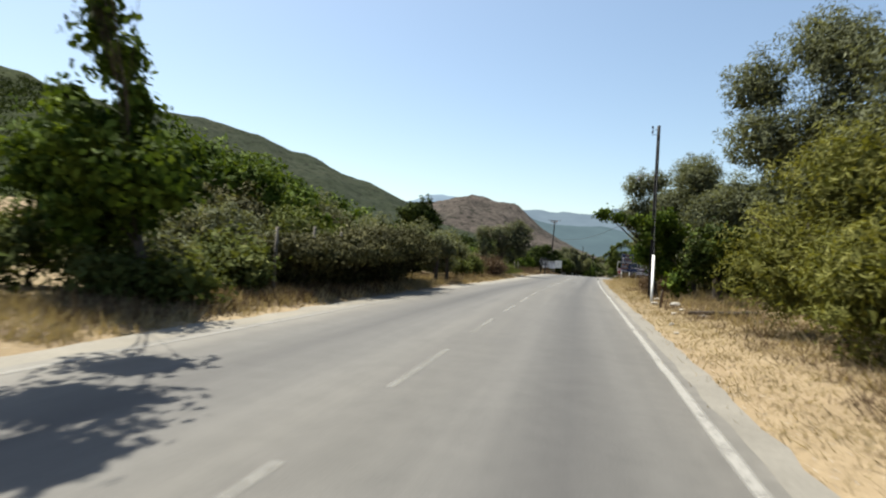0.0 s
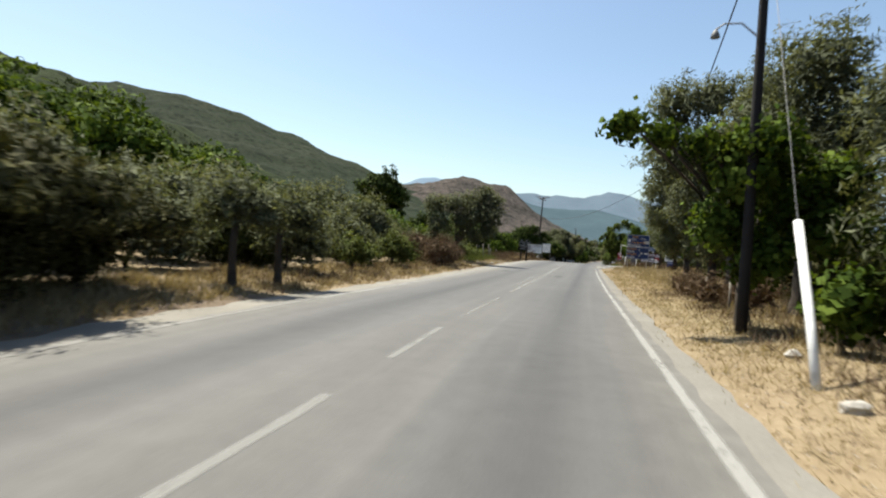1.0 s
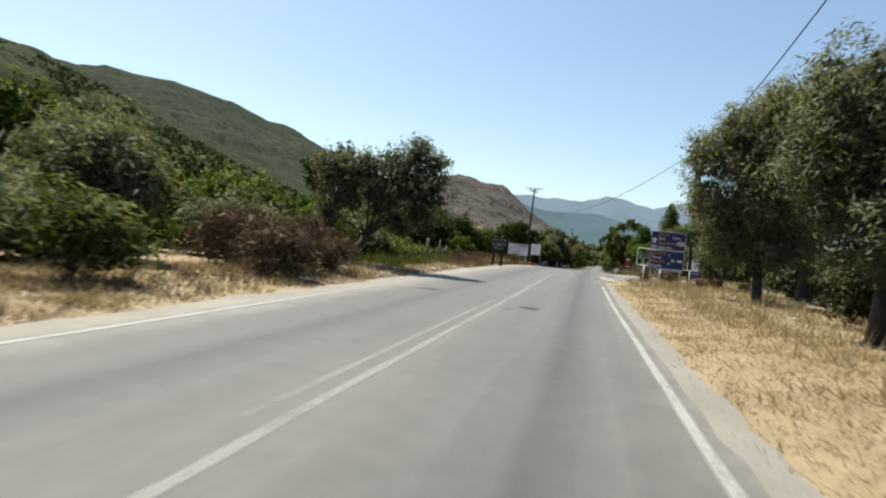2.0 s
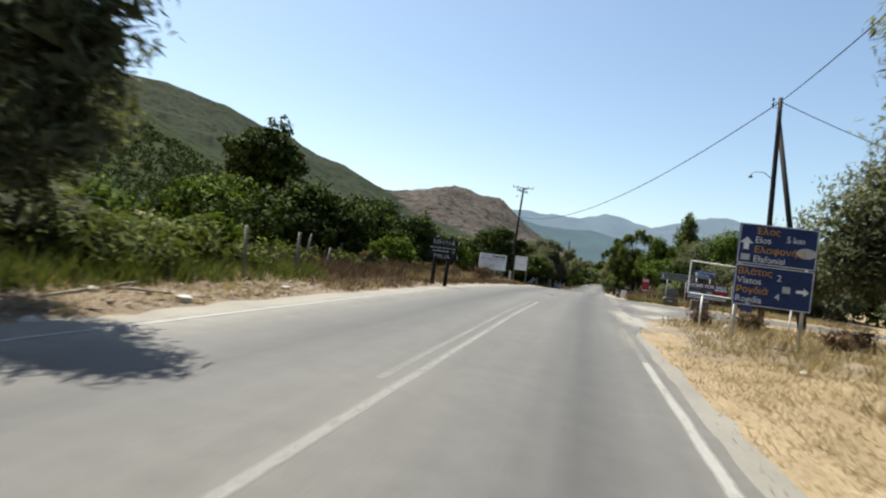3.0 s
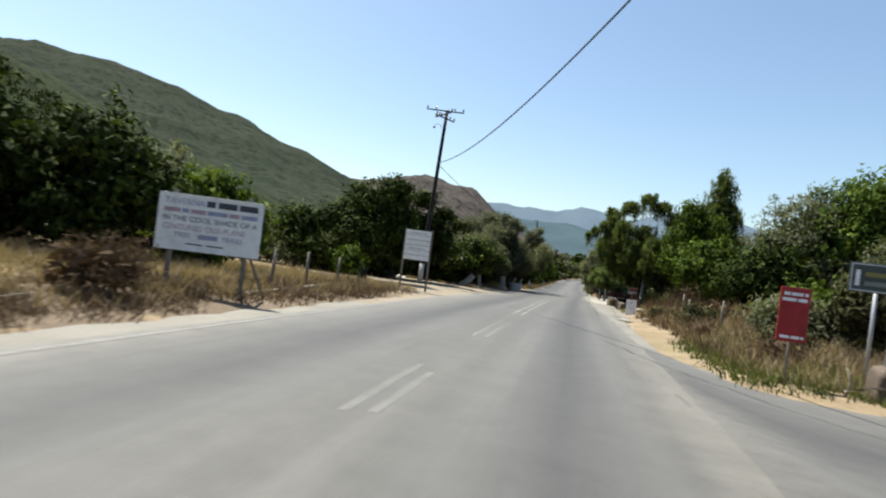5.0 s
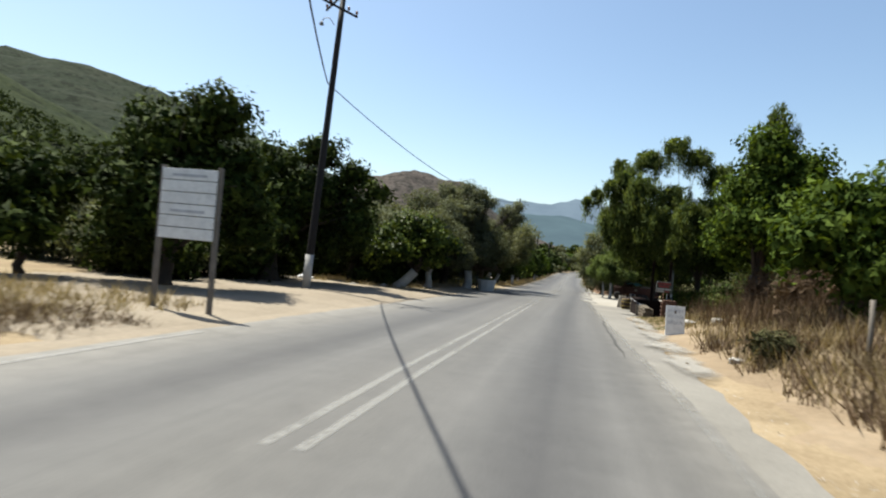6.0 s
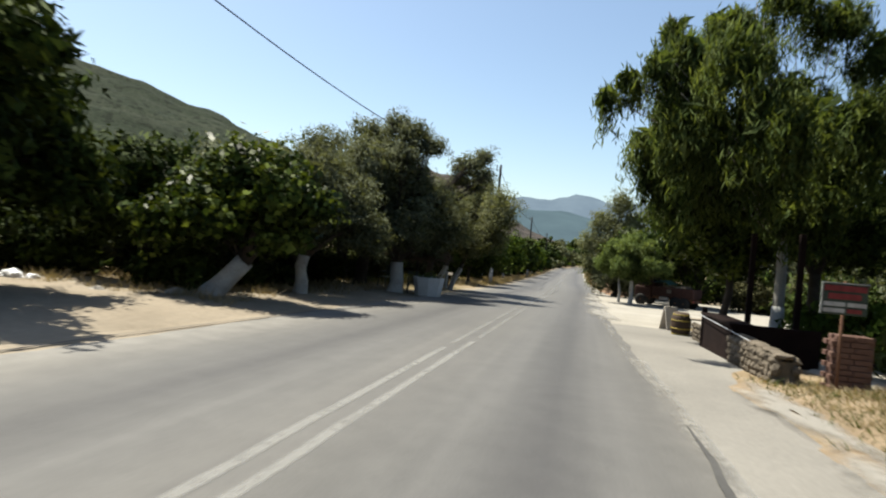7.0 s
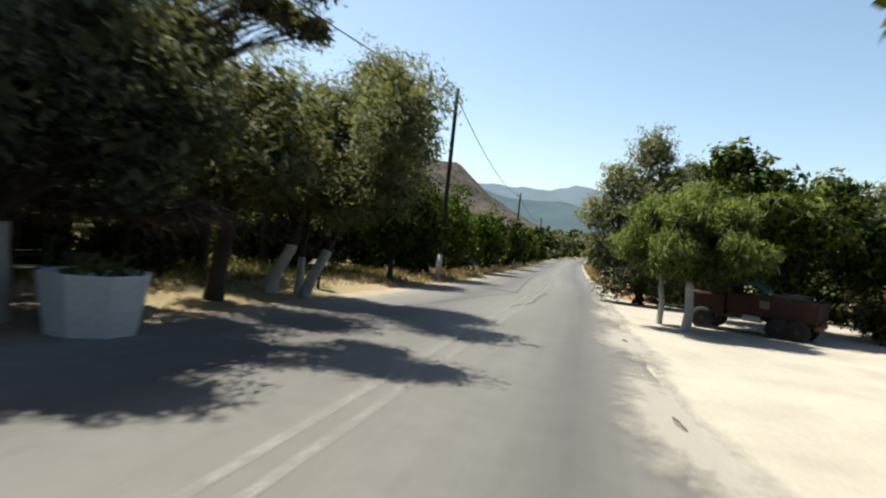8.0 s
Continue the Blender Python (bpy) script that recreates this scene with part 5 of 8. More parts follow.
for i, (x, y, lobes, lean, lime, tr) in enumerate([
    (-7.6, 124.8, [(0, 0, 3.3, 1.1), (-1.0, 0.3, 2.7, 1.0), (0.9, 0.4, 2.6, 0.95), (0.2, -0.5, 2.2, 0.9), (1.5, 0.8, 1.9, 0.8, 0.7), (-1.0, 0.9, 1.8, 0.8, 0.7), (0.5, 1.0, 3.0, 1.0)], (0.05, 0), 1.15, 0.16),
    (-7.9, 130.8, [(-1.6, -0.6, 4.9, 1.2, 1.0), (0.6, -1.2, 4.6, 1.0, 0.9), (-0.2, 0.8, 5.7, 1.2, 0.95), (-1.2, 0, 3.9, 1.3), (1.0, 0.4, 3.7, 1.2), (0.1, -0.8, 2.9, 1.3), (1.2, 0.3, 5.0, 0.8), (-1.8, -1.0, 2.8, 1.1), (-1.0, -1.6, 1.9, 1.0, 0.8), (0.9, -1.4, 2.0, 0.9, 0.8), (-2.4, -0.4, 1.9, 0.9, 0.7)], (0.1, 0), 0.0, 0.24),
    (-6.25, 129.9, [(-0.9, -1.3, 4.3, 1.1, 0.9), (0.2, 0.4, 4.0, 1.1), (1.0, 0.2, 3.1, 1.0), (-0.8, 0, 3.2, 1.0), (0.6, -0.9, 2.4, 0.95), (1.5, 1.0, 2.5, 0.8), (-0.9, -0.6, 2.0, 0.8, 0.6), (0.9, 0.8, 1.9, 0.8, 0.6), (0.3, -0.1, 5.7, 0.7, 0.55), (-0.35, 0.1, 6.1, 0.6, 0.5), (0.95, 0, 5.3, 0.55, 0.4), (0.1, -0.6, 4.9, 0.7, 0.5), (1.0, 1.6, 3.7, 0.75, 0.6), (0.4, 2.6, 3.6, 0.7, 0.6), (2.0, 2.1, 5.0, 0.75, 0.45), (2.6, 1.9, 4.6, 0.5, 0.3), (1.6, 2.2, 4.4, 0.4, 0.25), (2.5, 2.3, 5.4, 0.5, 0.35), (2.3, 2.7, 4.2, 0.4, 0.16), (1.7, 2.9, 4.5, 0.4, 0.16)], (0.0, 0), 1.1, 0.23),
    (-6.0, 134.0, [(0.5, 0.2, 3.5, 1.1), (-0.6, 0.3, 3.0, 1.0), (1.1, -0.4, 2.6, 0.9)], (0.2, 0), 0.0, 0.15),
    (-6.02, 136.1, [(-0.9, 0.3, 3.3, 1.1), (0.2, 0.1, 3.4, 1.0), (0.9, 0.5, 3.9, 0.9), (-0.3, 0.4, 2.3, 0.85), (-1.4, 0.2, 2.2, 0.9, 0.8), (0.7, -0.3, 2.3, 0.7)], (0.45, 0.1), 1.05, 0.11),
    (-5.45, 136.6, [(1.0, 0.9, 4.8, 0.9, 0.9), (2.3, -1.6, 3.7, 0.9, 1.1), (1.6, 0.2, 4.0, 1.0), (1.9, -1.1, 2.6, 0.85), (0.5, 0.2, 2.8, 0.9), (1.4, 0.5, 3.0, 1.0), (1.0, -0.5, 2.1, 0.7)], (0.5, 0.1), 1.05, 0.1),
    (-5.75, 136.9, [(0.2, 0.4, 2.4, 0.8), (-0.5, 0.6, 2.9, 0.9)], (0.1, 0.0), 0.8, 0.07),
    (-11.0, 124.6, [(0.5, 1.4, 3.1, 1.3, 0.8), (1.3, 0.9, 2.9, 1.0, 0.7), (0.3, 0, 3.1, 1.3, 0.9), (1.3, 0.6, 2.7, 1.1, 0.8), (-0.8, -0.4, 2.8, 1.2, 0.9), (0.6, -1.1, 2.6, 1.1, 0.8)], (0.1, 0), 0.0, 0.16),
    (-9.0, 127.4, [(0.3, 0, 3.4, 1.3, 0.9), (1.5, -0.4, 2.8, 1.2, 0.8), (-0.8, 0.4, 3.0, 1.2, 0.9), (1.2, 1.0, 3.0, 1.1, 0.8)], (0.1, 0), 0.0, 0.17),
    (-10.4, 127.5, [(0.6, -1.4, 3.1, 1.3, 0.9), (0.2, 1.4, 3.3, 1.4, 0.9), (1.4, 0.3, 3.0, 1.2, 0.8), (0, 0, 3.3, 1.3), (-1.3, 0.3, 2.7, 1.1), (1.0, 0.4, 2.7, 1.0)], (0, 0), 0.0, 0.16),
    (-10.6, 135.5, [(0, 0, 3.6, 1.5), (-1.3, 0.3, 2.9, 1.2), (1.0, 0.4, 2.9, 1.1)], (0, 0), 0.0, 0.17),
    (-12.5, 131.5, [(1.6, -0.8, 3.2, 1.5, 0.9), (0, 0, 4.0, 1.6), (-1.5, 0.3, 3.2, 1.4), (1.4, 0.4, 3.0, 1.2)], (0, 0), 0.0, 0.18),
    # three trees added behind the row to keep the sun off the ground
    (-9.5, 133.2, [(0.6, -0.3, 3.0, 1.3, 0.7), (-0.9, 0.5, 2.9, 1.2, 0.7), (0.2, 1.3, 2.8, 1.3, 0.7), (0.5, -1.4, 2.6, 1.1, 0.7)], (0.1, 0), 0.0, 0.15),
    (-8.7, 137.6, [(0.4, 0, 3.0, 1.3, 0.8), (-1.0, 0.4, 2.8, 1.2, 0.7), (0.3, 1.4, 2.8, 1.2, 0.7), (0.6, -1.3, 2.5, 1.1, 0.7)], (0.1, 0), 0.0, 0.14),
    (-12.8, 128.6, [(0.4, 0, 3.2, 1.5, 0.9), (-1.2, 0.4, 3.0, 1.3, 0.8), (1.3, 1.2, 2.9, 1.3, 0.8), (0.6, -1.5, 2.8, 1.3, 0.8)], (0.1, 0), 0.0, 0.17),
    (-9.6, 142.5, [(0, 0, 3.8, 1.5), (-1.3, 0.3, 3.0, 1.2), (1.1, 0.4, 2.8, 1.1)], (0, 0), 0.0, 0.16)]):
    plant("olive_tree", "sunlit_olive" if x > -6.1 and y > 133 else "olive", x, y, lobes, "old olive tree with whitewashed trunk" if lime else "old olive tree with dark trunk", "tree", 300 + i, tr, 0.62, lean, lime, twigs=10 if y == 129.9 else 3, group="roadside olives")
# hedge of citrus trees farther down the road
for i in range(14):
    y = 144.5 + i * 6.2
    x = float(left_x(y)) - 2.0 - 0.25 * (i % 3)
    h = 3.9 + 0.7 * math.sin(i * 2.3)
    plant("orange_tree", "broad" if i % 2 else "fig", x, y, [(0, 0, h * 0.62, h * 0.42, h * 0.36), (0.5, 0.9, h * 0.45, h * 0.34), (-0.9, -0.4, h * 0.5, h * 0.36)], "rounded green orange tree by the road", "tree", 320 + i, 0.1, 0.45, lime=0.7 if i % 2 else 0.0, coarse=1.2 + 0.06 * i, group="orange trees")
for i in range(10):
    y = 150 + i * 12
    x = float(left_x(y)) - 7 - 2.2 * (i % 3)
    plant("olive_tree", "olive" if i % 3 else "broad", x, y, [(0, 0, 3.6, 1.8, 1.5), (1.6, 1.5, 2.8, 1.5), (-1.6, -1, 2.9, 1.6)], OLIVE + " behind the hedge", "tree", 340 + i, 0.16, 0.4, coarse=1.9, group="olive trees")

# ================= trees and shrubs, right of the road =================
plant("shrub", "yellowish", 3.9, 11.0, [(0.2, 0.4, 3.0, 1.15, 1.0), (-0.5, 1.6, 1.5, 1.15, 1.1), (0.5, -0.8, 1.6, 1.3, 1.3), (-0.3, -1.8, 1.0, 1.0, 0.9), (0.1, 2.6, 1.1, 0.8, 0.8)], "tall yellow-green broom shrub at the verge", "shrub", 400, 0.08, 0.3)
plant("shrub", "yellowish", 4.4, 6.5, [(0, 0, 2.2, 1.4, 1.4), (0.2, 1.5, 1.4, 1.2, 1.2), (-0.4, -1.0, 1.0, 1.0, 0.9)], "tall yellow-green broom shrub at the verge", "shrub", 401, 0.08, 0.3)
plant("shrub", "olive", 4.9, 13.8, [(0, 0, 1.3, 1.0, 1.1), (0.9, -0.6, 2.6, 1.2)], "grey-green shrub at the verge", "shrub", 402, 0.06, 0.3)
for i, (x, y, lobes, tr) in enumerate([
    (6.6, 21.0, [(-1.7, 1.0, 7.9, 1.2, 1.1), (0.2, 0.6, 9.2, 1.4), (-1.6, 0, 5.8, 1.4), (0.8, 0.2, 6.4, 1.8), (-0.5, -1.0, 3.6, 1.7), (1.6, -0.6, 3.6, 1.7), (0.8, -0.3, 8.4, 1.5)], 0.26),
    (6.9, 14.0, [(0, 0, 5.6, 1.7), (-1.0, 0.4, 4.2, 1.4), (1.2, -0.4, 4.2, 1.6), (0.6, 0.2, 7.2, 1.3)], 0.22),
    (4.7, 26.4, [(-0.3, 0, 3.8, 1.2), (0.8, 0.4, 4.4, 1.3), (-0.2, -0.8, 2.3, 1.3), (1.2, -0.4, 2.4, 1.2)], 0.2),
    (4.3, 31.5, [(0, 0, 6.1, 1.2, 1.1), (-0.9, 0.3, 4.6, 1.2), (0.9, 0.2, 4.8, 1.3), (0, -0.4, 3.2, 1.4)], 0.22),
    (3.6, 35.5, [(-1.9, 0.2, 6.2, 0.9, 0.9), (-2.1, 0.1, 4.6, 0.9, 0.9), (-0.9, 0, 6.4, 0.8, 0.8), (-0.9, 0.3, 4.8, 1.2), (0.8, 0.2, 5.0, 1.4), (0, -0.4, 3.2, 1.5)], 0.24),
    (6.2, 40.5, [(-0.6, 0.3, 7.6, 1.6), (-1.3, 0.3, 5.4, 1.6), (1.0, 0.2, 5.4, 1.7), (0, -0.4, 3.4, 1.8)], 0.25),
    (4.9, 46.0, [(-0.6, 0, 5.0, 1.6), (-1.0, 0.3, 3.6, 1.4), (0.9, 0.2, 3.8, 1.6), (0, -0.4, 2.4, 1.5)], 0.22),
    (8.5, 29.0, [(0, 0, 6.4, 1.9), (-1.2, 0.3, 4.6, 1.6), (1.4, 0.2, 4.6, 1.8)], 0.25),
    (9.0, 46.0, [(0, 0, 6.0, 2.0), (-1.2, 0.3, 4.2, 1.8), (1.4, 0.2, 4.2, 1.8)], 0.25)]):
    plant("olive_tree", "olive", x, y, lobes, "tall grey-green olive tree in the grove", "tree", 410 + i, tr, 0.45, coarse=1.35, group="grove olives")
plant("fig_tree", "broad", 2.3, 28.2, [(-0.3, -0.8, 3.0, 0.7, 0.75), (0.3, 0, 3.5, 0.65, 0.6), (-0.6, -0.5, 1.9, 0.55, 0.5), (0.7, 0.2, 2.4, 0.75, 0.6), (-2.5, -1.4, 3.65, 0.35, 0.22), (-1.8, -1.0, 3.5, 0.3, 0.2), (-1.1, -0.9, 3.4, 0.35, 0.25), (0.1, -0.6, 1.4, 0.6, 0.5), (1.3, -0.4, 1.9, 0.65, 0.55), (1.5, 0, 2.9, 0.55, 0.5)], "young fig tree with bright leaves and a reaching branch", "tree", 430, 0.13, 0.7)
plant("fig_tree", "fig", 4.2, 23.6, [(0, 0, 2.3, 1.0), (-0.5, 0.5, 1.5, 0.8), (0.8, 0, 1.6, 0.9)], "dark green fig bush by the pole", "shrub", 431, 0.07, 0.5)
plant("shrub", "broad", 2.9, 25.0, [(0, 0, 0.7, 0.5, 0.5)], "small bright green bush by the pole", "shrub", 432, 0.03)
plant("dry_shrub", "dry", 3.2, 31.2, [(0, 0, 0.5, 0.7, 0.5), (-0.7, 1.2, 0.4, 0.6, 0.4)], "brown dry brush under the trees", "shrub", 433, 0.03)
plant("dry_shrub", "dry", 2.7, 35.8, [(0, 0, 0.4, 0.6, 0.45), (-0.2, 1.4, 0.4, 0.6, 0.4)], "brown dry brush under the trees", "shrub", 434, 0.03)
for i, (x, y, lobes, tr) in enumerate([
    (7.7, 66.6, [(-2.2, -0.4, 3.2, 1.3, 1.4), (-1.3, 0, 4.4, 1.2, 1.1), (0.2, 0.1, 5.0, 1.4, 1.1), (1.6, 0.2, 4.8, 1.6, 1.2), (0.8, 0.2, 3.4, 2.0), (-1.6, -0.2, 2.4, 1.2, 1.1), (1.0, -0.6, 3.2, 1.8), (-2.4, -0.2, 2.4, 0.8, 0.9)], 0.24),
    (8.6, 62.4, [(-1.6, -0.2, 6.2, 1.6), (-1.5, 0, 8.4, 1.5), (-1.4, 0.2, 3.8, 1.6), (0.5, -0.3, 9.4, 1.9), (1.6, 0, 7.0, 1.8), (0.8, 0.4, 4.6, 2.0), (-0.4, 0, 2.8, 1.4)], 0.28),
    (5.4, 57.4, [(-2.4, 0, 5.6, 1.0, 1.1), (-2.1, 0.1, 3.9, 1.1, 1.1), (-0.8, 0, 5.3, 1.4, 1.2), (-1.4, 0.1, 6.2, 1.0, 0.9), (-0.3, 0, 3.4, 1.3, 1.0), (-1.1, 0, 6.9, 1.15, 0.95), (0.3, 0, 7.7, 1.5, 1.1), (-1.0, 0.2, 2.7, 1.0, 0.8), (1.2, -0.3, 6.0, 2.0), (0.6, 0.2, 4.2, 1.8), (-1.3, 0.1, 2.0, 0.9, 0.7), (0.2, -0.3, 1.9, 0.9, 0.7), (1.3, 0, 2.2, 1.0, 0.8)], 0.18),
    (6.6, 73.2, [(0, 0, 2.6, 0.9), (0.7, 0.4, 2.2, 0.9), (-0.3, 0, 1.6, 0.7)], 0.12),
    (10.5, 70.5, [(0, 0, 4.2, 1.7), (0.8, 0.3, 2.8, 1.5), (-0.9, 0, 2.8, 1.3)], 0.2)]):
    plant("olive_tree", "sunlit_olive" if y < 60 else "olive", x, y, lobes, "tall olive tree standing in dry grass", "tree", 440 + i, tr, 0.5, coarse=1.2, group="verge olives")
for i, (x, y) in enumerate([(4.6, 64.5), (5.6, 66.0), (3.2, 66.9), (6.6, 64.2), (2.2, 68.4), (3.9, 69.4)]):
    plant("dry_shrub", "dry", x, y, [(0, 0, 0.3, 0.45, 0.35)], "low dry thistle bush in the verge", "shrub", 450 + i, 0.015, group="dry shrubs")
# beyond the side road
plant("cypress_tree", "euc", 10.4, 130.4, [(0, 0, 10.3, 1.1, 1.9), (0.2, 0, 8.2, 1.8, 1.7), (-0.7, 0, 6.4, 1.6), (0.9, 0.3, 6.0, 1.7), (0, 0, 4.0, 2.2)], "tall pointed grey-green tree above the others", "tree", 460, 0.22, 0.3, coarse=1.5)
for i, (x, y, h, r, k) in enumerate([(13.0, 106.5, 6.4, 2.3, "broad"), (16.5, 103.0, 6.3, 2.4, "broad"), (10.5, 110.0, 4.8, 2.0, "broad"), (9.0, 99.0, 3.4, 1.5, "olive"), (12.0, 98.0, 3.4, 1.7, "olive"), (6.4, 103.5, 3.2, 1.3, "fig"), (8.4, 106.0, 5.2, 1.7, "olive"), (10.6, 105.6, 6.2, 2.1, "broad"), (20.5, 101.0, 5.4, 2.4, "broad"), (15.5, 96.5, 3.4, 1.6, "olive"), (5.6, 109.0, 3.4, 1.2, "broad"), (24.5, 99.0, 4.8, 2.4, "fig"), (6.9, 96.0, 2.4, 1.1, "lentisk"), (20.0, 93.5, 3.2, 1.7, "olive"), (28, 90, 4.4, 2.3, "broad"), (34, 97, 5.0, 2.8, "broad")]):
    plant({"broad": "walnut_tree", "olive": "olive_tree", "fig": "fig_tree", "lentisk": "shrub"}[k], k, x, y, [(0, 0, h * 0.7, r, h * 0.3), (r * 0.7, 0.3, h * 0.48, r * 0.8), (-r * 0.7, -0.3, h * 0.5, r * 0.8), (0.2, -0.7, h * 0.34, r * 0.9)], {"broad": "leafy green tree beyond the junction", "olive": OLIVE + " beyond the junction", "fig": "dark green tree beyond the junction", "lentisk": "dark shrub beyond the junction"}[k], "tree", 470 + i, 0.14, 0.4, coarse=1.5, group="junction trees")
for i, (x, y, h) in enumerate([(5.6, 112.4, 1.1), (5.5, 115.0, 1.2), (6.4, 110.8, 1.3), (6.8, 114.0, 1.4)]):
    plant("dry_shrub", "dry", x, y, [(0, 0, h * 0.5, h * 0.5, h * 0.5), (0.3, 0.3, h * 0.55, h * 0.35, h * 0.45)], "tall brown dry stalks on the bank", "shrub", 3750 + i, 0.02, 0.2, group="bank bushes")
plant("fig_tree", "broad", 5.6, 115.6, [(0.1, 0, 5.3, 0.8, 1.0), (-0.2, 0.2, 4.0, 1.0), (1.1, 0.2, 4.6, 1.2), (-0.6, -0.2, 2.9, 0.9), (0.6, -0.4, 3.0, 1.3)], "tall leafy green tree on the bank", "tree", 490, 0.16, 0.45)
plant("fig_tree", "broad", 6.8, 119.0, [(0, 0, 4.4, 1.5), (-0.9, 0.2, 3.2, 1.2), (1.0, 0, 3.2, 1.4)], "leafy green tree behind the wall", "tree", 491, 0.16, 0.5)
plant("eucalyptus_tree", "euc", 4.35, 124.1, [(-1.4, 0.2, 7.4, 0.75, 0.6), (-2.4, 0.1, 6.7, 0.55, 0.6), (-2.7, -1.8, 6.2, 0.45, 0.45), (-3.3, -2.2, 5.7, 0.4, 0.4), (-3.9, -2.5, 5.3, 0.33, 0.35), (-4.3, -2.6, 4.9, 0.22, 0.28), (-2.9, -1.0, 6.9, 0.35, 0.4), (-0.2, 0.2, 8.1, 0.75, 0.6), (0.9, 0.3, 7.6, 0.7, 0.6), (1.9, 0.2, 6.8, 0.75, 0.7), (2.6, 0.4, 5.6, 0.8, 0.7), (1.6, 0, 5.0, 1.0, 1.0), (-3.2, 0.1, 4.6, 0.4, 0.5), (-2.9, 0, 3.9, 0.4, 0.5), (-2.0, 0, 5.6, 0.6, 0.6), (-0.3, -0.3, 5.5, 0.9, 0.9), (-1.6, -0.2, 4.6, 0.75, 0.8), (-2.8, 0, 4.2, 0.55, 0.7), (-0.9, -0.2, 3.8, 0.8, 0.8), (0.5, 0.4, 3.9, 0.9, 0.9), (-2.2, 0, 3.4, 0.5, 0.6), (-2.4, -1.5, 5.3, 0.8, 0.8), (-2.0, -3.0, 5.5, 0.75, 0.8), (-1.4, -3.4, 4.2, 0.8, 0.9), (-2.6, -2.5, 4.4, 0.65, 0.8), (0.2, -2.2, 4.6, 0.8, 0.8), (-0.2, -1.6, 3.2, 0.7, 0.7), (-2.5, 0.9, 5.3, 0.6, 0.6), (-2.0, 0.9, 4.2, 0.65, 0.6), (-2.3, -0.8, 4.6, 0.55, 0.6)], "tall drooping eucalyptus with pale trunk", "tree", 492, 0.12, 0.8, lime=1.0, bark=BARK_PALE)
plant("mulberry_tree", "mulberry", 3.95, 127.3, [(-0.2, 0, 3.7, 1.2), (-1.0, 0.0, 2.8, 0.9), (0.9, 0.2, 3.0, 1.1), (0.2, -0.6, 2.4, 1.0), (0.4, 0, 4.7, 0.9), (-0.6, -1.6, 3.0, 0.9, 0.7), (0.8, -1.7, 3.2, 1.1, 0.8), (0.6, 1.3, 3.2, 1.1, 0.8), (-0.7, 1.7, 3.4, 1.0, 0.7), (-1.2, 0.5, 3.5, 0.8, 0.6), (0.1, 2.7, 3.4, 1.0, 0.7)], "mulberry tree with large glossy leaves shading the counter", "tree", 493, 0.11, 0.7, lean=(0.2, 0.0))
plant("mulberry_tree", "fig", 6.2, 127.0, [(0, 0, 3.8, 1.4), (-0.9, 0.2, 3.0, 1.1), (0.9, 0.2, 2.9, 1.2)], "dark mulberry tree in the yard", "tree", 494, 0.16, 0.65)
dome = [(0, 0, 2.15, 1.35, 1.0)] + [(1.3 * math.cos(k * 1.05), 1.3 * math.sin(k * 1.05), 1.85 + 0.12 * (k % 2), 0.55, 0.42) for k in range(6)] + [(0.85 * math.cos(k * 1.26 + 0.5), 0.85 * math.sin(k * 1.26 + 0.5), 2.75, 0.52, 0.4) for k in range(5)] + [(0.05, 0, 3.1, 0.55, 0.4)]
plant("umbrella_pine", "pine", 2.95, 139.6, dome, "round-headed bright green pine with pale trunk", "tree", 495, 0.085, 0.8, lime=1.2, bark=BARK_PALE)
plant("umbrella_pine", "pine", 2.5, 140.6, [(0.2, 0, 2.4, 0.7, 0.5)], "small pine with a thin pale trunk", "tree", 496, 0.055, 0.75, lime=1.0, bark=BARK_PALE)
plant("olive_tree", "sunlit_olive", 3.0, 148.6, [(0.0, 0, 6.0, 0.9, 0.9), (-0.9, 0.2, 4.7, 1.1), (0.8, 0.3, 4.8, 1.1), (-1.5, 0.1, 3.4, 1.1), (0.2, -0.4, 3.6, 1.3), (1.3, 0.2, 3.2, 1.1), (-1.4, -0.4, 2.0, 1.1, 1.0), (0.1, -0.7, 2.0, 1.3, 1.1), (-0.9, -0.9, 1.0, 0.9, 0.8), (0.7, -1.0, 1.0, 0.9, 0.8)], "tall olive tree at the yard's far end, leafy to the ground", "tree", 497, 0.2, 0.35)
plant("olive_tree", "olive", 6.6, 156.0, [(-0.5, 0, 6.2, 1.0), (0.9, 0.2, 6.0, 1.0), (0.3, 0, 4.2, 1.7)], "tall thin olive behind the yard", "tree", 498, 0.2, 0.35, coarse=1.2)
plant("walnut_tree", "mulberry", 7.0, 144.6, [(-1.3, -0.2, 4.2, 1.1, 0.9), (0.2, -0.2, 3.5, 1.2, 0.9), (1.4, 0.2, 2.9, 1.2, 0.9), (-1.6, -0.8, 3.4, 1.2), (-2.6, -1.6, 3.0, 0.9, 0.7), (-2.2, -0.2, 4.9, 0.9, 0.7), (0.9, 0.2, 4.2, 0.9, 0.8), (-0.4, -2.2, 2.9, 1.0, 0.65), (-1.7, -2.2, 3.0, 1.0, 0.7), (2.2, 0, 2.3, 1.2), (-0.6, 0.2, 2.2, 1.6), (-2.4, 0.0, 2.2, 1.2), (2.9, -0.4, 1.6, 0.9), (-3.0, -2.9, 3.3, 1.0, 0.55), (-2.0, -3.3, 3.2, 1.0, 0.55), (-3.7, -2.3, 3.5, 0.8, 0.5), (-0.9, -3.3, 3.0, 0.9, 0.55)], "dark green leafy tree overhanging the truck", "tree", 499, 0.2, 0.3, coarse=0.9)
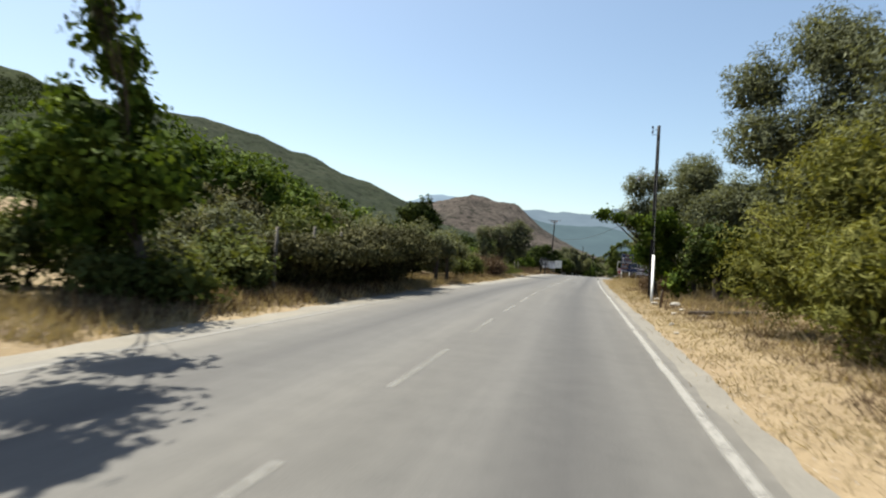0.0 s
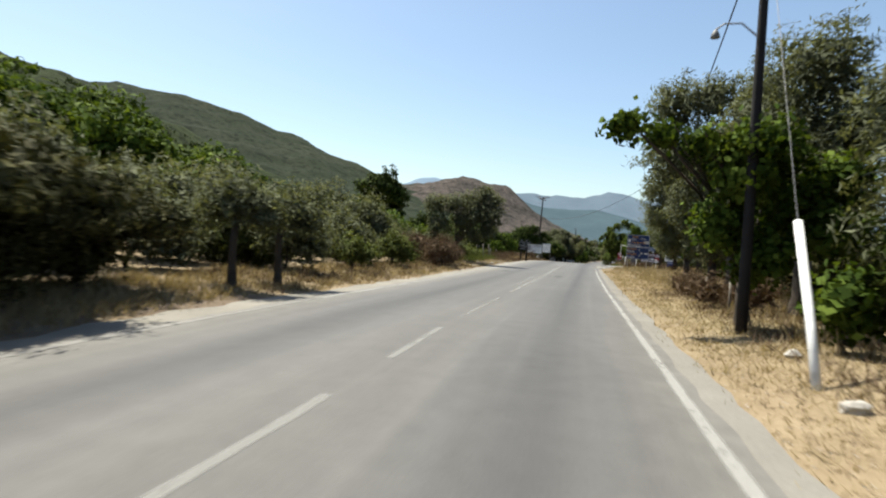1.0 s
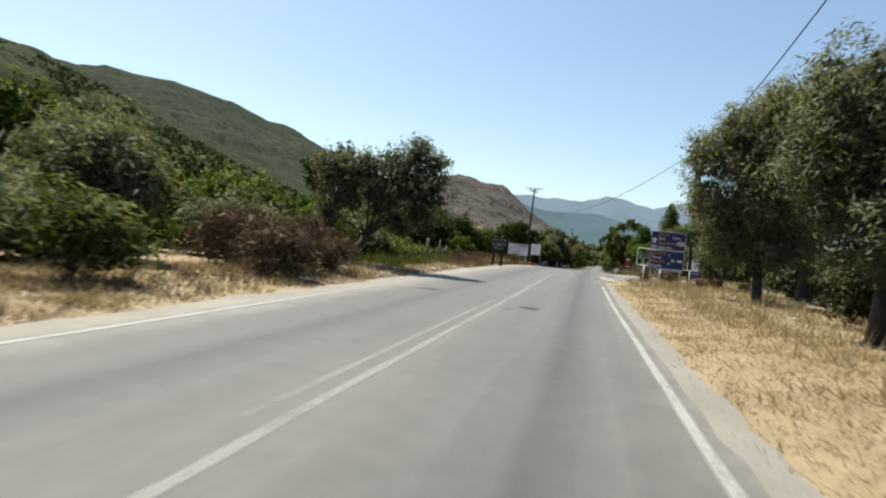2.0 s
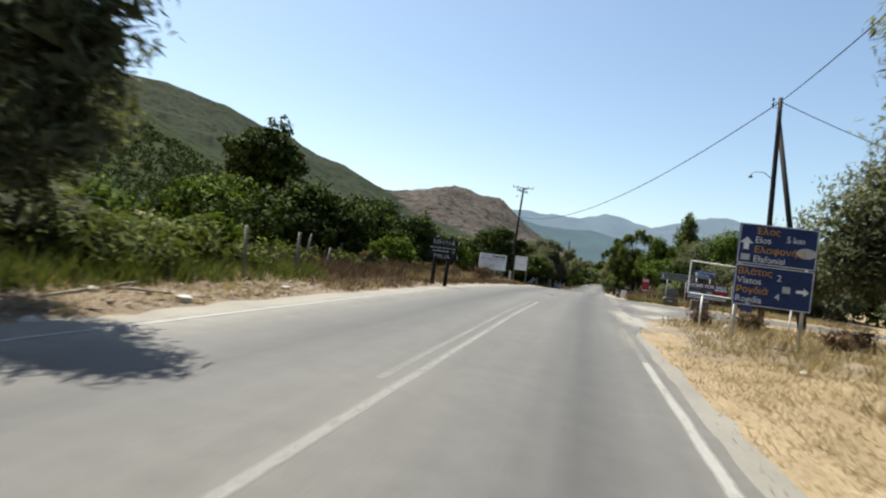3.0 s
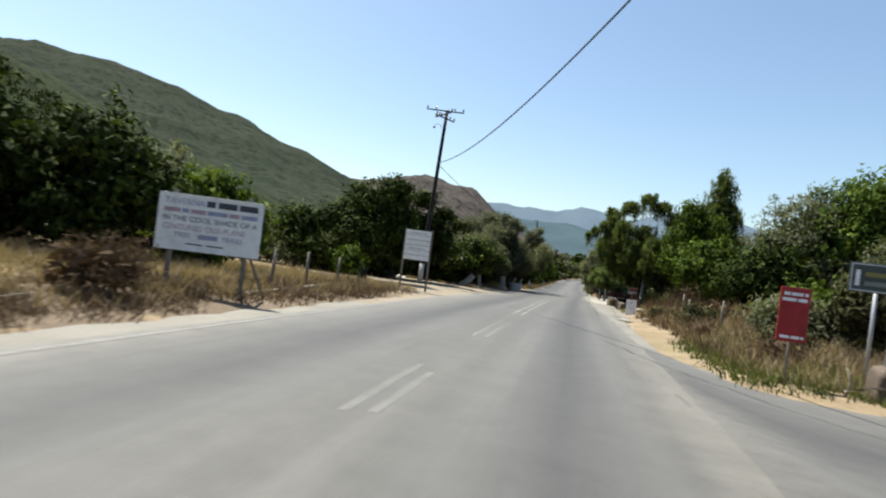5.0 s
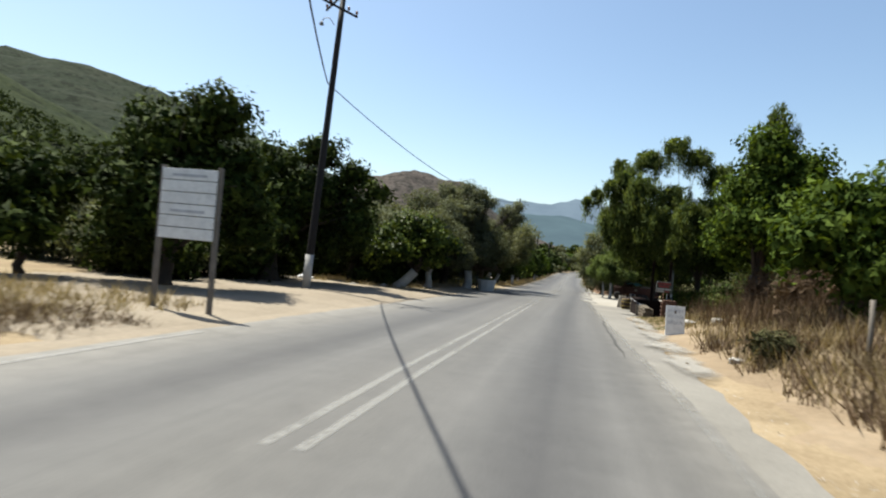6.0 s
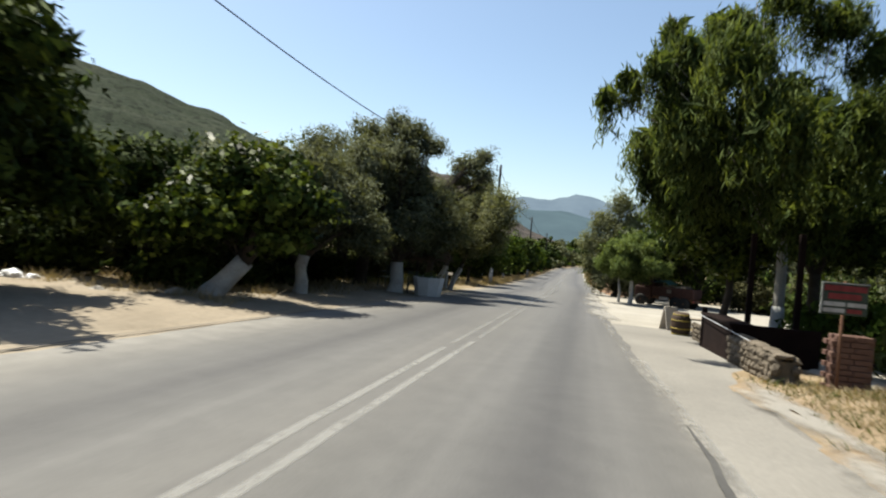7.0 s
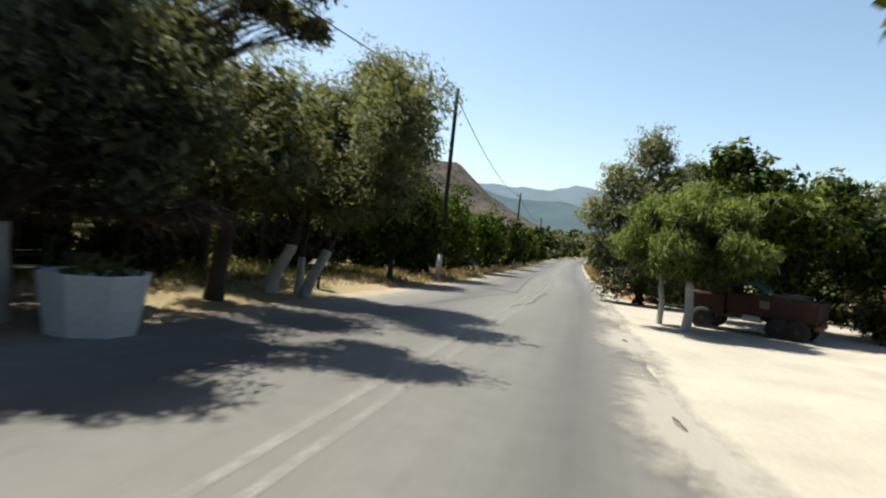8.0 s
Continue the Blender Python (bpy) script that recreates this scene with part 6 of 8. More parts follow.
for i, (x, y, h, r, k) in enumerate([(11.0, 146, 4.0, 1.6, "olive"), (13.5, 143, 3.6, 1.6, "olive"), (16.5, 146, 4.2, 1.8, "fig"), (20, 142, 3.8, 1.8, "olive"), (4.2, 154, 4.4, 1.6, "olive"), (14, 136, 3.4, 1.5, "olive"), (18, 134, 3.6, 1.7, "fig"), (12.5, 152, 5, 2.0, "olive"), (10.5, 121.5, 4.6, 1.8, "olive"), (14, 125, 4.6, 2.0, "fig")]):
    plant("olive_tree" if k == "olive" else "fig_tree", k, x, y, [(0, 0, h * 0.7, r, h * 0.3), (r * 0.7, 0.3, h * 0.48, r * 0.8), (-r * 0.7, -0.3, h * 0.5, r * 0.8)], OLIVE + " at the edge of the yard" if k == "olive" else "dark tree at the edge of the yard", "tree", 510 + i, 0.15, 0.45, coarse=1.35, group="yard trees")
for i in range(13):
    y = 157 + i * 9
    x = float(right_x(y)) + 2.4 + 0.7 * (i % 3)
    h = 4.2 + 0.8 * math.sin(i * 1.9)
    plant("olive_tree", "olive" if i % 3 else "broad", x, y, [(0, 0, h * 0.66, h * 0.36, h * 0.34), (0.9, 1.2, h * 0.5, h * 0.3), (-0.6, -1, h * 0.45, h * 0.3)], OLIVE + " along the road", "tree", 530 + i, 0.15, 0.4, coarse=1.4 + 0.08 * i, group="roadside olives")

# ================= undergrowth closing the views between the trunks =================
def undergrowth(spots, kinds, h0, h1, seed, label, group, coarse=1.5):
    r = random.Random(seed)
    for i, (x, y) in enumerate(spots):
        h = r.uniform(h0, h1)
        plant("shrub", kinds[i % len(kinds)], x, y, [(0, 0, h * 0.5, h * 0.62, h * 0.5), (h * 0.5, r.uniform(-0.6, 0.6), h * 0.4, h * 0.5, h * 0.4), (-h * 0.5, r.uniform(-0.6, 0.6), h * 0.42, h * 0.5, h * 0.42)], label, "shrub", seed * 50 + i, 0.05, 0.3, coarse=coarse, group=group)


undergrowth([(-15.5 - 1.5 * (i % 3), 113 + i * 2.6) for i in range(14)], ("lentisk", "olive", "weed"), 1.3, 2.3, 21, "grey-green bush behind the olives", "back bushes")
undergrowth([(-22 - 3 * (i % 2), 106 + i * 4.5) for i in range(11)], ("fig", "broad", "olive"), 2.6, 4.2, 22, "dark tree-like bush behind the olives", "back bushes", 2.0)
undergrowth([(9.5 + 1.2 * (i % 3), 117 + i * 2.8) for i in range(13)], ("fig", "lentisk"), 1.4, 2.4, 23, "dark bush at the back of the yard", "yard bushes")
undergrowth([(7.5 + 1.6 * (i % 2), 18 + i * 3.2) for i in range(11)], ("lentisk", "fig"), 1.6, 2.8, 24, "dark bush among the grove's trunks", "grove bushes")
undergrowth([(10.5 + 2.0 * (i % 3), 52 + i * 3.0) for i in range(9)], ("olive", "lentisk"), 1.4, 2.4, 25, "dark bush behind the olives in the verge", "grove bushes")
undergrowth([(-12.0 - 1.5 * (i % 3), 33 + i * 2.6) for i in range(12)], ("olive", "weed", "broad"), 1.2, 2.2, 26, "light green bush in the field", "field bushes")
undergrowth([(-12.5 - 2.5 * (i % 2), 61 + i * 4.2) for i in range(5)], ("weed", "broad"), 0.8, 1.4, 27, "light green leafy bush beside the fence", "field bushes")
undergrowth([(5.5 + 1.7 * (i % 6), 97 + 1.3 * (i // 6) + 0.4 * (i % 2)) for i in range(12)], ("olive", "broad", "yellowish"), 1.2, 2.4, 28, "grey-green brush behind the signs", "junction brush")
undergrowth([(5.0 + 1.0 * (i % 3), 150 + i * 5) for i in range(8)], ("lentisk", "fig"), 1.6, 2.6, 29, "dark bush beside the road", "far bushes")
undergrowth([(-9.2 - 1.3 * (i % 3), 136 + i * 2.4) for i in range(14)], ("lentisk", "weed", "fig"), 1.3, 2.4, 31, "dark bush behind the roadside olives", "back bushes")
undergrowth([(float(left_x(150 + i * 6)) - 3.6, 150 + i * 6) for i in range(14)], ("fig", "lentisk"), 1.6, 2.4, 32, "dark bush between the orange trees", "hedge bushes", 1.9)
for i in range(18):
    y = 250 + 9 * (i % 9)
    x = float(mid_x(y)) + (-1 if i < 9 else 1) * (7.5 + 4 * (i % 3))
    plant("olive_tree", "olive" if i % 2 else "fig", x, y, [(0, 0, 3.6, 2.6, 2.4), (2.4, 1, 3.0, 2.2), (-2.4, -1, 3.0, 2.2)], "dark rounded tree at the far bend", "tree", 3200 + i, 0.2, 0.4, coarse=3.0, group="far trees")
for i in range(16):
    plant("olive_tree", "olive" if i % 2 else "fig", -60 + i * 8.5, 452 + 8 * (i % 2), [(0, 0, 5.0, 4.2, 3.6), (3.5, 1, 4.0, 3.4), (-3.5, -1, 4.0, 3.4)], "dark rounded tree closing the valley", "tree", 3300 + i, 0.25, 0.4, coarse=4.0, group="far trees")
for i in range(22):
    plant("olive_tree", ("olive", "fig", "broad")[i % 3], -16 - 6.5 * (i % 4), 152 + 7.5 * i, [(0, 0, 4.0, 2.6, 2.0), (2.2, 1, 3.0, 2.0), (-2.2, -1, 3.2, 2.1)], "rounded tree in the grove beside the road", "tree", 3400 + i, 0.2, 0.4, coarse=2.6, group="valley trees")
for i in range(16):
    plant("olive_tree", ("olive", "broad")[i % 2], 13 + 6.5 * (i % 4), 150 + 9 * i, [(0, 0, 4.0, 2.6, 2.0), (2.2, 1, 3.0, 2.0), (-2.2, -1, 3.2, 2.1)], "rounded tree in the grove beside the road", "tree", 3500 + i, 0.2, 0.4, coarse=2.6, group="valley trees")

for i in range(9):
    plant("olive_tree", ("broad", "olive", "fig")[i % 3], float(left_x(262 + 6 * i)) - 6.5 - 1.5 * (i % 2), 268 + 6 * i, [(0, 0, 3.0, 2.3, 2.2), (1.8, 1, 2.4, 1.9), (-1.8, -1, 2.2, 1.9)], "rounded tree on the outside of the far bend", "tree", 3600 + i, 0.2, 0.35, coarse=2.8, group="far trees")
undergrowth([(float(left_x(258 + i * 5)) - 3.0 - 0.9 * (i % 2), 263.6 + i * 5) for i in range(15)], ("fig", "olive", "broad"), 2.0, 3.2, 37, "dark brush on the outside of the far bend", "far bushes", 2.4)
undergrowth([(-10.6 - 1.1 * (i % 3), 65.5 + i * 1.25) for i in range(9)], ("weed", "dry", "broad"), 0.5, 0.9, 33, "low brown and green brush behind the village sign", "field bushes", 1.2)
undergrowth([(-14.6 - 1.6 * (i % 2), 111.5 + i * 1.9) for i in range(13)], ("fig", "olive"), 1.8, 2.8, 34, "grey-green bush behind the lay-by", "back bushes", 1.6)
undergrowth([(float(left_x(226 + i * 3.4)) - 3.0 - 0.8 * (i % 2), 231 + i * 3.4) for i in range(11)], ("fig", "broad", "olive"), 1.8, 3.4, 38, "dark brush along the road towards the far bend", "far bushes", 2.0)


def earth_bank(y0, y1):
    """The cut bank of reddish earth at the road's inner side."""
    ys, cs = np.arange(y0, y1, 0.35), np.linspace(0, 1, 9)
    Y, C = np.meshgrid(ys, cs, indexing="ij")
    ends = np.clip((Y - y0) / 5, 0, 1) * np.clip((y1 - Y) / 6, 0, 1)
    X = right_x(Y) + 0.62 + 0.12 * ripple(C, Y, 0.9, 3.0) + 2.0 * C
    Z = land_z(X, Y) + ends * (0.62 * step(0.0, 0.55, C) * (1 - step(0.75, 1.0, C))) + 0.05 * ripple(X, Y, 0.35, 5.0) * ends - 0.02
    v = np.stack([X, Y, Z], -1).reshape(-1, 3)
    o = array_mesh("earth_bank", v, grid_faces(len(cs), len(ys)), RED_EARTH, None, smooth=True)
    tagged(o, "low cut bank of reddish dry earth along the road", "bank", kind="structure")


earth_bank(147.0, 186.0)
undergrowth([(-9.8 - 1.0 * (i % 2), 122.6 + i * 1.35) for i in range(10)], ("fig", "lentisk"), 1.0, 1.7, 39, "dark bush under the roadside olives", "back bushes", 1.3)
undergrowth([(5.6 + 1.0 * (i % 3), 119.6 + i * 1.1) for i in range(6)], ("weed", "broad"), 0.9, 1.5, 35, "green bush behind the counter", "yard bushes", 1.2)
undergrowth([(-19 - 3.0 * (i % 3), 74 + i * 2.2) for i in range(12)], ("fig", "broad"), 1.8, 3.0, 36, "dark bush at the back of the field", "field bushes", 1.6)
for i, (x, y, r, h) in enumerate([(3.2, 92.0, 0.5, 0.6), (4.1, 94.5, 0.6, 0.7), (2.7, 97.0, 0.4, 0.5), (3.3, 100.0, 0.6, 0.8), (4.4, 103.0, 0.7, 0.9), (3.0, 105.5, 0.5, 0.6), (4.6, 109.5, 0.5, 0.5)]):
    plant("dry_shrub", ("dry", "lentisk")[i % 2], x, y, [(0, 0, h * 0.45, r, h * 0.5), (0.3, 0.3, h * 0.4, r * 0.7, h * 0.4)], ("low brown dry bush on the bank", "low dark green bush on the bank")[i % 2], "shrub", 3700 + i, 0.02, 0.3, group="bank bushes")


# ================= poles and wires =================
LAMP_GREY = flat_paint("dull_grey_paint", (0.16, 0.16, 0.16), 0.6)


def wire(name, a, b, sag, r=0.018, label="black overhead cable hanging between poles"):
    a, b = Vector((*at(a[0], a[1]), a[2])), Vector((*at(b[0], b[1]), b[2]))
    pts = [a.lerp(b, t) - Vector((0, 0, sag * 4 * t * (1 - t))) for t in [i / 24 for i in range(25)]]
    return tagged(part(name, tubed(pts, r, 5), CABLE), label, "cable", "overhead cables")


def lamp_arm(thing, x, y, z, reach, rise=0.25):
    """A curved bracket with a lamp head, reaching to the left of a pole."""
    arm = part("lamp_arm", tubed([(x, y, z), (x - reach * 0.4, y, z + rise), (x - reach * 0.8, y, z + rise), (x - reach, y, z + rise * 0.6)], 0.016, 6), LAMP_GREY, thing, "dull grey bracket arm")
    bm = lathe(bmesh.new(), [(0.03, 0.07), (0.06, 0.02), (0.085, -0.06), (0.08, -0.07)], 12)
    bmesh.ops.translate(bm, verts=bm.verts, vec=(x - reach, y, z + rise * 0.6 - 0.08))
    part("lamp_head", bm, LAMP_GREY, arm, "dull grey bell-shaped lamp head", True)


def utility_pole(x, y, height, top_dx, label, white=0.0, arms=0, lamp=None, r=0.12, brace=None, top_dy=0.0):
    z = hgt(x, y)
    p = empty("utility_pole", x, y, z, 0, label, "utility pole", "utility poles")
    n = 7
    part("shaft", tubed([(top_dx * i / n, top_dy * i / n, height * i / n - (0.3 if i == 0 else 0)) for i in range(n + 1)], [r * (1 - 0.32 * i / n) for i in range(n + 1)], 12), POLE_WOOD, p, "", True)
    if white:
        part("painted_base", tubed([(0, 0, -0.1), (top_dx * white / height, 0, white)], [r + 0.012, r + 0.008], 14), LIME, p, "whitewashed foot of the pole", True)
    for k in range(arms):
        za = height - 0.1 - 0.22 * k
        w = 1.15 - 0.12 * k
        cx = top_dx * za / height
        arm = part("crossarm", boxed(-w, -0.12, -0.035, w, -0.06, 0.035, bevel=0.008), POLE_WOOD, p, "dark timber crossarm")
        arm.matrix_local = pose(cx, 0, za, 0, 0, (12, -48, 65)[k])
        for q in (-0.95, -0.5, 0.5, 0.95):
            bm = lathe(bmesh.new(), [(0.02, -0.04), (0.02, 0.05), (0.06, 0.07), (0.04, 0.11), (0.055, 0.13), (0.03, 0.18)], 8)
            bmesh.ops.translate(bm, verts=bm.verts, vec=(q * w, -0.09, 0.035))
            part("insulator", bm, PORCELAIN, arm, "brown porcelain insulator", True)
    if not arms:
        bm = bmesh.new()
        for q in (0.0, 0.22):
            tube(bm, [(top_dx - 0.06, 0, height - 0.18 - q), (top_dx - 0.26, 0, height - 0.2 - q), (top_dx - 0.26, 0, height - 0.1 - q)], 0.016, 6)
            tube(bm, [(top_dx - 0.26, 0, height - 0.12 - q), (top_dx - 0.26, 0, height - 0.02 - q)], 0.04, 8)
        part("wire_hook", bm, CABLE, p, "dark iron hook with insulators")
    if brace:
        part("brace", tubed([(brace[0], 0.25, -0.2), (top_dx * 0.9, 0.03, height * 0.9)], [r, r * 0.75], 10), POLE_WOOD, p, "slanting timber brace", True)
    if lamp:
        lamp_arm(p, top_dx * lamp[0] / height - 0.05, 0, lamp[0], lamp[1])
    return p


utility_pole(2.0, 26.9, 7.75, -0.04, "dark tarred timber utility pole with street lamp", lamp=(5.25, 0.7), r=0.1)
utility_pole(5.57, 74.5, 9.25, -0.26, "dark tarred timber utility pole propped by a brace", lamp=(5.95, 0.8), brace=(1.6,), r=0.12)
utility_pole(-9.87, 114.4, 10.75, 0.28, "tall dark utility pole with crossarms and whitewashed foot", white=1.25, arms=3, lamp=(9.6, 0.5), r=0.145, top_dy=0.4)
utility_pole(-4.94, 148.6, 8.0, 0.08, "dark utility pole with whitewashed foot", white=1.1, r=0.11)
utility_pole(-4.3, 182.9, 7.3, 0.06, "dark utility pole farther down the road", white=1.0, r=0.11)
utility_pole(-3.2, 218.0, 7.0, 0.0, "dark utility pole far down the road", r=0.11)
wire("overhead_cable", (1.96, 26.9, 7.6), (5.31, 74.5, 9.05), 1.0)
wire("overhead_cable", (5.31, 74.5, 9.05), (-9.72, 114.4, 6.5), 1.85, 0.022)
wire("overhead_cable", (5.31, 74.5, 9.05), (24.0, 88.0, 8.2), 0.5)
wire("overhead_cable", (-9.72, 114.4, 6.5), (-4.88, 148.6, 5.75), 1.2)
wire("overhead_cable", (-4.88, 148.6, 5.75), (-4.24, 182.9, 4.4), 0.8)
wire("overhead_cable", (-4.24, 182.9, 4.4), (-3.2, 218.0, 3.6), 0.8)
guy = empty("guy_wire_guard", 1.72, 22.35, hgt(1.72, 22.35), 0, "white plastic tube guarding the stay wire of the pole", "guard tube")
part("tube", tubed([(0, 0, -0.1), (0.03, 0.45, 0.65), (0.08, 1.28, 1.82)], 0.052, 12), WHITE_PAINT, guy, "white plastic tube", True)
part("stay_wire", tubed([(0.08, 1.25, 1.75), (0.24, 4.5, 7.3)], 0.006, 5), LAMP_GREY, guy, "thin dull steel stay wire")
stake = empty("iron_stake", 1.85, 20.2, hgt(1.85, 20.2), 0, "short rusty iron stake in the verge", "stake")
part("rod", tubed([(0, 0, -0.1), (0.04, 0, 0.55)], 0.022, 6), RUST, stake)


# ================= signs =================
def sign(name, label, x, y, x1, ground, turn=0.0):
    """Empty at the sign's left foot, with x along the panel; returns it and the panel's width."""
    return empty(name, x, y, ground, turn, label, "sign"), x1 - x


def panel(parent, name, w0, w1, z0, z1, material, label="", y=0.0, thick=0.03, bevel=0.008):
    return part(name, boxed(w0, y, z0, w1, y + thick, z1, bevel=bevel), material, parent, label)


def arrow(parent, x, z, size, up, material):
    bm = bmesh.new()
    if up:
        pts = [(-0.22, 0), (0.22, 0), (0.22, 0.55), (0.55, 0.55), (0, 1.1), (-0.55, 0.55), (-0.22, 0.55)]
    else:
        pts = [(0, -0.16), (0.7, -0.16), (0.7, -0.42), (1.2, 0), (0.7, 0.42), (0.7, 0.16), (0, 0.16)]
    bm.faces.new([bm.verts.new((x + a * size, -0.006, z + b * size)) for a, b in pts])
    return part("arrow", bm, material, parent, "white arrow")


rs = random.Random(5)
PALE_GREY = flat_paint("pale_grey_print", (0.36, 0.37, 0.4), 0.5)
SIGN_DULL = flat_paint("dull_sign_print", (0.2, 0.21, 0.19), 0.5)
OCHRE = flat_paint("faded_ochre_print", (0.2, 0.17, 0.05), 0.5)
# blue direction sign
g = hgt(1.9, 62.9)
s, w = sign("direction_sign", "large blue road direction sign with amber and white place names", 1.78, 62.9, 3.42, g, 3.0)
for x in (0.12, 1.5):
    part("post", tubed([(x, 0.06, -0.2), (x, 0.06, 2.7)], 0.035, 10), STEEL, s, "grey steel post", True)
up = panel(s, "upper_panel", 0.0, 1.64, 1.84, 2.75, BLUE_SIGN, "blue panel with a white rim")
lo = panel(s, "lower_panel", 0.0, 1.64, 0.9, 1.82, BLUE_SIGN, "blue panel with a white rim")
for q, z0, z1 in ((up, 1.84, 2.75), (lo, 0.9, 1.82)):
    bm = bmesh.new()
    for a in ((0.015, z0 + 0.01, 1.625, z0 + 0.025), (0.015, z1 - 0.025, 1.625, z1 - 0.01), (0.015, z0 + 0.025, 0.03, z1 - 0.025), (1.61, z0 + 0.025, 1.625, z1 - 0.025)):
        box(bm, a[0], -0.004, a[1], a[2], 0.0, a[3])
    part("rim", bm, WHITE_LETTER, q, "thin white rim")
words("Έλος", 0.205, 0.34, -0.004, 2.53, YELLOW_LETTER, up)
words("Elos", 0.205, 0.34, -0.004, 2.33, WHITE_LETTER, up)
row_of_words("5 km", 0.2, 0.98, 0.05, 2.4, WHITE_LETTER, up)
words("Ελαφονήσι", 0.205, 0.34, -0.004, 2.11, YELLOW_LETTER, up)
words("Elafonisi", 0.205, 0.34, -0.004, 1.9, WHITE_LETTER, up)
arrow(up, 0.17, 2.16, 0.26, True, WHITE_LETTER)
part("symbol_field", boxed(0.08, -0.004, 1.92, 0.27, 0.0, 2.06), GREY_LETTER, up, "pale grey symbol field")
bm = bmesh.new()
bmesh.ops.create_circle(bm, cap_ends=True, segments=18, radius=0.17, matrix=Matrix.Translation((1.42, -0.004, 2.2)) @ Matrix.Rotation(radians(90), 4, "X") @ Matrix.Diagonal((1.2, 0.7, 1, 1)))
part("worn_spot", bm, GREY_LETTER, up, "faded pale smear where the film is worn off")
words("Βλάτος", 0.205, 0.06, -0.004, 1.6, YELLOW_LETTER, lo)
words("Vlatos", 0.205, 0.06, -0.004, 1.4, WHITE_LETTER, lo)
words("2", 0.2, 0.88, -0.004, 1.52, WHITE_LETTER, lo)
words("Ρογδιά", 0.205, 0.06, -0.004, 1.19, YELLOW_LETTER, lo)
words("Rogdia", 0.205, 0.06, -0.004, 0.98, WHITE_LETTER, lo)
words("4", 0.2, 0.88, -0.004, 1.1, WHITE_LETTER, lo)
part("symbol_field", boxed(1.02, -0.004, 1.27, 1.18, 0.0, 1.42), GREY_LETTER, lo, "pale grey symbol field")
arrow(lo, 1.3, 1.34, 0.22, False, WHITE_LETTER)
# empty frame
g = hgt(2.2, 67.3)
s, w = sign("empty_sign_frame", "empty white-painted tube frame of a missing sign", 1.55, 67.3, 3.2, g)
bm = bmesh.new()
for a, b in (((0, 0, 0.97), (0, 0, 1.93)), ((0, 0, 1.93), (1.55, 0.05, 1.88)), ((1.55, 0.05, 1.88), (1.6, 0.05, 0.95)), ((1.6, 0.05, 0.95), (0, 0, 0.97))):
    tube(bm, [a, b], 0.02, 8)
part("frame", bm, WHITE_PAINT, s, "white rectangular tube frame")
for x in (0.42, 1.3):
    part("leg", tubed([(x, 0.02, -0.15), (x, 0.02, 0.96)], 0.025, 8), WHITE_PAINT, s, "", True)
part("rail", tubed([(1.6, 0.05, 0.95), (3.0, 0.3, 0.9)], 0.018, 8), WHITE_PAINT, s, "white tube rail")
part("leg", tubed([(2.9, 0.3, -0.15), (2.9, 0.3, 0.92)], 0.022, 8), WHITE_PAINT, s, "", True)
# dark brown-green sign across the side road
G2 = -0.21
s, w = sign("tourist_sign", "long dark green tourist sign with unreadable dull lines", 3.42, 90.0, 5.4, G2, -12.0)
for x in (0.4, 1.56):
    part("post", tubed([(x, 0.05, -0.2), (x, 0.05, 2.1)], 0.03, 8), STEEL, s, "grey steel post", True)
q = panel(s, "panel", 0, 1.95, 1.64, 2.12, BROWN_SIGN, "dark green panel")
for nm, a in (("bottom_rim", (0.02, 1.655, 1.93, 1.675)), ("top_rim", (0.02, 2.085, 1.93, 2.105)), ("side_rim", (0.02, 1.675, 0.04, 2.085)), ("side_rim", (1.91, 1.675, 1.93, 2.085))):
    part(nm, boxed(a[0], -0.004, a[1], a[2], 0, a[3]), GREY_LETTER, q, "thin pale rim")
for z, mat, cells in ((1.9, OCHRE, ((0.22, 0.75), (0.8, 1.25), (1.3, 1.6))), (1.75, SIGN_DULL, ((0.22, 0.6), (0.64, 1.05), (1.1, 1.42)))):
    for x0, x1 in cells:
        part("writing_bar", boxed(x0, -0.004, z, x1, 0, z + 0.07), mat, q, "dull bar of worn writing")
part("symbol_field", boxed(1.55, -0.004, 1.7, 1.86, 0.0, 1.76), WHITE_LETTER, q, "white field")
part("symbol_field", boxed(0.09, -0.004, 1.74, 0.15, 0.0, 2.0), WHITE_LETTER, q, "narrow white upright field")
# stone marker under it
s = empty("stone_marker", 4.05, 89.2, G2, -8, "tan boulder carrying a dark upright memorial slab", "stone marker")
bm = bmesh.new()
bmesh.ops.create_icosphere(bm, subdivisions=4, radius=0.5)
for v in bm.verts:
    k = 1 + 0.1 * noise.noise(v.co * 3.5) + 0.05 * noise.noise(v.co * 10)
    v.co = Vector((max(-0.46, min(0.46, v.co.x * k * 1.1)), max(-0.3, min(0.3, v.co.y * k)), 0.2 + max(-0.35, min(0.34, v.co.z * k * 1.05))))
part("boulder", bm, BROWN_STONE, s, "rough tan boulder", True)
bm = bmesh.new()
outline = [(-0.3, 0.45), (0.32, 0.45), (0.34, 0.9), (0.3, 1.06), (0.12, 1.12), (-0.2, 1.1), (-0.3, 0.98)]
bm.faces.new([bm.verts.new((a, -0.1, b)) for a, b in outline])
r = bmesh.ops.extrude_face_region(bm, geom=bm.faces[:])
bmesh.ops.translate(bm, verts=[v for v in r["geom"] if isinstance(v, bmesh.types.BMVert)], vec=(0, 0.18, 0))
bmesh.ops.recalc_face_normals(bm, faces=bm.faces[:])
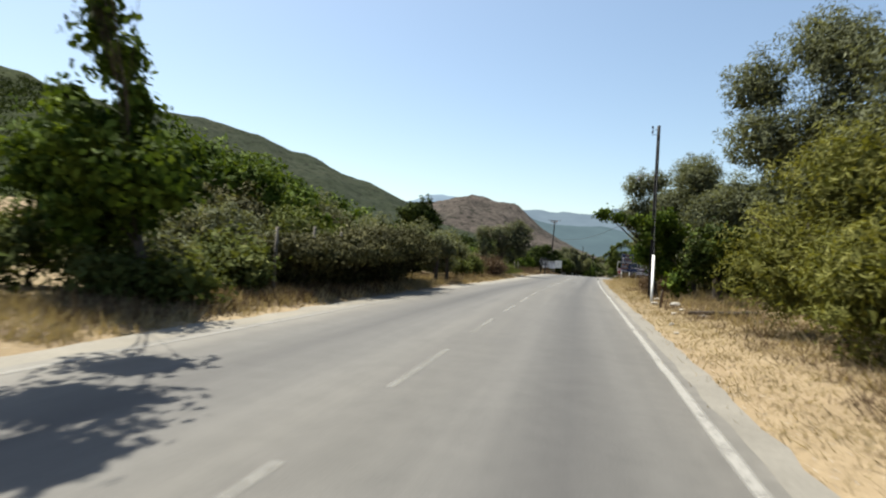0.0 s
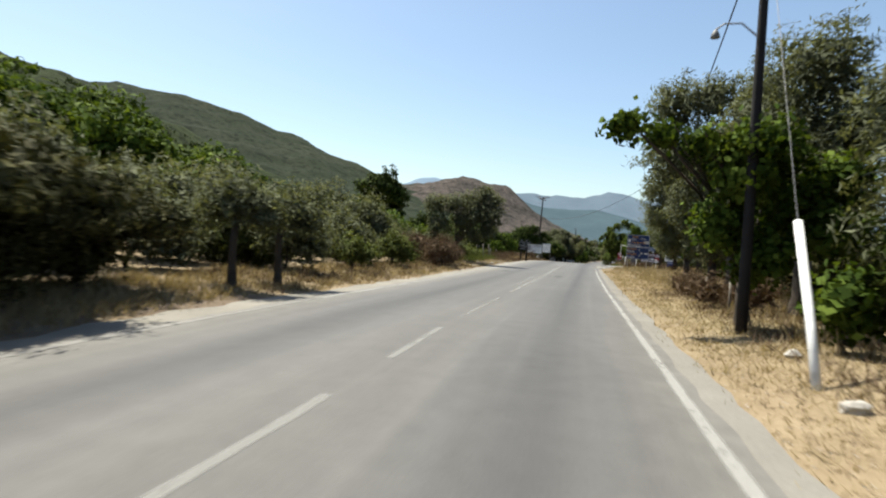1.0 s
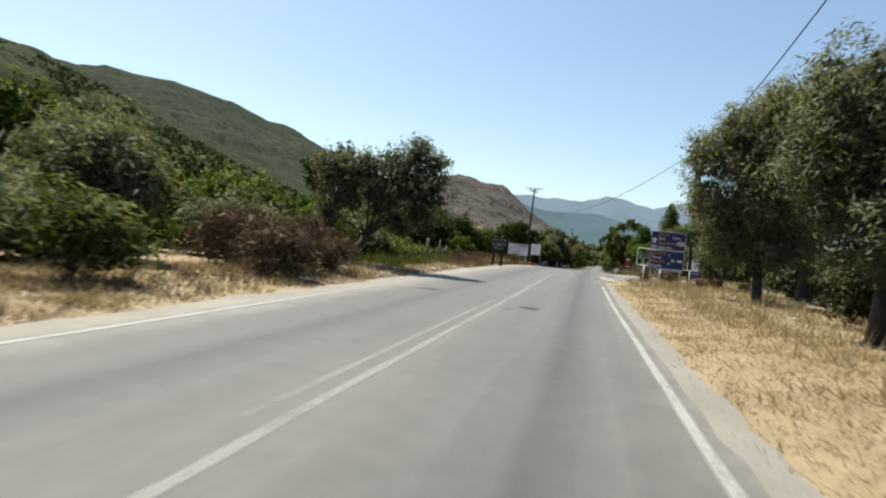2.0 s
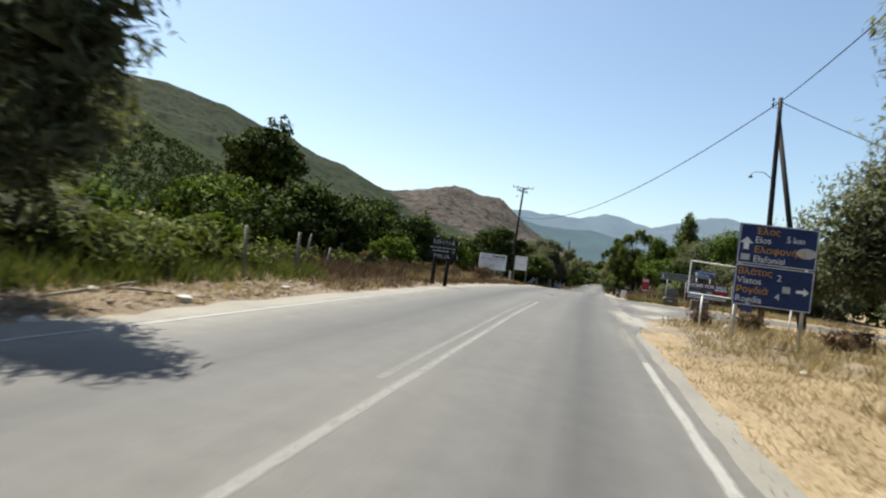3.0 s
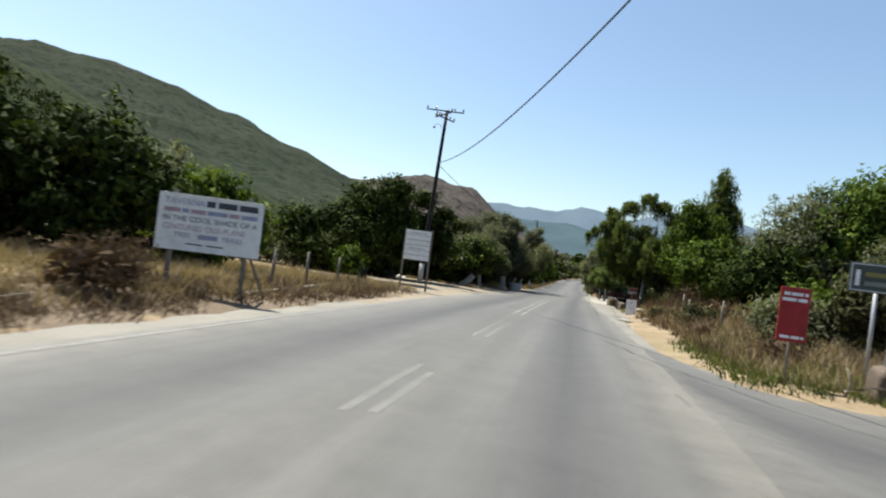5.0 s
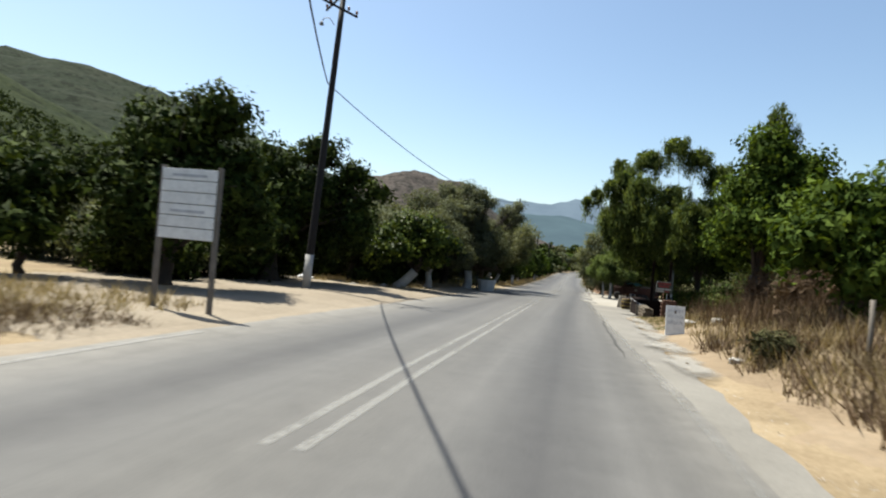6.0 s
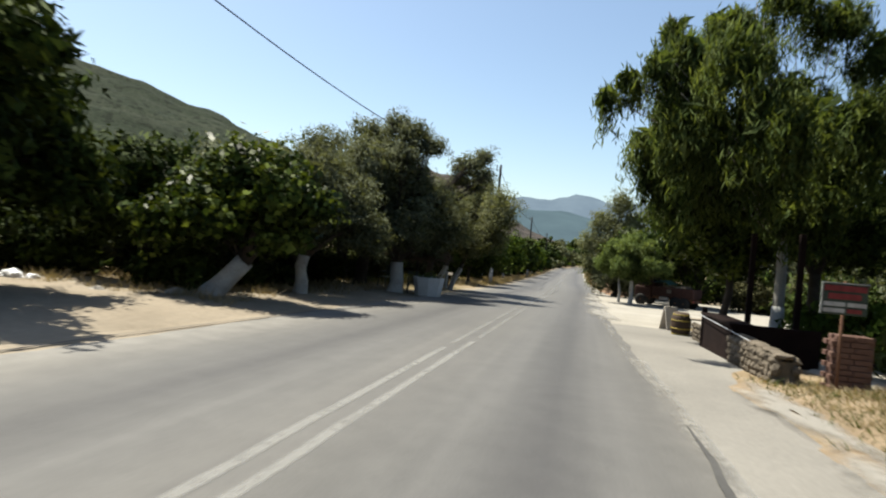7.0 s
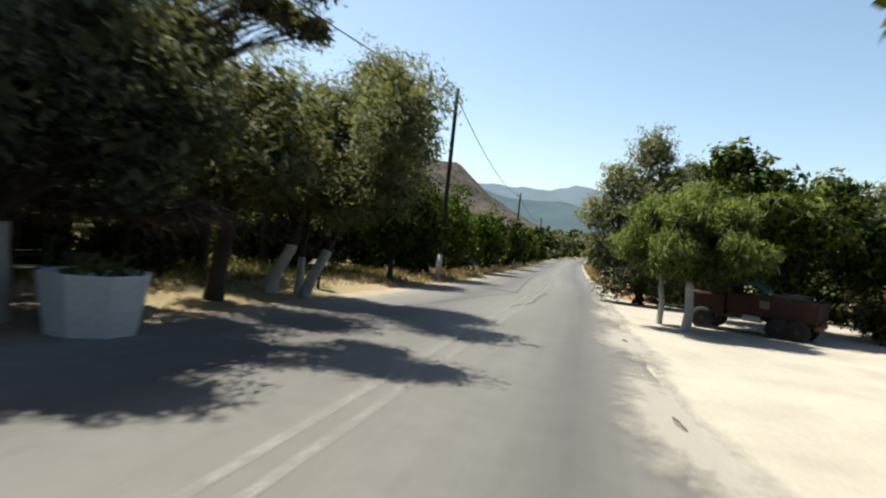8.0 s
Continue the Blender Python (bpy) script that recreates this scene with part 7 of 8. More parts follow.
bmesh.ops.bevel(bm, geom=bm.edges[:], offset=0.025, segments=2, affect="EDGES")
part("slab", bm, surface("dark_grey_slab", (0.06, 0.06, 0.065), (0.09, 0.09, 0.095), (0.13, 0.13, 0.135), 3, 20, 0.5), s, "dark grey upright slab")
part("pale_ring", tubed([(-0.18 + 0.03 * k, -0.31 + 0.0011 * (k - 6) ** 2, 0.26 + 0.05 * math.sin(k * math.pi / 12)) for k in range(13)], 0.018, 6), WHITE_PAINT, s, "pale painted arc", True)
part("candle_stone", boxed(-0.42, -0.24, 0.4, -0.2, -0.08, 0.5, bevel=0.03), ROCK, s, "pale stone on the ledge")
# house sale board
s, w = sign("sale_board", "maroon advertising board with white heading and house pictures", 4.72, 87.45, 7.02, G2, 2.5)
q = panel(s, "panel", 0, 2.32, 0.72, 1.72, MAROON, "maroon printed panel", thick=0.04)
row_of_words("HOME FOR SALE", 0.285, 0.09, 0.085, 1.44, WHITE_LETTER, q, 0.006)
part("picture", boxed(0.1, -0.005, 0.93, 0.78, 0, 1.4), PHOTO_LIGHT, q, "pale picture of a house")
part("picture", boxed(0.1, -0.008, 1.16, 0.78, -0.005, 1.38), PHOTO_DARK, q, "dark upper half of the picture")
part("picture", boxed(0.85, -0.005, 0.93, 1.5, 0, 1.38), PHOTO_DARK, q, "dark picture of a house")
part("picture", boxed(1.12, -0.008, 0.98, 1.42, -0.005, 1.22), PHOTO_LIGHT, q, "pale facade in the picture")
part("red_field", boxed(1.55, -0.005, 0.95, 2.26, 0, 1.3), RED, q, "plain red field")
part("writing", bars(bmesh.new(), rs, 1.58, 2.26, 1.33, 0.07, 0.0), WHITE_LETTER, q, "white bars")
part("writing", bars(bmesh.new(), rs, 0.06, 2.26, 0.85, 0.05, 0.0), WHITE_LETTER, q, "white bars")
part("writing", bars(bmesh.new(), rs, 0.06, 2.26, 0.76, 0.05, 0.0), WHITE_LETTER, q, "white bars")
for x in (0.1, 2.2):
    part("leg", tubed([(x, 0.07, -0.2), (x, 0.07, 1.7)], 0.03, 8), GREY_WOOD, s, "", True)
s = empty("stone_block", 5.55, 87.75, G2, 3, "weathered dark brown stone block under the board", "stone block")
part("block", boxed(-0.52, -0.25, -0.1, 0.52, 0.25, 0.62, bevel=0.07), BROWN_STONE, s)
# small blue sign above the board
s, w = sign("place_sign", "small blue sign with pale lines on posts", 5.13, 88.3, 6.33, G2, 3.0)
q = panel(s, "panel", 0, 1.2, 1.98, 2.5, BLUE_FADED, "bright blue panel")
words("Ελαφονήσι", 0.19, 0.27, -0.004, 2.32, WHITE_LETTER, q)
words("Elafonisi", 0.2, 0.27, -0.004, 2.13, WHITE_LETTER, q)
part("writing", bars(bmesh.new(), rs, 0.1, 1.1, 2.02, 0.05, 0.0), GREY_LETTER, q, "pale bars")
arrow(q, 0.15, 2.1, 0.26, True, WHITE_LETTER)
for x in (0.2, 1.0):
    part("post", tubed([(x, 0.05, -0.2), (x, 0.05, 2.48)], 0.03, 8), STEEL, s, "grey steel post", True)
# pale board, grey board and blue box
s, w = sign("notice_board", "pale blue-white notice board on short legs", 7.5, 88.8, 8.45, G2)
q = panel(s, "panel", 0, 0.95, 0.95, 1.8, BOARD, "pale blank panel")
part("red_corner", boxed(0.62, -0.004, 1.3, 0.9, 0, 1.62), flat_paint("faded_pink", (0.6, 0.35, 0.36)), q, "faded pink corner")
part("writing", bars(bmesh.new(), rs, 0.08, 0.88, 1.68, 0.05, 0.0), GREY_LETTER, q, "grey bars")
for x in (0.12, 0.83):
    part("leg", tubed([(x, 0.05, -0.2), (x, 0.05, 1.0)], 0.025, 8), GREY_WOOD, s, "", True)
s, w = sign("faded_board", "faded grey board on wooden posts", 8.9, 89.6, 9.75, G2)
panel(s, "panel", 0, 0.85, 1.45, 1.98, flat_paint("faded_grey_print", (0.32, 0.34, 0.35)), "faded grey panel")
for x in (0.05, 0.8):
    part("leg", tubed([(x, 0.05, -0.2), (x, 0.05, 1.98)], 0.03, 8), GREY_WOOD, s, "", True)
s, w = sign("low_sign", "low dark blue sign on rusty legs", 7.5, 86.2, 8.15, G2 + 0.05)
q = panel(s, "panel", 0, 0.66, 0.3, 0.92, flat_paint("dark_blue_print", (0.03, 0.04, 0.13)), "dark blue panel")
part("writing", bars(bmesh.new(), rs, 0.05, 0.6, 0.7, 0.07, 0.0), GREY_LETTER, q, "pale bars")
for x in (0.06, 0.6):
    part("leg", tubed([(x, 0.05, -0.2), (x, 0.05, 0.9)], 0.022, 8), RUST, s, "", True)
# red sign
s, w = sign("red_sign", "narrow red sign with white lines on a wooden stake", 2.2, 89.3, 2.64, -0.24, 2)
q = panel(s, "panel", 0, 0.44, 0.74, 1.6, RED, "red panel")
part("writing", bars(bars(bmesh.new(), rs, 0.05, 0.4, 1.47, 0.05, 0.0), rs, 0.03, 0.42, 1.38, 0.05, 0.0), WHITE_LETTER, q, "white bars")
part("writing", bars(bmesh.new(), rs, 0.05, 0.4, 0.79, 0.045, 0.0), WHITE_LETTER, q, "white bars")
part("stake", tubed([(0.22, 0.05, -0.2), (0.22, 0.05, 1.3)], 0.022, 8), GREY_WOOD, s, "", True)
# hand-lettered white board leaning on the bank
s = empty("leaning_board", 2.32, 111.5, hgt(2.5, 111.5) - 0.02, 3, "white hand-lettered board leaning back on the bank", "sign")
bm = boxed(0, 0, 0, 0.5, 0.025, 0.84, bevel=0.004)
q = part("panel", bm, BOARD, s, "white panel")
for i in range(3):
    bm, x = bmesh.new(), 0.06
    while x < 0.43:
        w = rs.uniform(0.008, 0.016)
        lift = rs.uniform(0.0, 0.04)
        box(bm, x, -0.004, 0.64 - i * 0.16 + lift, x + w, 0.0, 0.76 - i * 0.16 - rs.uniform(0.0, 0.03))
        x += w + rs.uniform(0.012, 0.04)
    part("writing", bm, PALE_GREY, q, "row of thin pale grey strokes")
q.matrix_local = Matrix.Rotation(radians(-11), 4, "X")
part("prop", boxed(0.22, 0.12, 0, 0.27, 0.16, 0.7, bevel=0.004), GREY_WOOD, s, "wooden prop")
# menu sign
s, w = sign("menu_sign", "small tavern sign with red and white strips on a post", 2.9, 118.0, 3.5, hgt(3.2, 118.0), 2)
part("post", tubed([(0.33, 0.04, -0.2), (0.33, 0.04, 1.6)], 0.022, 8), RUST, s, "", True)
q = panel(s, "panel", 0, 0.64, 1.12, 1.58, flat_paint("green_frame", (0.03, 0.05, 0.038), 0.6, 0.0, 0.4), "dark green panel", thick=0.02)
DULL_RED, DULL_WHITE = flat_paint("dull_red_paint", (0.17, 0.022, 0.024), 0.6, 0.0, 0.4), flat_paint("dull_white_paint", (0.36, 0.36, 0.35), 0.6, 0.0, 0.4)
part("edge_strip", boxed(0.0, -0.012, 1.12, 0.016, 0, 1.58), DULL_WHITE, q, "dull white edge")
part("edge_strip", boxed(0.016, -0.012, 1.564, 0.64, 0, 1.58), DULL_WHITE, q, "dull white edge")
for x0, x1, z0, z1, m in ((0.04, 0.61, 1.455, 1.54, DULL_RED), (0.1, 0.54, 1.34, 1.425, DULL_RED), (0.04, 0.33, 1.24, 1.3, DULL_WHITE), (0.36, 0.62, 1.24, 1.3, DULL_WHITE), (0.04, 0.33, 1.15, 1.21, DULL_WHITE), (0.36, 0.56, 1.15, 1.21, DULL_RED)):
    part("strip", boxed(x0, -0.012, z0, x1, 0, z1), m, q, "painted strip")
s.scale = (0.87, 0.87, 0.9)
# big tavern billboard
s, w = sign("billboard", "white tavern billboard with hand-painted blue and red lines", -8.86, 88.64, -7.0, hgt(-8, 88.9), 18.5)
for x in (0.2, 1.58):
    part("post", boxed(x, 0.04, -0.2, x + 0.08, 0.12, 1.9, bevel=0.006), GREY_WOOD, s, "weathered timber post")
q = panel(s, "panel", 0, 1.86, 0.78, 1.8, BOARD, "white panel with a pale frame", thick=0.04)


words("TAVERNA", 0.165, 0.08, -0.004, 1.62, INK_BLUE, q)
for x0, x1 in ((0.84, 1.0), (1.05, 1.4), (1.44, 1.78)):
    part("name_bar", boxed(x0, -0.004, 1.62, x1, 0, 1.735), INK, q, "dark bar of a name")
x = 0.08
for k, wd in enumerate((0.3, 0.12, 0.28, 0.36, 0.2, 0.3)):
    part("writing_bar", boxed(x, -0.004, 1.47, x + wd, 0, 1.55), (INK_RED, INK_BLUE)[k % 2], q, "faded painted bar")
    x += wd + 0.03
row_of_words("IN THE COOL SHADE OF A", 0.142, 0.07, 0.045, 1.31, INK, q)
row_of_words("CENTURIES OLD PLANE", 0.142, 0.08, 0.05, 1.15, INK_RED, q)
row_of_words("TREE", 0.14, 0.3, 0.05, 1.0, INK_BLUE, q)
part("writing_bar", boxed(0.75, -0.004, 1.0, 1.1, 0, 1.09), INK_BLUE, q, "blue bar")
row_of_words("YEARS", 0.14, 1.17, 0.05, 1.0, INK_BLUE, q)
for x0, x1 in ((0.55, 0.84), (0.92, 1.22)):
    part("rule", boxed(x0, -0.004, 0.88, x1, 0, 0.905), INK, q, "thin dark rule")
for nm, a in (("side_frame", (-0.02, 0.79, 0.01, 1.79)), ("side_frame", (1.85, 0.79, 1.88, 1.79)), ("top_frame", (-0.02, 1.79, 1.88, 1.82)), ("bottom_frame", (-0.02, 0.76, 1.88, 0.79))):
    part(nm, boxed(a[0], -0.012, a[1], a[2], 0.05, a[3], bevel=0.004), WHITE_PAINT, s, "pale frame strip")
part("strut", tubed([(1.7, 0.1, 0.8), (1.95, 0.6, 0.0)], 0.03, 8), GREY_WOOD, s, "timber strut")
# slatted sign
s, w = sign("slatted_sign", "white slatted notice board on two posts", -8.28, 104.2, -6.98, hgt(-7.6, 104.2) - 0.1, 0)
for x in (0.06, 1.22):
    part("post", boxed(x - 0.04, 0, -0.2, x + 0.04, 0.08, 2.75, bevel=0.006), GREY_WOOD, s, "grey timber post")
for i in range(6):
    part("slat", boxed(0.08, -0.03, 1.42 + i * 0.215, 1.2, 0.0, 1.62 + i * 0.215, bevel=0.006), BOARD, s, "white slat")
for z in (2.55, 1.9):
    part("writing_bar", boxed(0.3, -0.034, z, 1.0, -0.03, z + 0.05), GREY_LETTER, s, "grey bar")
# carved dark village sign
g = hgt(-7.1, 70.9)
s = empty("village_sign", -7.6, 70.95, g, 0, "dark rough-cut wooden village sign with pale letters on two posts", "sign")
for x in (0.12, 0.52):
    part("post", tubed([(x, 0.06, -0.2), (x + 0.015, 0.06, 0.6), (x + 0.04, 0.06, 1.78)], [0.065, 0.058, 0.048], 8), OLD_WOOD, s, "dark round timber post", True)
for z0, z1, runs in ((1.66, 1.73, ((0.08, 0.3), (0.4, 0.62))), (1.42, 1.62, ((0.0, 0.66), (0.7, 0.8))), (1.28, 1.37, ((-0.06, 0.8),)), (1.17, 1.25, ((0.02, 0.56), (0.62, 0.78))), (0.94, 1.13, ((-0.08, 0.04), (0.06, 0.66), (0.7, 0.78)))):
    for x0, x1 in runs:
        q = part("board", boxed(x0, -0.02, z0, x1, 0.02, z1, bevel=0.012), OLD_WOOD, s, "dark rough-cut board")
        if x1 - x0 > 0.59 and z1 - z0 > 0.15:
            words("ΜΗΛΙΑ" if z0 > 1.3 else "MILIA", 0.21, x0 + 0.03, -0.024, z0 + 0.025, GREY_LETTER, q, bold=-0.003)
        elif x1 - x0 > 0.15:
            x = x0 + 0.03
            while x < x1 - 0.1:
                wd = rs.uniform(0.05, 0.12)
                part("carved_bar", boxed(x, -0.024, z0 + 0.03, x + wd, -0.02, z0 + 0.06), GREY_LETTER, q, "pale carved bar")
                x += wd + 0.025
for z in (1.52, 1.04):
    bm = bmesh.new()
    bm.faces.new([bm.verts.new(c) for c in ((0.82, -0.01, z - 0.07), (0.92, -0.01, z), (0.82, -0.01, z + 0.07), (0.86, -0.01, z))])
    bmesh.ops.solidify(bm, geom=bm.faces[:], thickness=0.025)
    q = part("pointer", bm, OLD_WOOD, s, "dark pointed board end")
    part("carved_curve", tubed([(0.84, -0.03, z - 0.06), (0.81, -0.03, z), (0.84, -0.03, z + 0.06)], 0.009, 5), GREY_LETTER, q, "pale carved curve", True)
s.scale = (1.32, 1.0, 1.15)

# ================= fences, logs, stones =================
def fence_post(x, y, h, lean=0.0, r=0.045, label="weathered grey fence post beside the road"):
    p = empty("fence_post", x, y, hgt(x, y), 0, label, "fence post", "fence posts")
    part("post", tubed([(0, 0, -0.2), (lean * 0.5, 0, h * 0.5), (lean, 0.02, h)], [r, r * 0.95, r * 0.85], 7), GREY_WOOD, p, "", True)


for x, y, h, le in ((-7.9, 12.2, 1.6, 0.0), (-8.0, 14.2, 1.75, 0.03), (-8.2, 16.4, 1.7, -0.03), (-8.5, 19.0, 1.7, 0.02), (-8.6, 8.6, 1.4, 0.04), (-9.0, 62.6, 1.2, -0.06), (-8.95, 60.1, 1.2, -0.12), (-9.4, 65.3, 0.85, 0.05), (-11.0, 67.0, 1.2, 0.1), (-11.5, 71.0, 1.0, 0.0), (-8.3, 92.4, 1.0, 0.03), (-8.6, 95.2, 1.0, -0.03), (-8.8, 98.2, 0.95, 0.02), (-9.0, 101.0, 1.0, 0.0), (3.2, 101.0, 0.9, 0.0), (3.6, 98.4, 0.9, 0.04), (3.5, 103.6, 1.0, 0.0), (2.6, 30.8, 0.8, 0.0), (2.5, 33.4, 0.8, 0.03), (3.4, 26.2, 0.8, 0.0)):
    fence_post(x, y, h, le, 0.035 if abs(x) < 4 else 0.045)


def fallen_log(x0, y0, x1, y1, r, label, wood=STICK):
    a, b = Vector((*at(x0, y0), hgt(x0, y0) + r * 0.7)), Vector((*at(x1, y1), hgt(x1, y1) + r * 1.4))
    n = a.lerp(b, 0.5) + Vector((0.12, 0, 0.03))
    return tagged(part("fallen_log", tubed([a, a.lerp(b, 0.25), n, b], [r, r * 0.9, r * 0.8, r * 0.5], 7), wood), label, "log")


fallen_log(-7.75, 90.2, -8.5, 97.5, 0.06, "long bleached fallen branch on the verge")
fallen_log(-7.6, 82.5, -8.2, 85.5, 0.035, "bleached stick lying on the verge")
fallen_log(-8.3, 54.5, -9.0, 57.5, 0.03, "bleached stick lying on the verge")
fallen_log(-8.8, 55.4, -8.0, 56.6, 0.03, "bleached stick lying on the verge")
fallen_log(3.2, 50.0, 3.9, 51.0, 0.03, "bleached stick lying on the verge")
for x0, y0, x1, y1, r in ((2.3, 17.2, 3.4, 16.9, 0.07), (2.6, 17.6, 4.0, 17.3, 0.06), (2.9, 16.8, 3.9, 18.0, 0.05), (3.2, 17.0, 4.3, 17.9, 0.09)):
    fallen_log(x0, y0, x1, y1, r, "dark cut branch lying in the dry grass", BARK)
stake = empty("stake", 1.75, 19.7, hgt(1.75, 19.7), 0, "short dark wooden stake leaning in the verge", "stake")
part("stick", tubed([(0, 0, -0.15), (0.03, 0, 0.3), (0.07, 0.02, 0.62)], [0.025, 0.022, 0.018], 6), BARK, stake, "", True)
hoop = empty("bent_branch", -10.0, 72.5, hgt(-10.0, 72.5), 0, "pale bent dead branch standing in the brush", "branch")
part("branch", tubed([(0, 0, -0.1), (0.08, 0, 0.3), (0.05, 0, 0.6), (-0.15, 0, 0.72)], [0.035, 0.03, 0.025, 0.012], 6), STICK, hoop, "", True)
hoop = empty("bent_branch", 3.3, 88.9, hgt(3.3, 88.9), 0, "pale dry palm branch lying by the sign", "branch")
part("branch", tubed([(-0.2, 0, 0.0), (-0.12, 0, 0.25), (-0.2, 0, 0.45)], [0.02, 0.02, 0.01], 6), STICK, hoop, "", True)
part("branch", tubed([(-0.2, 0, 0.1), (0.2, 0, 0.22), (0.5, 0, 0.2)], [0.02, 0.02, 0.01], 6), STICK, hoop, "", True)


def stone(x, y, r, seed, label="pale limestone lying in the dry grass"):
    bm = bmesh.new()
    bmesh.ops.create_icosphere(bm, subdivisions=2, radius=r)
    rr = random.Random(seed)
    o = [rr.uniform(0, 6) for _ in range(3)]
    for v in bm.verts:
        k = 1 + 0.25 * math.sin(v.co.x / r * 2 + o[0]) * math.cos(v.co.y / r * 2.4 + o[1]) + 0.12 * math.sin(v.co.z / r * 5 + o[2])
        v.co = Vector((v.co.x * k * 1.3, v.co.y * k, v.co.z * k * 0.65))
    ob = part("stone", bm, ROCK)
    ob.matrix_world = pose(*at(x, y), hgt(x, y) + r * 0.25, 0, 0, rr.uniform(0, 360))
    return tagged(ob, label, "stone", "stones")


for i, (x, y, r) in enumerate([(1.75, 21.6, 0.12), (2.4, 21.0, 0.14), (2.1, 24.4, 0.1), (3.6, 15.2, 0.12), (2.6, 16.8, 0.09), (1.5, 14.1, 0.06), (1.9, 17.2, 0.07), (2.3, 18.6, 0.08), (4.6, 50.2, 0.1), (5.2, 52.0, 0.09), (3.0, 68.2, 0.16), (3.4, 69.0, 0.1), (-7.3, 53.5, 0.1), (-7.6, 56.4, 0.12), (-8.5, 55.5, 0.09), (-7.0, 50.2, 0.08), (-7.9, 60.1, 0.11), (1.7, 50.0, 0.06), (2.4, 55.0, 0.07), (2.0, 58.6, 0.06), (-9.0, 121.2, 0.18), (-10.2, 120.3, 0.12), (2.6, 106.0, 0.12), (2.9, 108.5, 0.15), (3.3, 113.6, 0.18), (3.9, 112.6, 0.2), (1.4, 12.4, 0.05)]):
    stone(x, y, r, 900 + i)


def plastic_bag(x, y, r, seed):
    bm = bmesh.new()
    bmesh.ops.create_icosphere(bm, subdivisions=3, radius=r)
    for v in bm.verts:
        n = noise.noise(v.co * 9 + Vector((seed, 0, 0)))
        v.co = v.co * (1 + 0.35 * n)
        v.co.z = max(v.co.z * 0.7, -r * 0.3)
    ob = part("plastic_bag", bm, BAG)
    ob.matrix_world = pose(*at(x, y), hgt(x, y) + r * 0.3, 0, 0, 30 * seed)
    tagged(ob, "crumpled white plastic bag on the sand", "plastic bag")


plastic_bag(-12.95, 120.8, 0.22, 1.0)
plastic_bag(-12.6, 121.0, 0.16, 2.0)

# ================= tavern forecourt, right of the road =================
gy = lambda y: hgt(2.8, y)
wall = empty("stone_wall", 2.75, 119.6, gy(119.6), 0, "low dry wall of brown field stones", "wall")
rw = random.Random(21)
part("core", boxed(-0.12, -1.0, -0.1, 0.14, 1.2, 0.36), STONE, wall, "mortar core")
stone_meshes = []
for k in range(6):
    bm = bmesh.new()
    bmesh.ops.create_icosphere(bm, subdivisions=1, radius=0.5)
    for v in bm.verts:
        v.co *= 1 + rw.uniform(-0.16, 0.16)
    me = bpy.data.meshes.new("stone")
    bm.to_mesh(me)
    bm.free()
    me.materials.append(STONE)
    stone_meshes.append(me)
for row in range(4):
    for k in range(13):
        for side in (-1, 1):
            o = new("stone", rw.choice(stone_meshes))
            o.parent = wall
            o.matrix_local = Matrix.Translation((side * 0.13, -1.0 + k * 0.175 + (row % 2) * 0.08, 0.04 + row * 0.105)) @ Euler((rw.uniform(0, 6), rw.uniform(0, 6), 0)).to_matrix().to_4x4() @ Matrix.Diagonal((0.17, 0.2, 0.15, 1))
for k in range(11):
    o = new("stone", rw.choice(stone_meshes))
    o.parent = wall
    o.matrix_local = Matrix.Translation((rw.uniform(-0.03, 0.03), -0.95 + k * 0.21, 0.43)) @ Euler((0, 0, rw.uniform(0, 6))).to_matrix().to_4x4() @ Matrix.Diagonal((0.36, 0.27, 0.1, 1))
bw = empty("brick_pier", 3.35, 118.45, hgt(3.35, 118.4), 0, "low pier of reddish bricks beside the sign", "brick pier")
brick_me = bpy.data.meshes.new("brick")
bm = boxed(-0.11, -0.05, -0.033, 0.11, 0.05, 0.033, bevel=0.006)
bm.to_mesh(brick_me)
bm.free()
brick_me.materials.append(BRICK)
part("core", boxed(-0.1, -0.09, -0.1, 0.38, 0.09, 0.7), BRICK, bw, "mortar core")
for row in range(10):
    for k in range(1, 3):
        for side in (-1, 1):
            o = new("brick", brick_me)
            o.parent = bw
            o.matrix_local = Matrix.Translation((-0.27 + k * 0.23 + (0.06 if row % 2 else 0), side * 0.085, 0.04 + row * 0.076))
counter = empty("tavern_counter", 2.62, 122.6, gy(122.6), 0, "dark wooden roadside counter with a pale rope", "counter")
part("front", boxed(-0.06, -1.75, -0.05, 0.0, 0.35, 0.72, bevel=0.01), COUNTER, counter, "dark red-brown panelling")
part("end", boxed(0.0, -1.75, -0.05, 1.4, -1.69, 0.76, bevel=0.01), COUNTER, counter, "dark end panel")
part("top", boxed(-0.1, -1.78, 0.72, 0.35, 0.37, 0.76, bevel=0.01), COUNTER, counter, "dark counter top")
part("band", tubed([(-0.115, -3.0, 0.62), (-0.125, -1.5, 0.66), (-0.115, 0.35, 0.7)], 0.008, 6), GREY_LETTER, counter, "pale rope band")
part("end_post", boxed(-0.07, 0.3, -0.1, 0.02, 0.4, 0.86, bevel=0.008), COUNTER, counter, "dark red-brown end post")
for x, y in ((0.75, 0.1), (1.35, -0.75)):
    part("roof_post", boxed(x - 0.05, y - 0.05, -0.1, x + 0.05, y + 0.05, 2.5, bevel=0.01), COUNTER, counter, "dark wooden post reaching into the leaves")
low_wall = empty("stone_wall", 2.85, 123.9, gy(123.9), 0, "low rubble wall between the counter and the barrel", "wall")
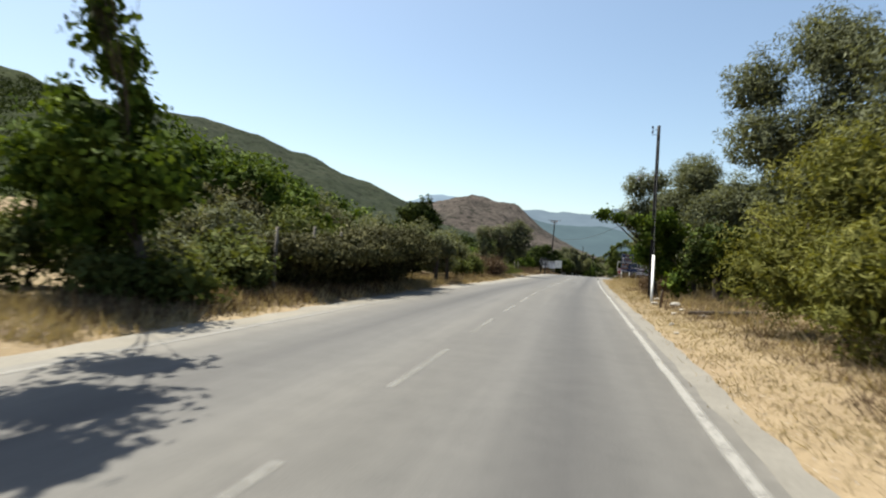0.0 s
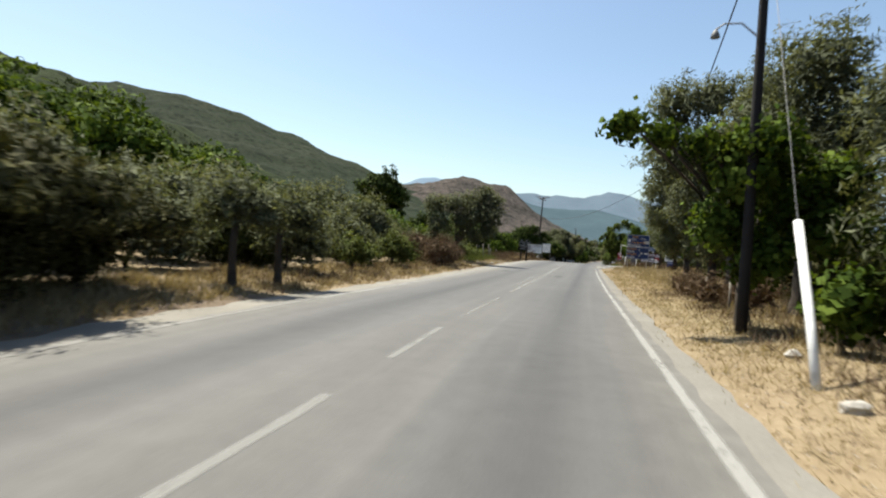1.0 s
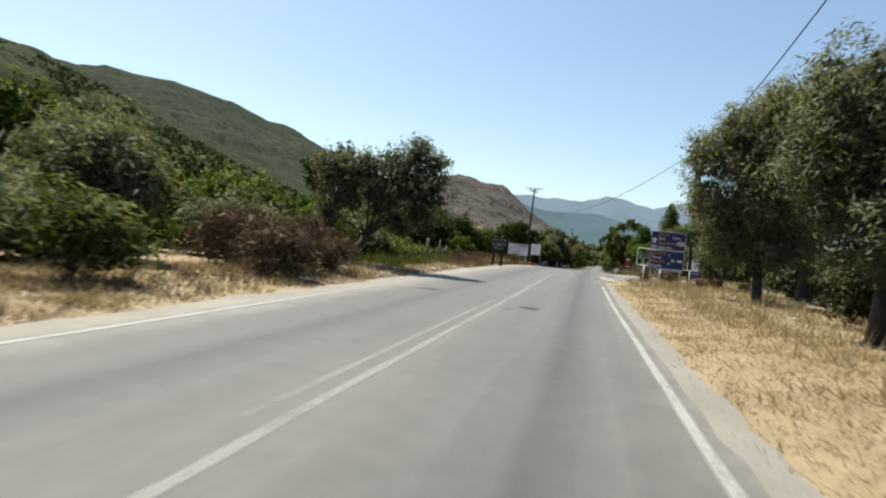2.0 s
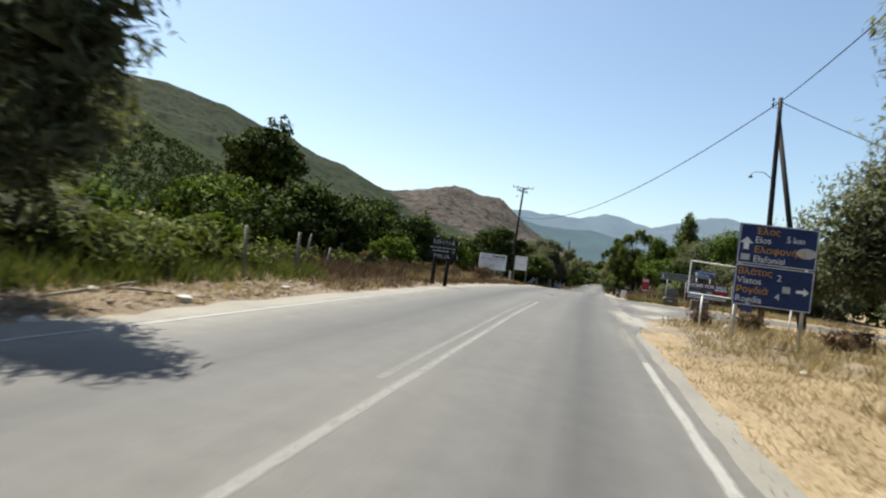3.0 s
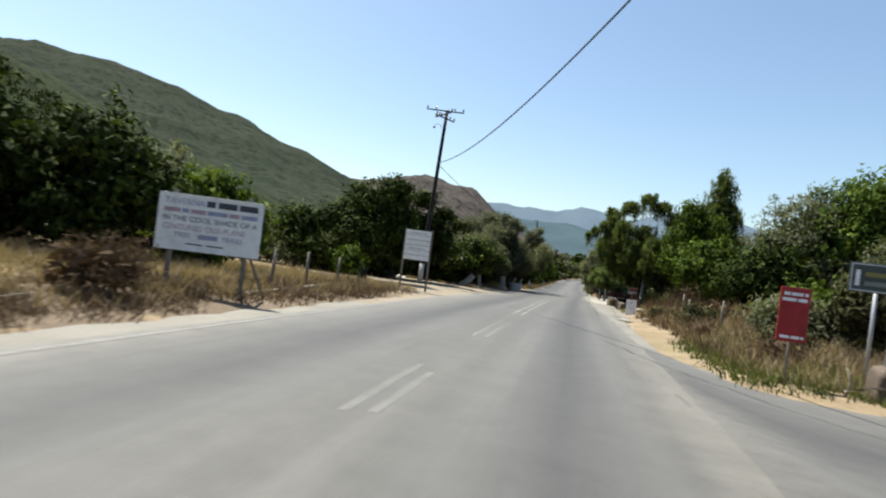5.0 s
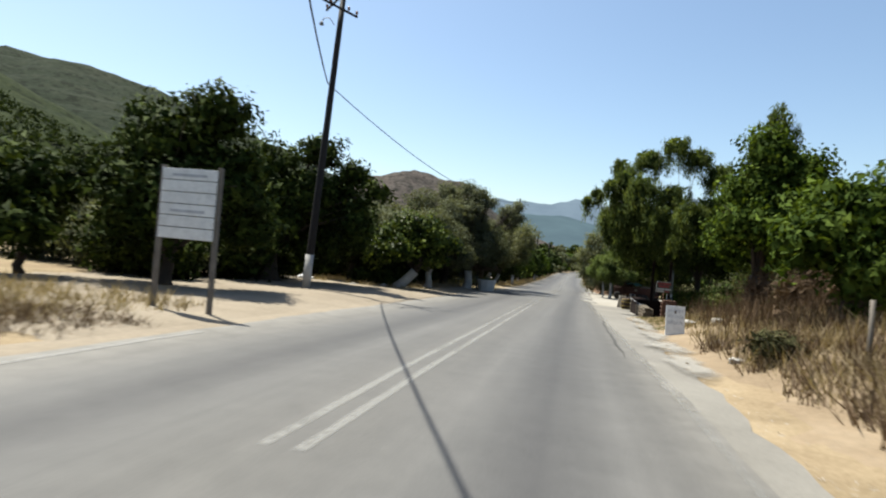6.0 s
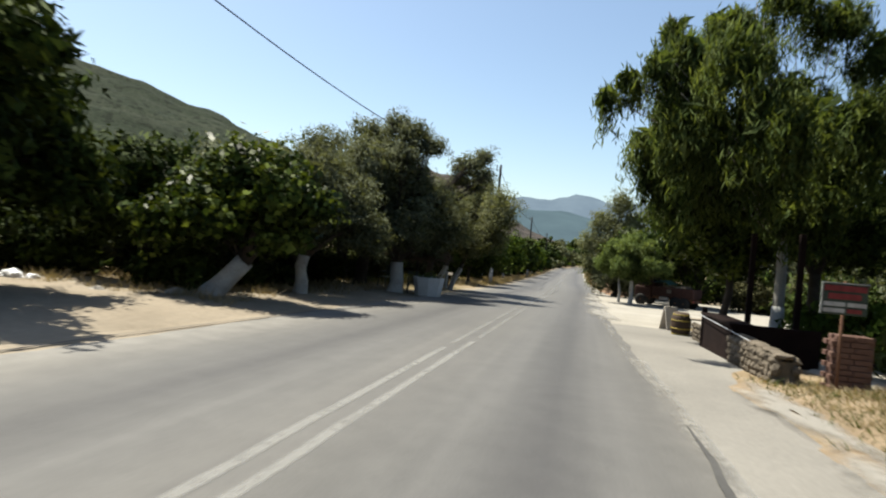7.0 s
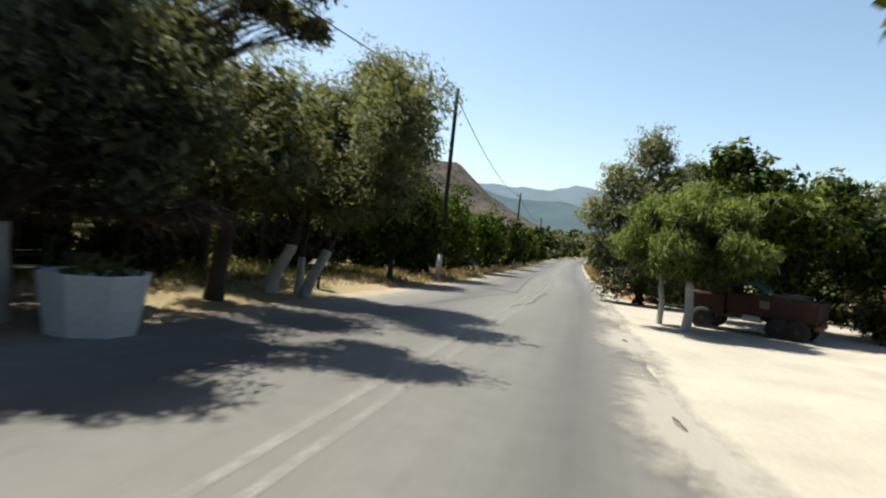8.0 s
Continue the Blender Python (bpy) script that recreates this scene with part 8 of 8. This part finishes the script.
part("core", boxed(-0.1, -0.8, -0.1, 0.1, 0.6, 0.32), STONE, low_wall, "mortar core")
for row in range(4):
    for k in range(8):
        for side in (-1, 1):
            o = new("stone", rw.choice(stone_meshes))
            o.parent = low_wall
            o.matrix_local = Matrix.Translation((side * 0.11, -0.75 + k * 0.175 + (row % 2) * 0.08, 0.04 + row * 0.1)) @ Euler((rw.uniform(0, 6), rw.uniform(0, 6), 0)).to_matrix().to_4x4() @ Matrix.Diagonal((0.17, 0.2, 0.15, 1))
for y in (-1.2, -0.7, -0.1):
    part("crate", boxed(0.5, y - 0.2, 0.0, 0.95, y + 0.2, 0.5, bevel=0.02), COUNTER, counter, "dark crate behind the counter")
barrel = empty("barrel", 2.55, 125.2, gy(125.2), 0, "dark oak barrel with yellow-painted hoops", "barrel")
part("cask", lathe(bmesh.new(), [(0.18, 0.0), (0.22, 0.14), (0.24, 0.3), (0.22, 0.46), (0.18, 0.6), (0.165, 0.58)], 20), BARREL_WOOD, barrel, "", True)
for z, r in ((0.06, 0.202), (0.2, 0.235), (0.4, 0.235), (0.54, 0.202)):
    part("hoop", lathe(bmesh.new(), [(r - 0.02, z - 0.014), (r + 0.002, z - 0.016), (r + 0.002, z + 0.016), (r - 0.02, z + 0.014)], 20), HOOP, barrel, "yellow-painted iron hoop", True)
ab = empty("pavement_board", 2.5, 126.4, gy(126.4), 28, "blank off-white folding pavement board", "sign")
bm = bmesh.new()
box(bm, -0.2, -0.012, 0.0, 0.2, 0.012, 0.68, bevel=0.004)
LEAF_BOARD = surface("grubby_board", (0.34, 0.3, 0.25), (0.47, 0.42, 0.36), (0.56, 0.51, 0.45), 2.5, 16, 0.8, 0.15, 0.004)
q = part("front_leaf", bm, LEAF_BOARD, ab, "blank off-white leaf")
q.matrix_local = Matrix.Translation((0, -0.17, 0)) @ Matrix.Rotation(radians(-13), 4, "X")
q = part("back_leaf", boxed(-0.2, -0.012, 0.0, 0.2, 0.012, 0.68, bevel=0.004), LEAF_BOARD, ab, "blank off-white leaf")
q.matrix_local = Matrix.Translation((0, 0.17, 0)) @ Matrix.Rotation(radians(13), 4, "X")
tbl = empty("bench", 3.2, 125.6, gy(125.6), 10, "pale wooden bench beside the barrel", "bench")
part("seat", boxed(-0.5, -0.18, 0.42, 0.5, 0.18, 0.46, bevel=0.008), STICK, tbl, "pale plank seat")
for x in (-0.42, 0.42):
    part("leg", boxed(x - 0.03, -0.15, 0, x + 0.03, 0.15, 0.42), STICK, tbl)


# old flatbed truck under the trees
def build_truck():
    t = empty("flatbed_truck", 5.05, 141.0, hgt(5.05, 141.0), -30, "old faded red flatbed truck loaded with branches", "truck")
    bed = part("bed", bmesh.new(), TRUCK_RED, t, "rust-red drop-side bed")
    bm = bmesh.new()
    box(bm, -0.75, -0.75, 0.62, 1.45, 0.75, 0.72, bevel=0.01)
    for a in ((-0.75, -0.78, 1.45, -0.74), (-0.75, 0.74, 1.45, 0.78)):
        box(bm, a[0], a[1], 0.72, a[2], a[3], 1.16, bevel=0.008)
    for x in (-0.74, -0.2, 0.35, 0.9, 1.43):
        box(bm, x - 0.02, -0.81, 0.66, x + 0.02, -0.78, 1.18)
    box(bm, 1.43, -0.78, 0.7, 1.48, 0.78, 1.16, bevel=0.008)
    box(bm, -0.8, -0.78, 0.7, -0.75, 0.78, 1.4, bevel=0.008)
    bm.to_mesh(bed.data)
    bm.free()
    part("side_patch", boxed(0.05, -0.79, 0.84, 0.3, -0.782, 1.06), GREY_WOOD, bed, "faded patch on the side")
    bm = bmesh.new()
    box(bm, -1.8, -0.4, 0.45, 1.4, -0.3, 0.6)
    box(bm, -1.8, 0.3, 0.45, 1.4, 0.4, 0.6)
    box(bm, 1.4, -0.7, 0.42, 1.5, 0.7, 0.56, bevel=0.01)
    part("chassis", bm, RUST, t, "rusty chassis rails")
    cab = part("cab", boxed(-1.85, -0.74, 0.5, -0.85, 0.74, 1.12, bevel=0.08), TRUCK_RED, t, "faded dark red cab")
    bm = boxed(-1.75, -0.68, 1.1, -0.88, 0.68, 1.72, bevel=0.12)
    part("cab_top", bm, TRUCK_RED, cab, "rounded cab roof")
    part("rear_window", boxed(-0.885, -0.45, 1.22, -0.872, 0.45, 1.58, bevel=0.004), GLASS_DARK, cab, "dark rear window")
    part("side_window", boxed(-1.6, -0.694, 1.2, -1.05, -0.682, 1.58, bevel=0.004), GLASS_DARK, cab, "dark side window")
    for x in (-1.45, 0.55, 1.0):
        for y in (-0.68, 0.68):
            bm = lathe(bmesh.new(), [(0.2, -0.1), (0.3, -0.1), (0.33, -0.06), (0.33, 0.06), (0.3, 0.1), (0.2, 0.1)], 20)
            bmesh.ops.rotate(bm, verts=bm.verts, matrix=Matrix.Rotation(radians(90), 3, "X"))
            bmesh.ops.translate(bm, verts=bm.verts, vec=(x, y, 0.33))
            w = part("wheel", bm, TYRE, t, "worn black tyre", True)
            bm = lathe(bmesh.new(), [(0.2, -0.07), (0.2, 0.07), (0.06, 0.1)], 14)
            bmesh.ops.rotate(bm, verts=bm.verts, matrix=Matrix.Rotation(radians(90), 3, "X"))
            bmesh.ops.translate(bm, verts=bm.verts, vec=(x, y, 0.33))
            part("rim", bm, RUST, w, "rusty wheel rim", True)
    for y in (-0.58, 0.58):
        part("tail_light", boxed(1.5, y - 0.09, 0.47, 1.515, y + 0.09, 0.55, bevel=0.004), RED, t, "red tail light")
    part("side_tank", boxed(-0.4, -0.7, 0.42, 0.1, -0.45, 0.6, bevel=0.05), STEEL, t, "grey side box")
    rr = random.Random(3)
    load = part("branch_load", boxed(-0.6, -0.6, 0.72, 1.3, 0.6, 0.98, bevel=0.05), STICK, t, "packed load of bleached brushwood")
    for _ in range(22):
        a = Vector((rr.uniform(-0.6, 0.8), rr.uniform(-0.6, 0.6), rr.uniform(1.0, 1.22)))
        d = Vector((rr.uniform(0.3, 0.8), rr.uniform(-0.3, 0.3), rr.uniform(-0.02, 0.1)))
        part("branch", tubed([a, a + d * 0.5 + Vector((0, 0, 0.06)), a + d], [0.02, 0.016, 0.008], 5), STICK, load)
    bm = bmesh.new()
    bmesh.ops.create_grid(bm, x_segments=14, y_segments=10, size=0.5)
    for v in bm.verts:
        v.co = Vector((-0.35 + v.co.x * 0.9, v.co.y * 1.5, 1.3 + 0.22 * math.cos(v.co.x * 3) + 0.05 * noise.noise(v.co * 7)))
    bmesh.ops.solidify(bm, geom=bm.faces[:], thickness=0.012)
    part("tarpaulin", bm, TRUCK_GREEN, t, "crumpled green tarpaulin", True)

    t.scale = (0.88, 0.88, 0.88)


build_truck()

# ================= under the olives, left of the road =================
pot = empty("planter", -5.1, 130.25, hgt(-5.1, 130.25), 0, "large grey-white concrete planter under the olives", "planter")
bm = lathe(bmesh.new(), [(0.45, -0.03), (0.455, 0.02), (0.575, 0.7), (0.575, 0.72), (0.52, 0.72), (0.49, 0.62)], 8)
bmesh.ops.rotate(bm, verts=bm.verts, matrix=Matrix.Rotation(radians(12), 3, "Z"))
part("pot", bm, POT_PAINT, pot, "tapered faceted pot")
part("soil", lathe(bmesh.new(), [(0.48, 0.56), (0.48, 0.6), (0.1, 0.64)], 10), BARK, pot, "dark soil")
rng = np.random.default_rng(77)
c = rng.normal(size=(160, 3)) * np.array([0.2, 0.2, 0.07]) + np.array([0, 0, 0.74])
v = leaf_quads(c, rng, 0.12, 0.06)
tagged(array_mesh("plant", v, np.arange(len(v)).reshape(-1, 4), LEAF["weed"], pot), "low green plant", kind="stuff")


def thatched_umbrella(x, y, h, r, seed):
    u = empty("thatched_umbrella", x, y, hgt(x, y), 0, "ragged dry-reed sunshade on a dark post", "sunshade")
    part("post", tubed([(0, 0, -0.2), (0.02, 0, h)], 0.05, 8), POLE_WOOD, u, "dark round post", True)
    rr = np.random.default_rng(seed)
    n = 4200
    a, q = rr.uniform(0, 2 * math.pi, n), rr.uniform(0.05, 1.0, n) ** 0.6
    lift = 0.07 * np.sin(2 * a + 0.7) + 0.05 * np.sin(5 * a)
    c = np.stack([q * r * np.cos(a), q * r * np.sin(a), h - 0.06 - 0.2 * q * r + lift * q + rr.normal(size=n) * 0.05], 1)
    turn = a + rr.normal(size=n) * 0.9
    d = np.stack([np.cos(turn), np.sin(turn), -0.15 - 0.9 * q ** 4 * rr.uniform(0, 1, n)], 1) * rr.uniform(0.1, 0.34, n)[:, None]
    s = np.stack([-np.sin(turn), np.cos(turn), rr.normal(size=n) * 0.4], 1) * rr.uniform(0.006, 0.02, n)[:, None]
    v = np.stack([c - s, c + s, c + d + s * 0.4, c + d - s * 0.4], 1).reshape(-1, 3)
    array_mesh("thatch", v, np.arange(len(v)).reshape(-1, 4), THATCH, u)
    for k in range(8):
        b = 2 * math.pi * k / 8
        part("rafter", tubed([(0, 0, h), (r * math.cos(b), r * math.sin(b), h - 0.06 - 0.24 * r)], 0.018, 5), GREY_WOOD, u)


thatched_umbrella(-5.9, 131.6, 1.72, 1.2, 4)


def plastic_chair(x, y, turn):
    ch = empty("garden_chair", x, y, hgt(x, y), turn, "dark green plastic garden chair", "chair")
    part("seat", boxed(-0.21, -0.2, 0.4, 0.21, 0.2, 0.43, bevel=0.012), PLASTIC_GREEN, ch)
    for a in ((-0.19, -0.18), (0.19, -0.18), (-0.19, 0.18), (0.19, 0.18)):
        part("leg", tubed([(a[0] * 1.15, a[1] * 1.15, 0), (a[0], a[1], 0.41)], [0.018, 0.022], 6), PLASTIC_GREEN, ch)
    bm = bmesh.new()
    for k in range(5):
        box(bm, -0.18 + k * 0.08, 0.19, 0.43, -0.14 + k * 0.08, 0.215, 0.8)
    box(bm, -0.21, 0.185, 0.78, 0.21, 0.22, 0.85, bevel=0.01)
    part("backrest", bm, PLASTIC_GREEN, ch, "slatted backrest")
    for x1 in (-0.23, 0.23):
        part("armrest", tubed([(x1, -0.2, 0.4), (x1, -0.18, 0.6), (x1, 0.2, 0.62)], 0.02, 6), PLASTIC_GREEN, ch)


plastic_chair(-5.75, 130.6, 20)
plastic_chair(-7.0, 131.2, -30)
sh = empty("roadside_shrine", -5.9, 138.4, hgt(-5.9, 138.4), 0, "small roofed box on a dark post by the road", "roadside shrine")
part("post", tubed([(0, 0, -0.1), (0, 0, 0.42)], 0.04, 8), OLD_WOOD, sh, "", True)
part("box", boxed(-0.14, -0.1, 0.42, 0.14, 0.1, 0.6, bevel=0.008), OLD_WOOD, sh, "dark box")
bm = bmesh.new()
p = [bm.verts.new(c) for c in ((-0.24, -0.16, 0.6), (0.24, -0.16, 0.6), (0.24, 0.16, 0.6), (-0.24, 0.16, 0.6), (-0.2, 0, 0.72), (0.2, 0, 0.72))]
for f in ((0, 1, 5, 4), (2, 3, 4, 5), (1, 2, 5), (3, 0, 4), (3, 2, 1, 0)):
    bm.faces.new([p[i] for i in f])
part("roof", bm, GREY_WOOD, sh, "small grey gabled roof")


def far_house(x, y, z, w, d, h, turn, label):
    hs = empty("house", x, y, z, turn, label, "house", "far houses")
    part("wall", boxed(-w / 2, -d / 2, -1.5, w / 2, d / 2, h), CONCRETE, hs, "pale plaster walls")
    bm = bmesh.new()
    o = 0.4
    p = [bm.verts.new(c) for c in ((-w / 2 - o, -d / 2 - o, h), (w / 2 + o, -d / 2 - o, h), (w / 2 + o, d / 2 + o, h), (-w / 2 - o, d / 2 + o, h), (-w / 2, 0, h + 1.6), (w / 2, 0, h + 1.6))]
    for f in ((0, 1, 5, 4), (2, 3, 4, 5), (1, 2, 5), (3, 0, 4), (3, 2, 1, 0)):
        bm.faces.new([p[i] for i in f])
    part("roof", bm, BRICK, hs, "red tiled roof")
    for k in (-1, 1):
        part("window", boxed(k * w / 4 - 0.5, -d / 2 - 0.02, 1.0, k * w / 4 + 0.5, -d / 2 + 0.05, 2.2), GLASS_DARK, hs, "dark window")


far_house(-60, 330, 6, 8, 6, 3.2, 10, "small pale house with a red roof among trees")


# ================= dry grass and weeds =================
rng = np.random.default_rng(5)
off_side = lambda x, y: ~((y > np.interp(x, [-0.6, 0.1, 0.7, 1.2, 2.5, 3.1, 7.9], [57.5, 63.0, 68.7, 69.9, 72.1, 73.0, 79.0])) & (y < 88.5) & (x > -0.6)) & ~((y > 118.5) & (y < 150) & (x > 1))


def verge(name, label, n, x0, x1, y0, y1, h0, h1, seed, tuft=0.13, per=16, mat="straw", width=0.011, keep=None, lean=0.45):
    r = np.random.default_rng(seed)
    pts = scatter(r, n, x0, x1, y0, y1, tuft, per, keep)
    hts = np.repeat(r.uniform(h0, h1, len(pts) // per), per) * r.uniform(0.5, 1.15, len(pts))
    return blades(name, label, pts, hts, LEAF[mat], seed + 1, width, lean)


RX = lambda o: (lambda y: right_x(y) + o)
LX = lambda o: (lambda y: left_x(y) - o)
verge("dry_grass", "short trampled straw-coloured grass on the verge", 70000, RX(0.6), RX(4.2), -2, 61, 0.03, 0.13, 1, tuft=0.2, width=0.008, keep=off_side, lean=1.0)
verge("dry_grass", "taller straw-coloured grass under the trees", 22000, RX(2.2), RX(8), -2, 73, 0.15, 0.5, 2, keep=off_side)
verge("dry_grass", "tall straw-coloured grass along the verge", 22000, LX(3.6), LX(1.0), 5, 26, 0.08, 0.3, 3)
verge("dry_grass", "brownish dry grass before the shrubs", 5000, LX(3.0), LX(1.2), 6, 19, 0.15, 0.4, 4, mat="dry", width=0.012)
verge("dry_grass", "short straw-coloured grass on the verge", 26000, LX(4.5), LX(0.9), 26, 66, 0.05, 0.25, 5, lean=0.7)
verge("dry_grass", "golden dry grass in the field", 48000, LX(12), LX(1.6), 70, 104, 0.1, 0.45, 7)
verge("dry_weeds", "brown dry weeds along the field's edge", 26000, LX(3.6), LX(0.95), 62, 101, 0.1, 0.34, 8, mat="dry", width=0.011, lean=0.7)
verge("green_grass", "low green grass patch in the field", 9000, LX(9), LX(5), 84, 98, 0.05, 0.15, 9, mat="weed")
verge("green_grass", "green weeds beside the fence", 14000, LX(7), LX(2.2), 54, 64, 0.2, 0.6, 10, mat="weed", width=0.016)
verge("dry_grass", "tall dry grass on the bank", 14000, RX(1.7), RX(7), 90, 108, 0.15, 0.55, 11)
verge("dry_grass", "sparse dry grass on the bank", 5000, RX(2.0), RX(6), 107, 116, 0.08, 0.35, 52)
verge("green_grass", "green weeds on the bank", 3500, RX(1.2), RX(3.5), 88, 95, 0.1, 0.35, 12, mat="weed")
verge("dry_grass", "sparse brown straw under the olives", 22000, LX(12), LX(1.6), 119, 145, 0.08, 0.35, 13, lean=0.7)
verge("green_grass", "low weeds under the olives", 10000, LX(9), LX(2.4), 132, 146, 0.1, 0.4, 14, mat="weed")
verge("dry_grass", "straw-coloured grass on the far verge", 20000, LX(3.5), LX(0.7), 140, 230, 0.1, 0.35, 15, width=0.02)
verge("dry_grass", "straw-coloured grass on the far verge", 20000, RX(0.6), RX(4), 152, 240, 0.1, 0.4, 16, width=0.02)
verge("dry_grass", "dry grass behind the signs", 16000, 2.4, 16.0, 88.6, 96, 0.15, 0.45, 17)
verge("dry_grass", "sparse straw on the sandy corner", 4000, RX(1.4), RX(5), 60, 69.5, 0.08, 0.3, 18, keep=off_side)


def litter(name, label, n, x0, x1, y0, y1, size, mat, seed, keep=None):
    """Fallen leaves and twigs lying about."""
    r = np.random.default_rng(seed)
    y = r.uniform(y0, y1, n)
    x = x0(y) + (x1(y) - x0(y)) * r.uniform(0, 1, n)
    if keep is not None:
        ok = keep(x, y)
        x, y = x[ok], y[ok]
    c = np.stack([x, y, land_z(x, y) + 0.012], 1)
    a = r.uniform(0, 6.28, len(x))
    d = np.stack([np.cos(a), np.sin(a), r.normal(size=len(x)) * 0.25], 1) * size * r.uniform(0.5, 1.5, len(x))[:, None]
    s = np.stack([-np.sin(a), np.cos(a), r.normal(size=len(x)) * 0.3], 1) * size * 0.3
    v = np.stack([c - d, c + s, c + d], 1).reshape(-1, 3)
    return tagged(array_mesh(name, v, np.arange(len(v)).reshape(-1, 3), mat), label, "leaf litter", kind="stuff")


litter("leaf_litter", "fallen dry leaves and twigs on the verge", 9000, RX(0.7), RX(6), 0, 70, 0.05, LEAF["dry"], 31, off_side)
litter("leaf_litter", "fallen dry leaves and twigs on the verge", 12000, LX(5), LX(0.8), 26, 75, 0.07, LEAF["dry"], 32)
litter("twig_litter", "dead twigs strewn under the leaning olive", 900, LX(3.2), LX(0.9), 46, 64, 0.22, STICK, 36)
litter("leaf_litter", "fallen leaves on the lay-by", 6000, LX(10), LX(1.5), 104, 146, 0.045, LEAF["dry"], 33)
litter("pebbles", "pale pebbles scattered on the shoulder", 5000, RX(0.15), RX(1.0), 0, 120, 0.025, ROCK, 34)
litter("pebbles", "pale pebbles scattered on the shoulder", 5000, LX(1.1), LX(0.2), 0, 130, 0.025, ROCK, 35)
verge("dry_grass", "short dry grass before the wall", 9000, RX(1.6), RX(4), 112.5, 117.5, 0.03, 0.12, 41, lean=0.8)
verge("green_grass", "short green grass before the wall", 4000, RX(1.4), RX(3.4), 111, 117.5, 0.04, 0.12, 42, mat="weed", lean=0.8)
verge("dry_weeds", "brown dry weeds behind the village sign", 8000, LX(6), LX(2.1), 64, 76, 0.3, 0.7, 43, mat="dry", width=0.014)
verge("dry_weeds", "brown dry stalks on the bank", 3000, RX(2.6), RX(6), 106, 115, 0.3, 1.0, 53, tuft=0.3, per=5, mat="dry", width=0.012, lean=0.2)
verge("dry_weeds", "brown dry weeds on the bank", 11000, RX(1.6), RX(6), 90, 107, 0.15, 0.6, 44, mat="dry", width=0.012)
verge("dry_weeds", "brown dry stalks along the verge", 9000, RX(1.6), RX(4.5), 2, 40, 0.08, 0.32, 45, mat="dry", width=0.009, keep=off_side, lean=0.9)
verge("dry_weeds", "brown dry stalks along the verge", 6000, LX(3.6), LX(1.1), 27, 50, 0.1, 0.35, 46, mat="dry", width=0.01)
verge("green_weeds", "dark green low brush at the corner", 3000, 2.2, 8.0, 88.8, 93, 0.1, 0.35, 47, mat="weed", width=0.014)
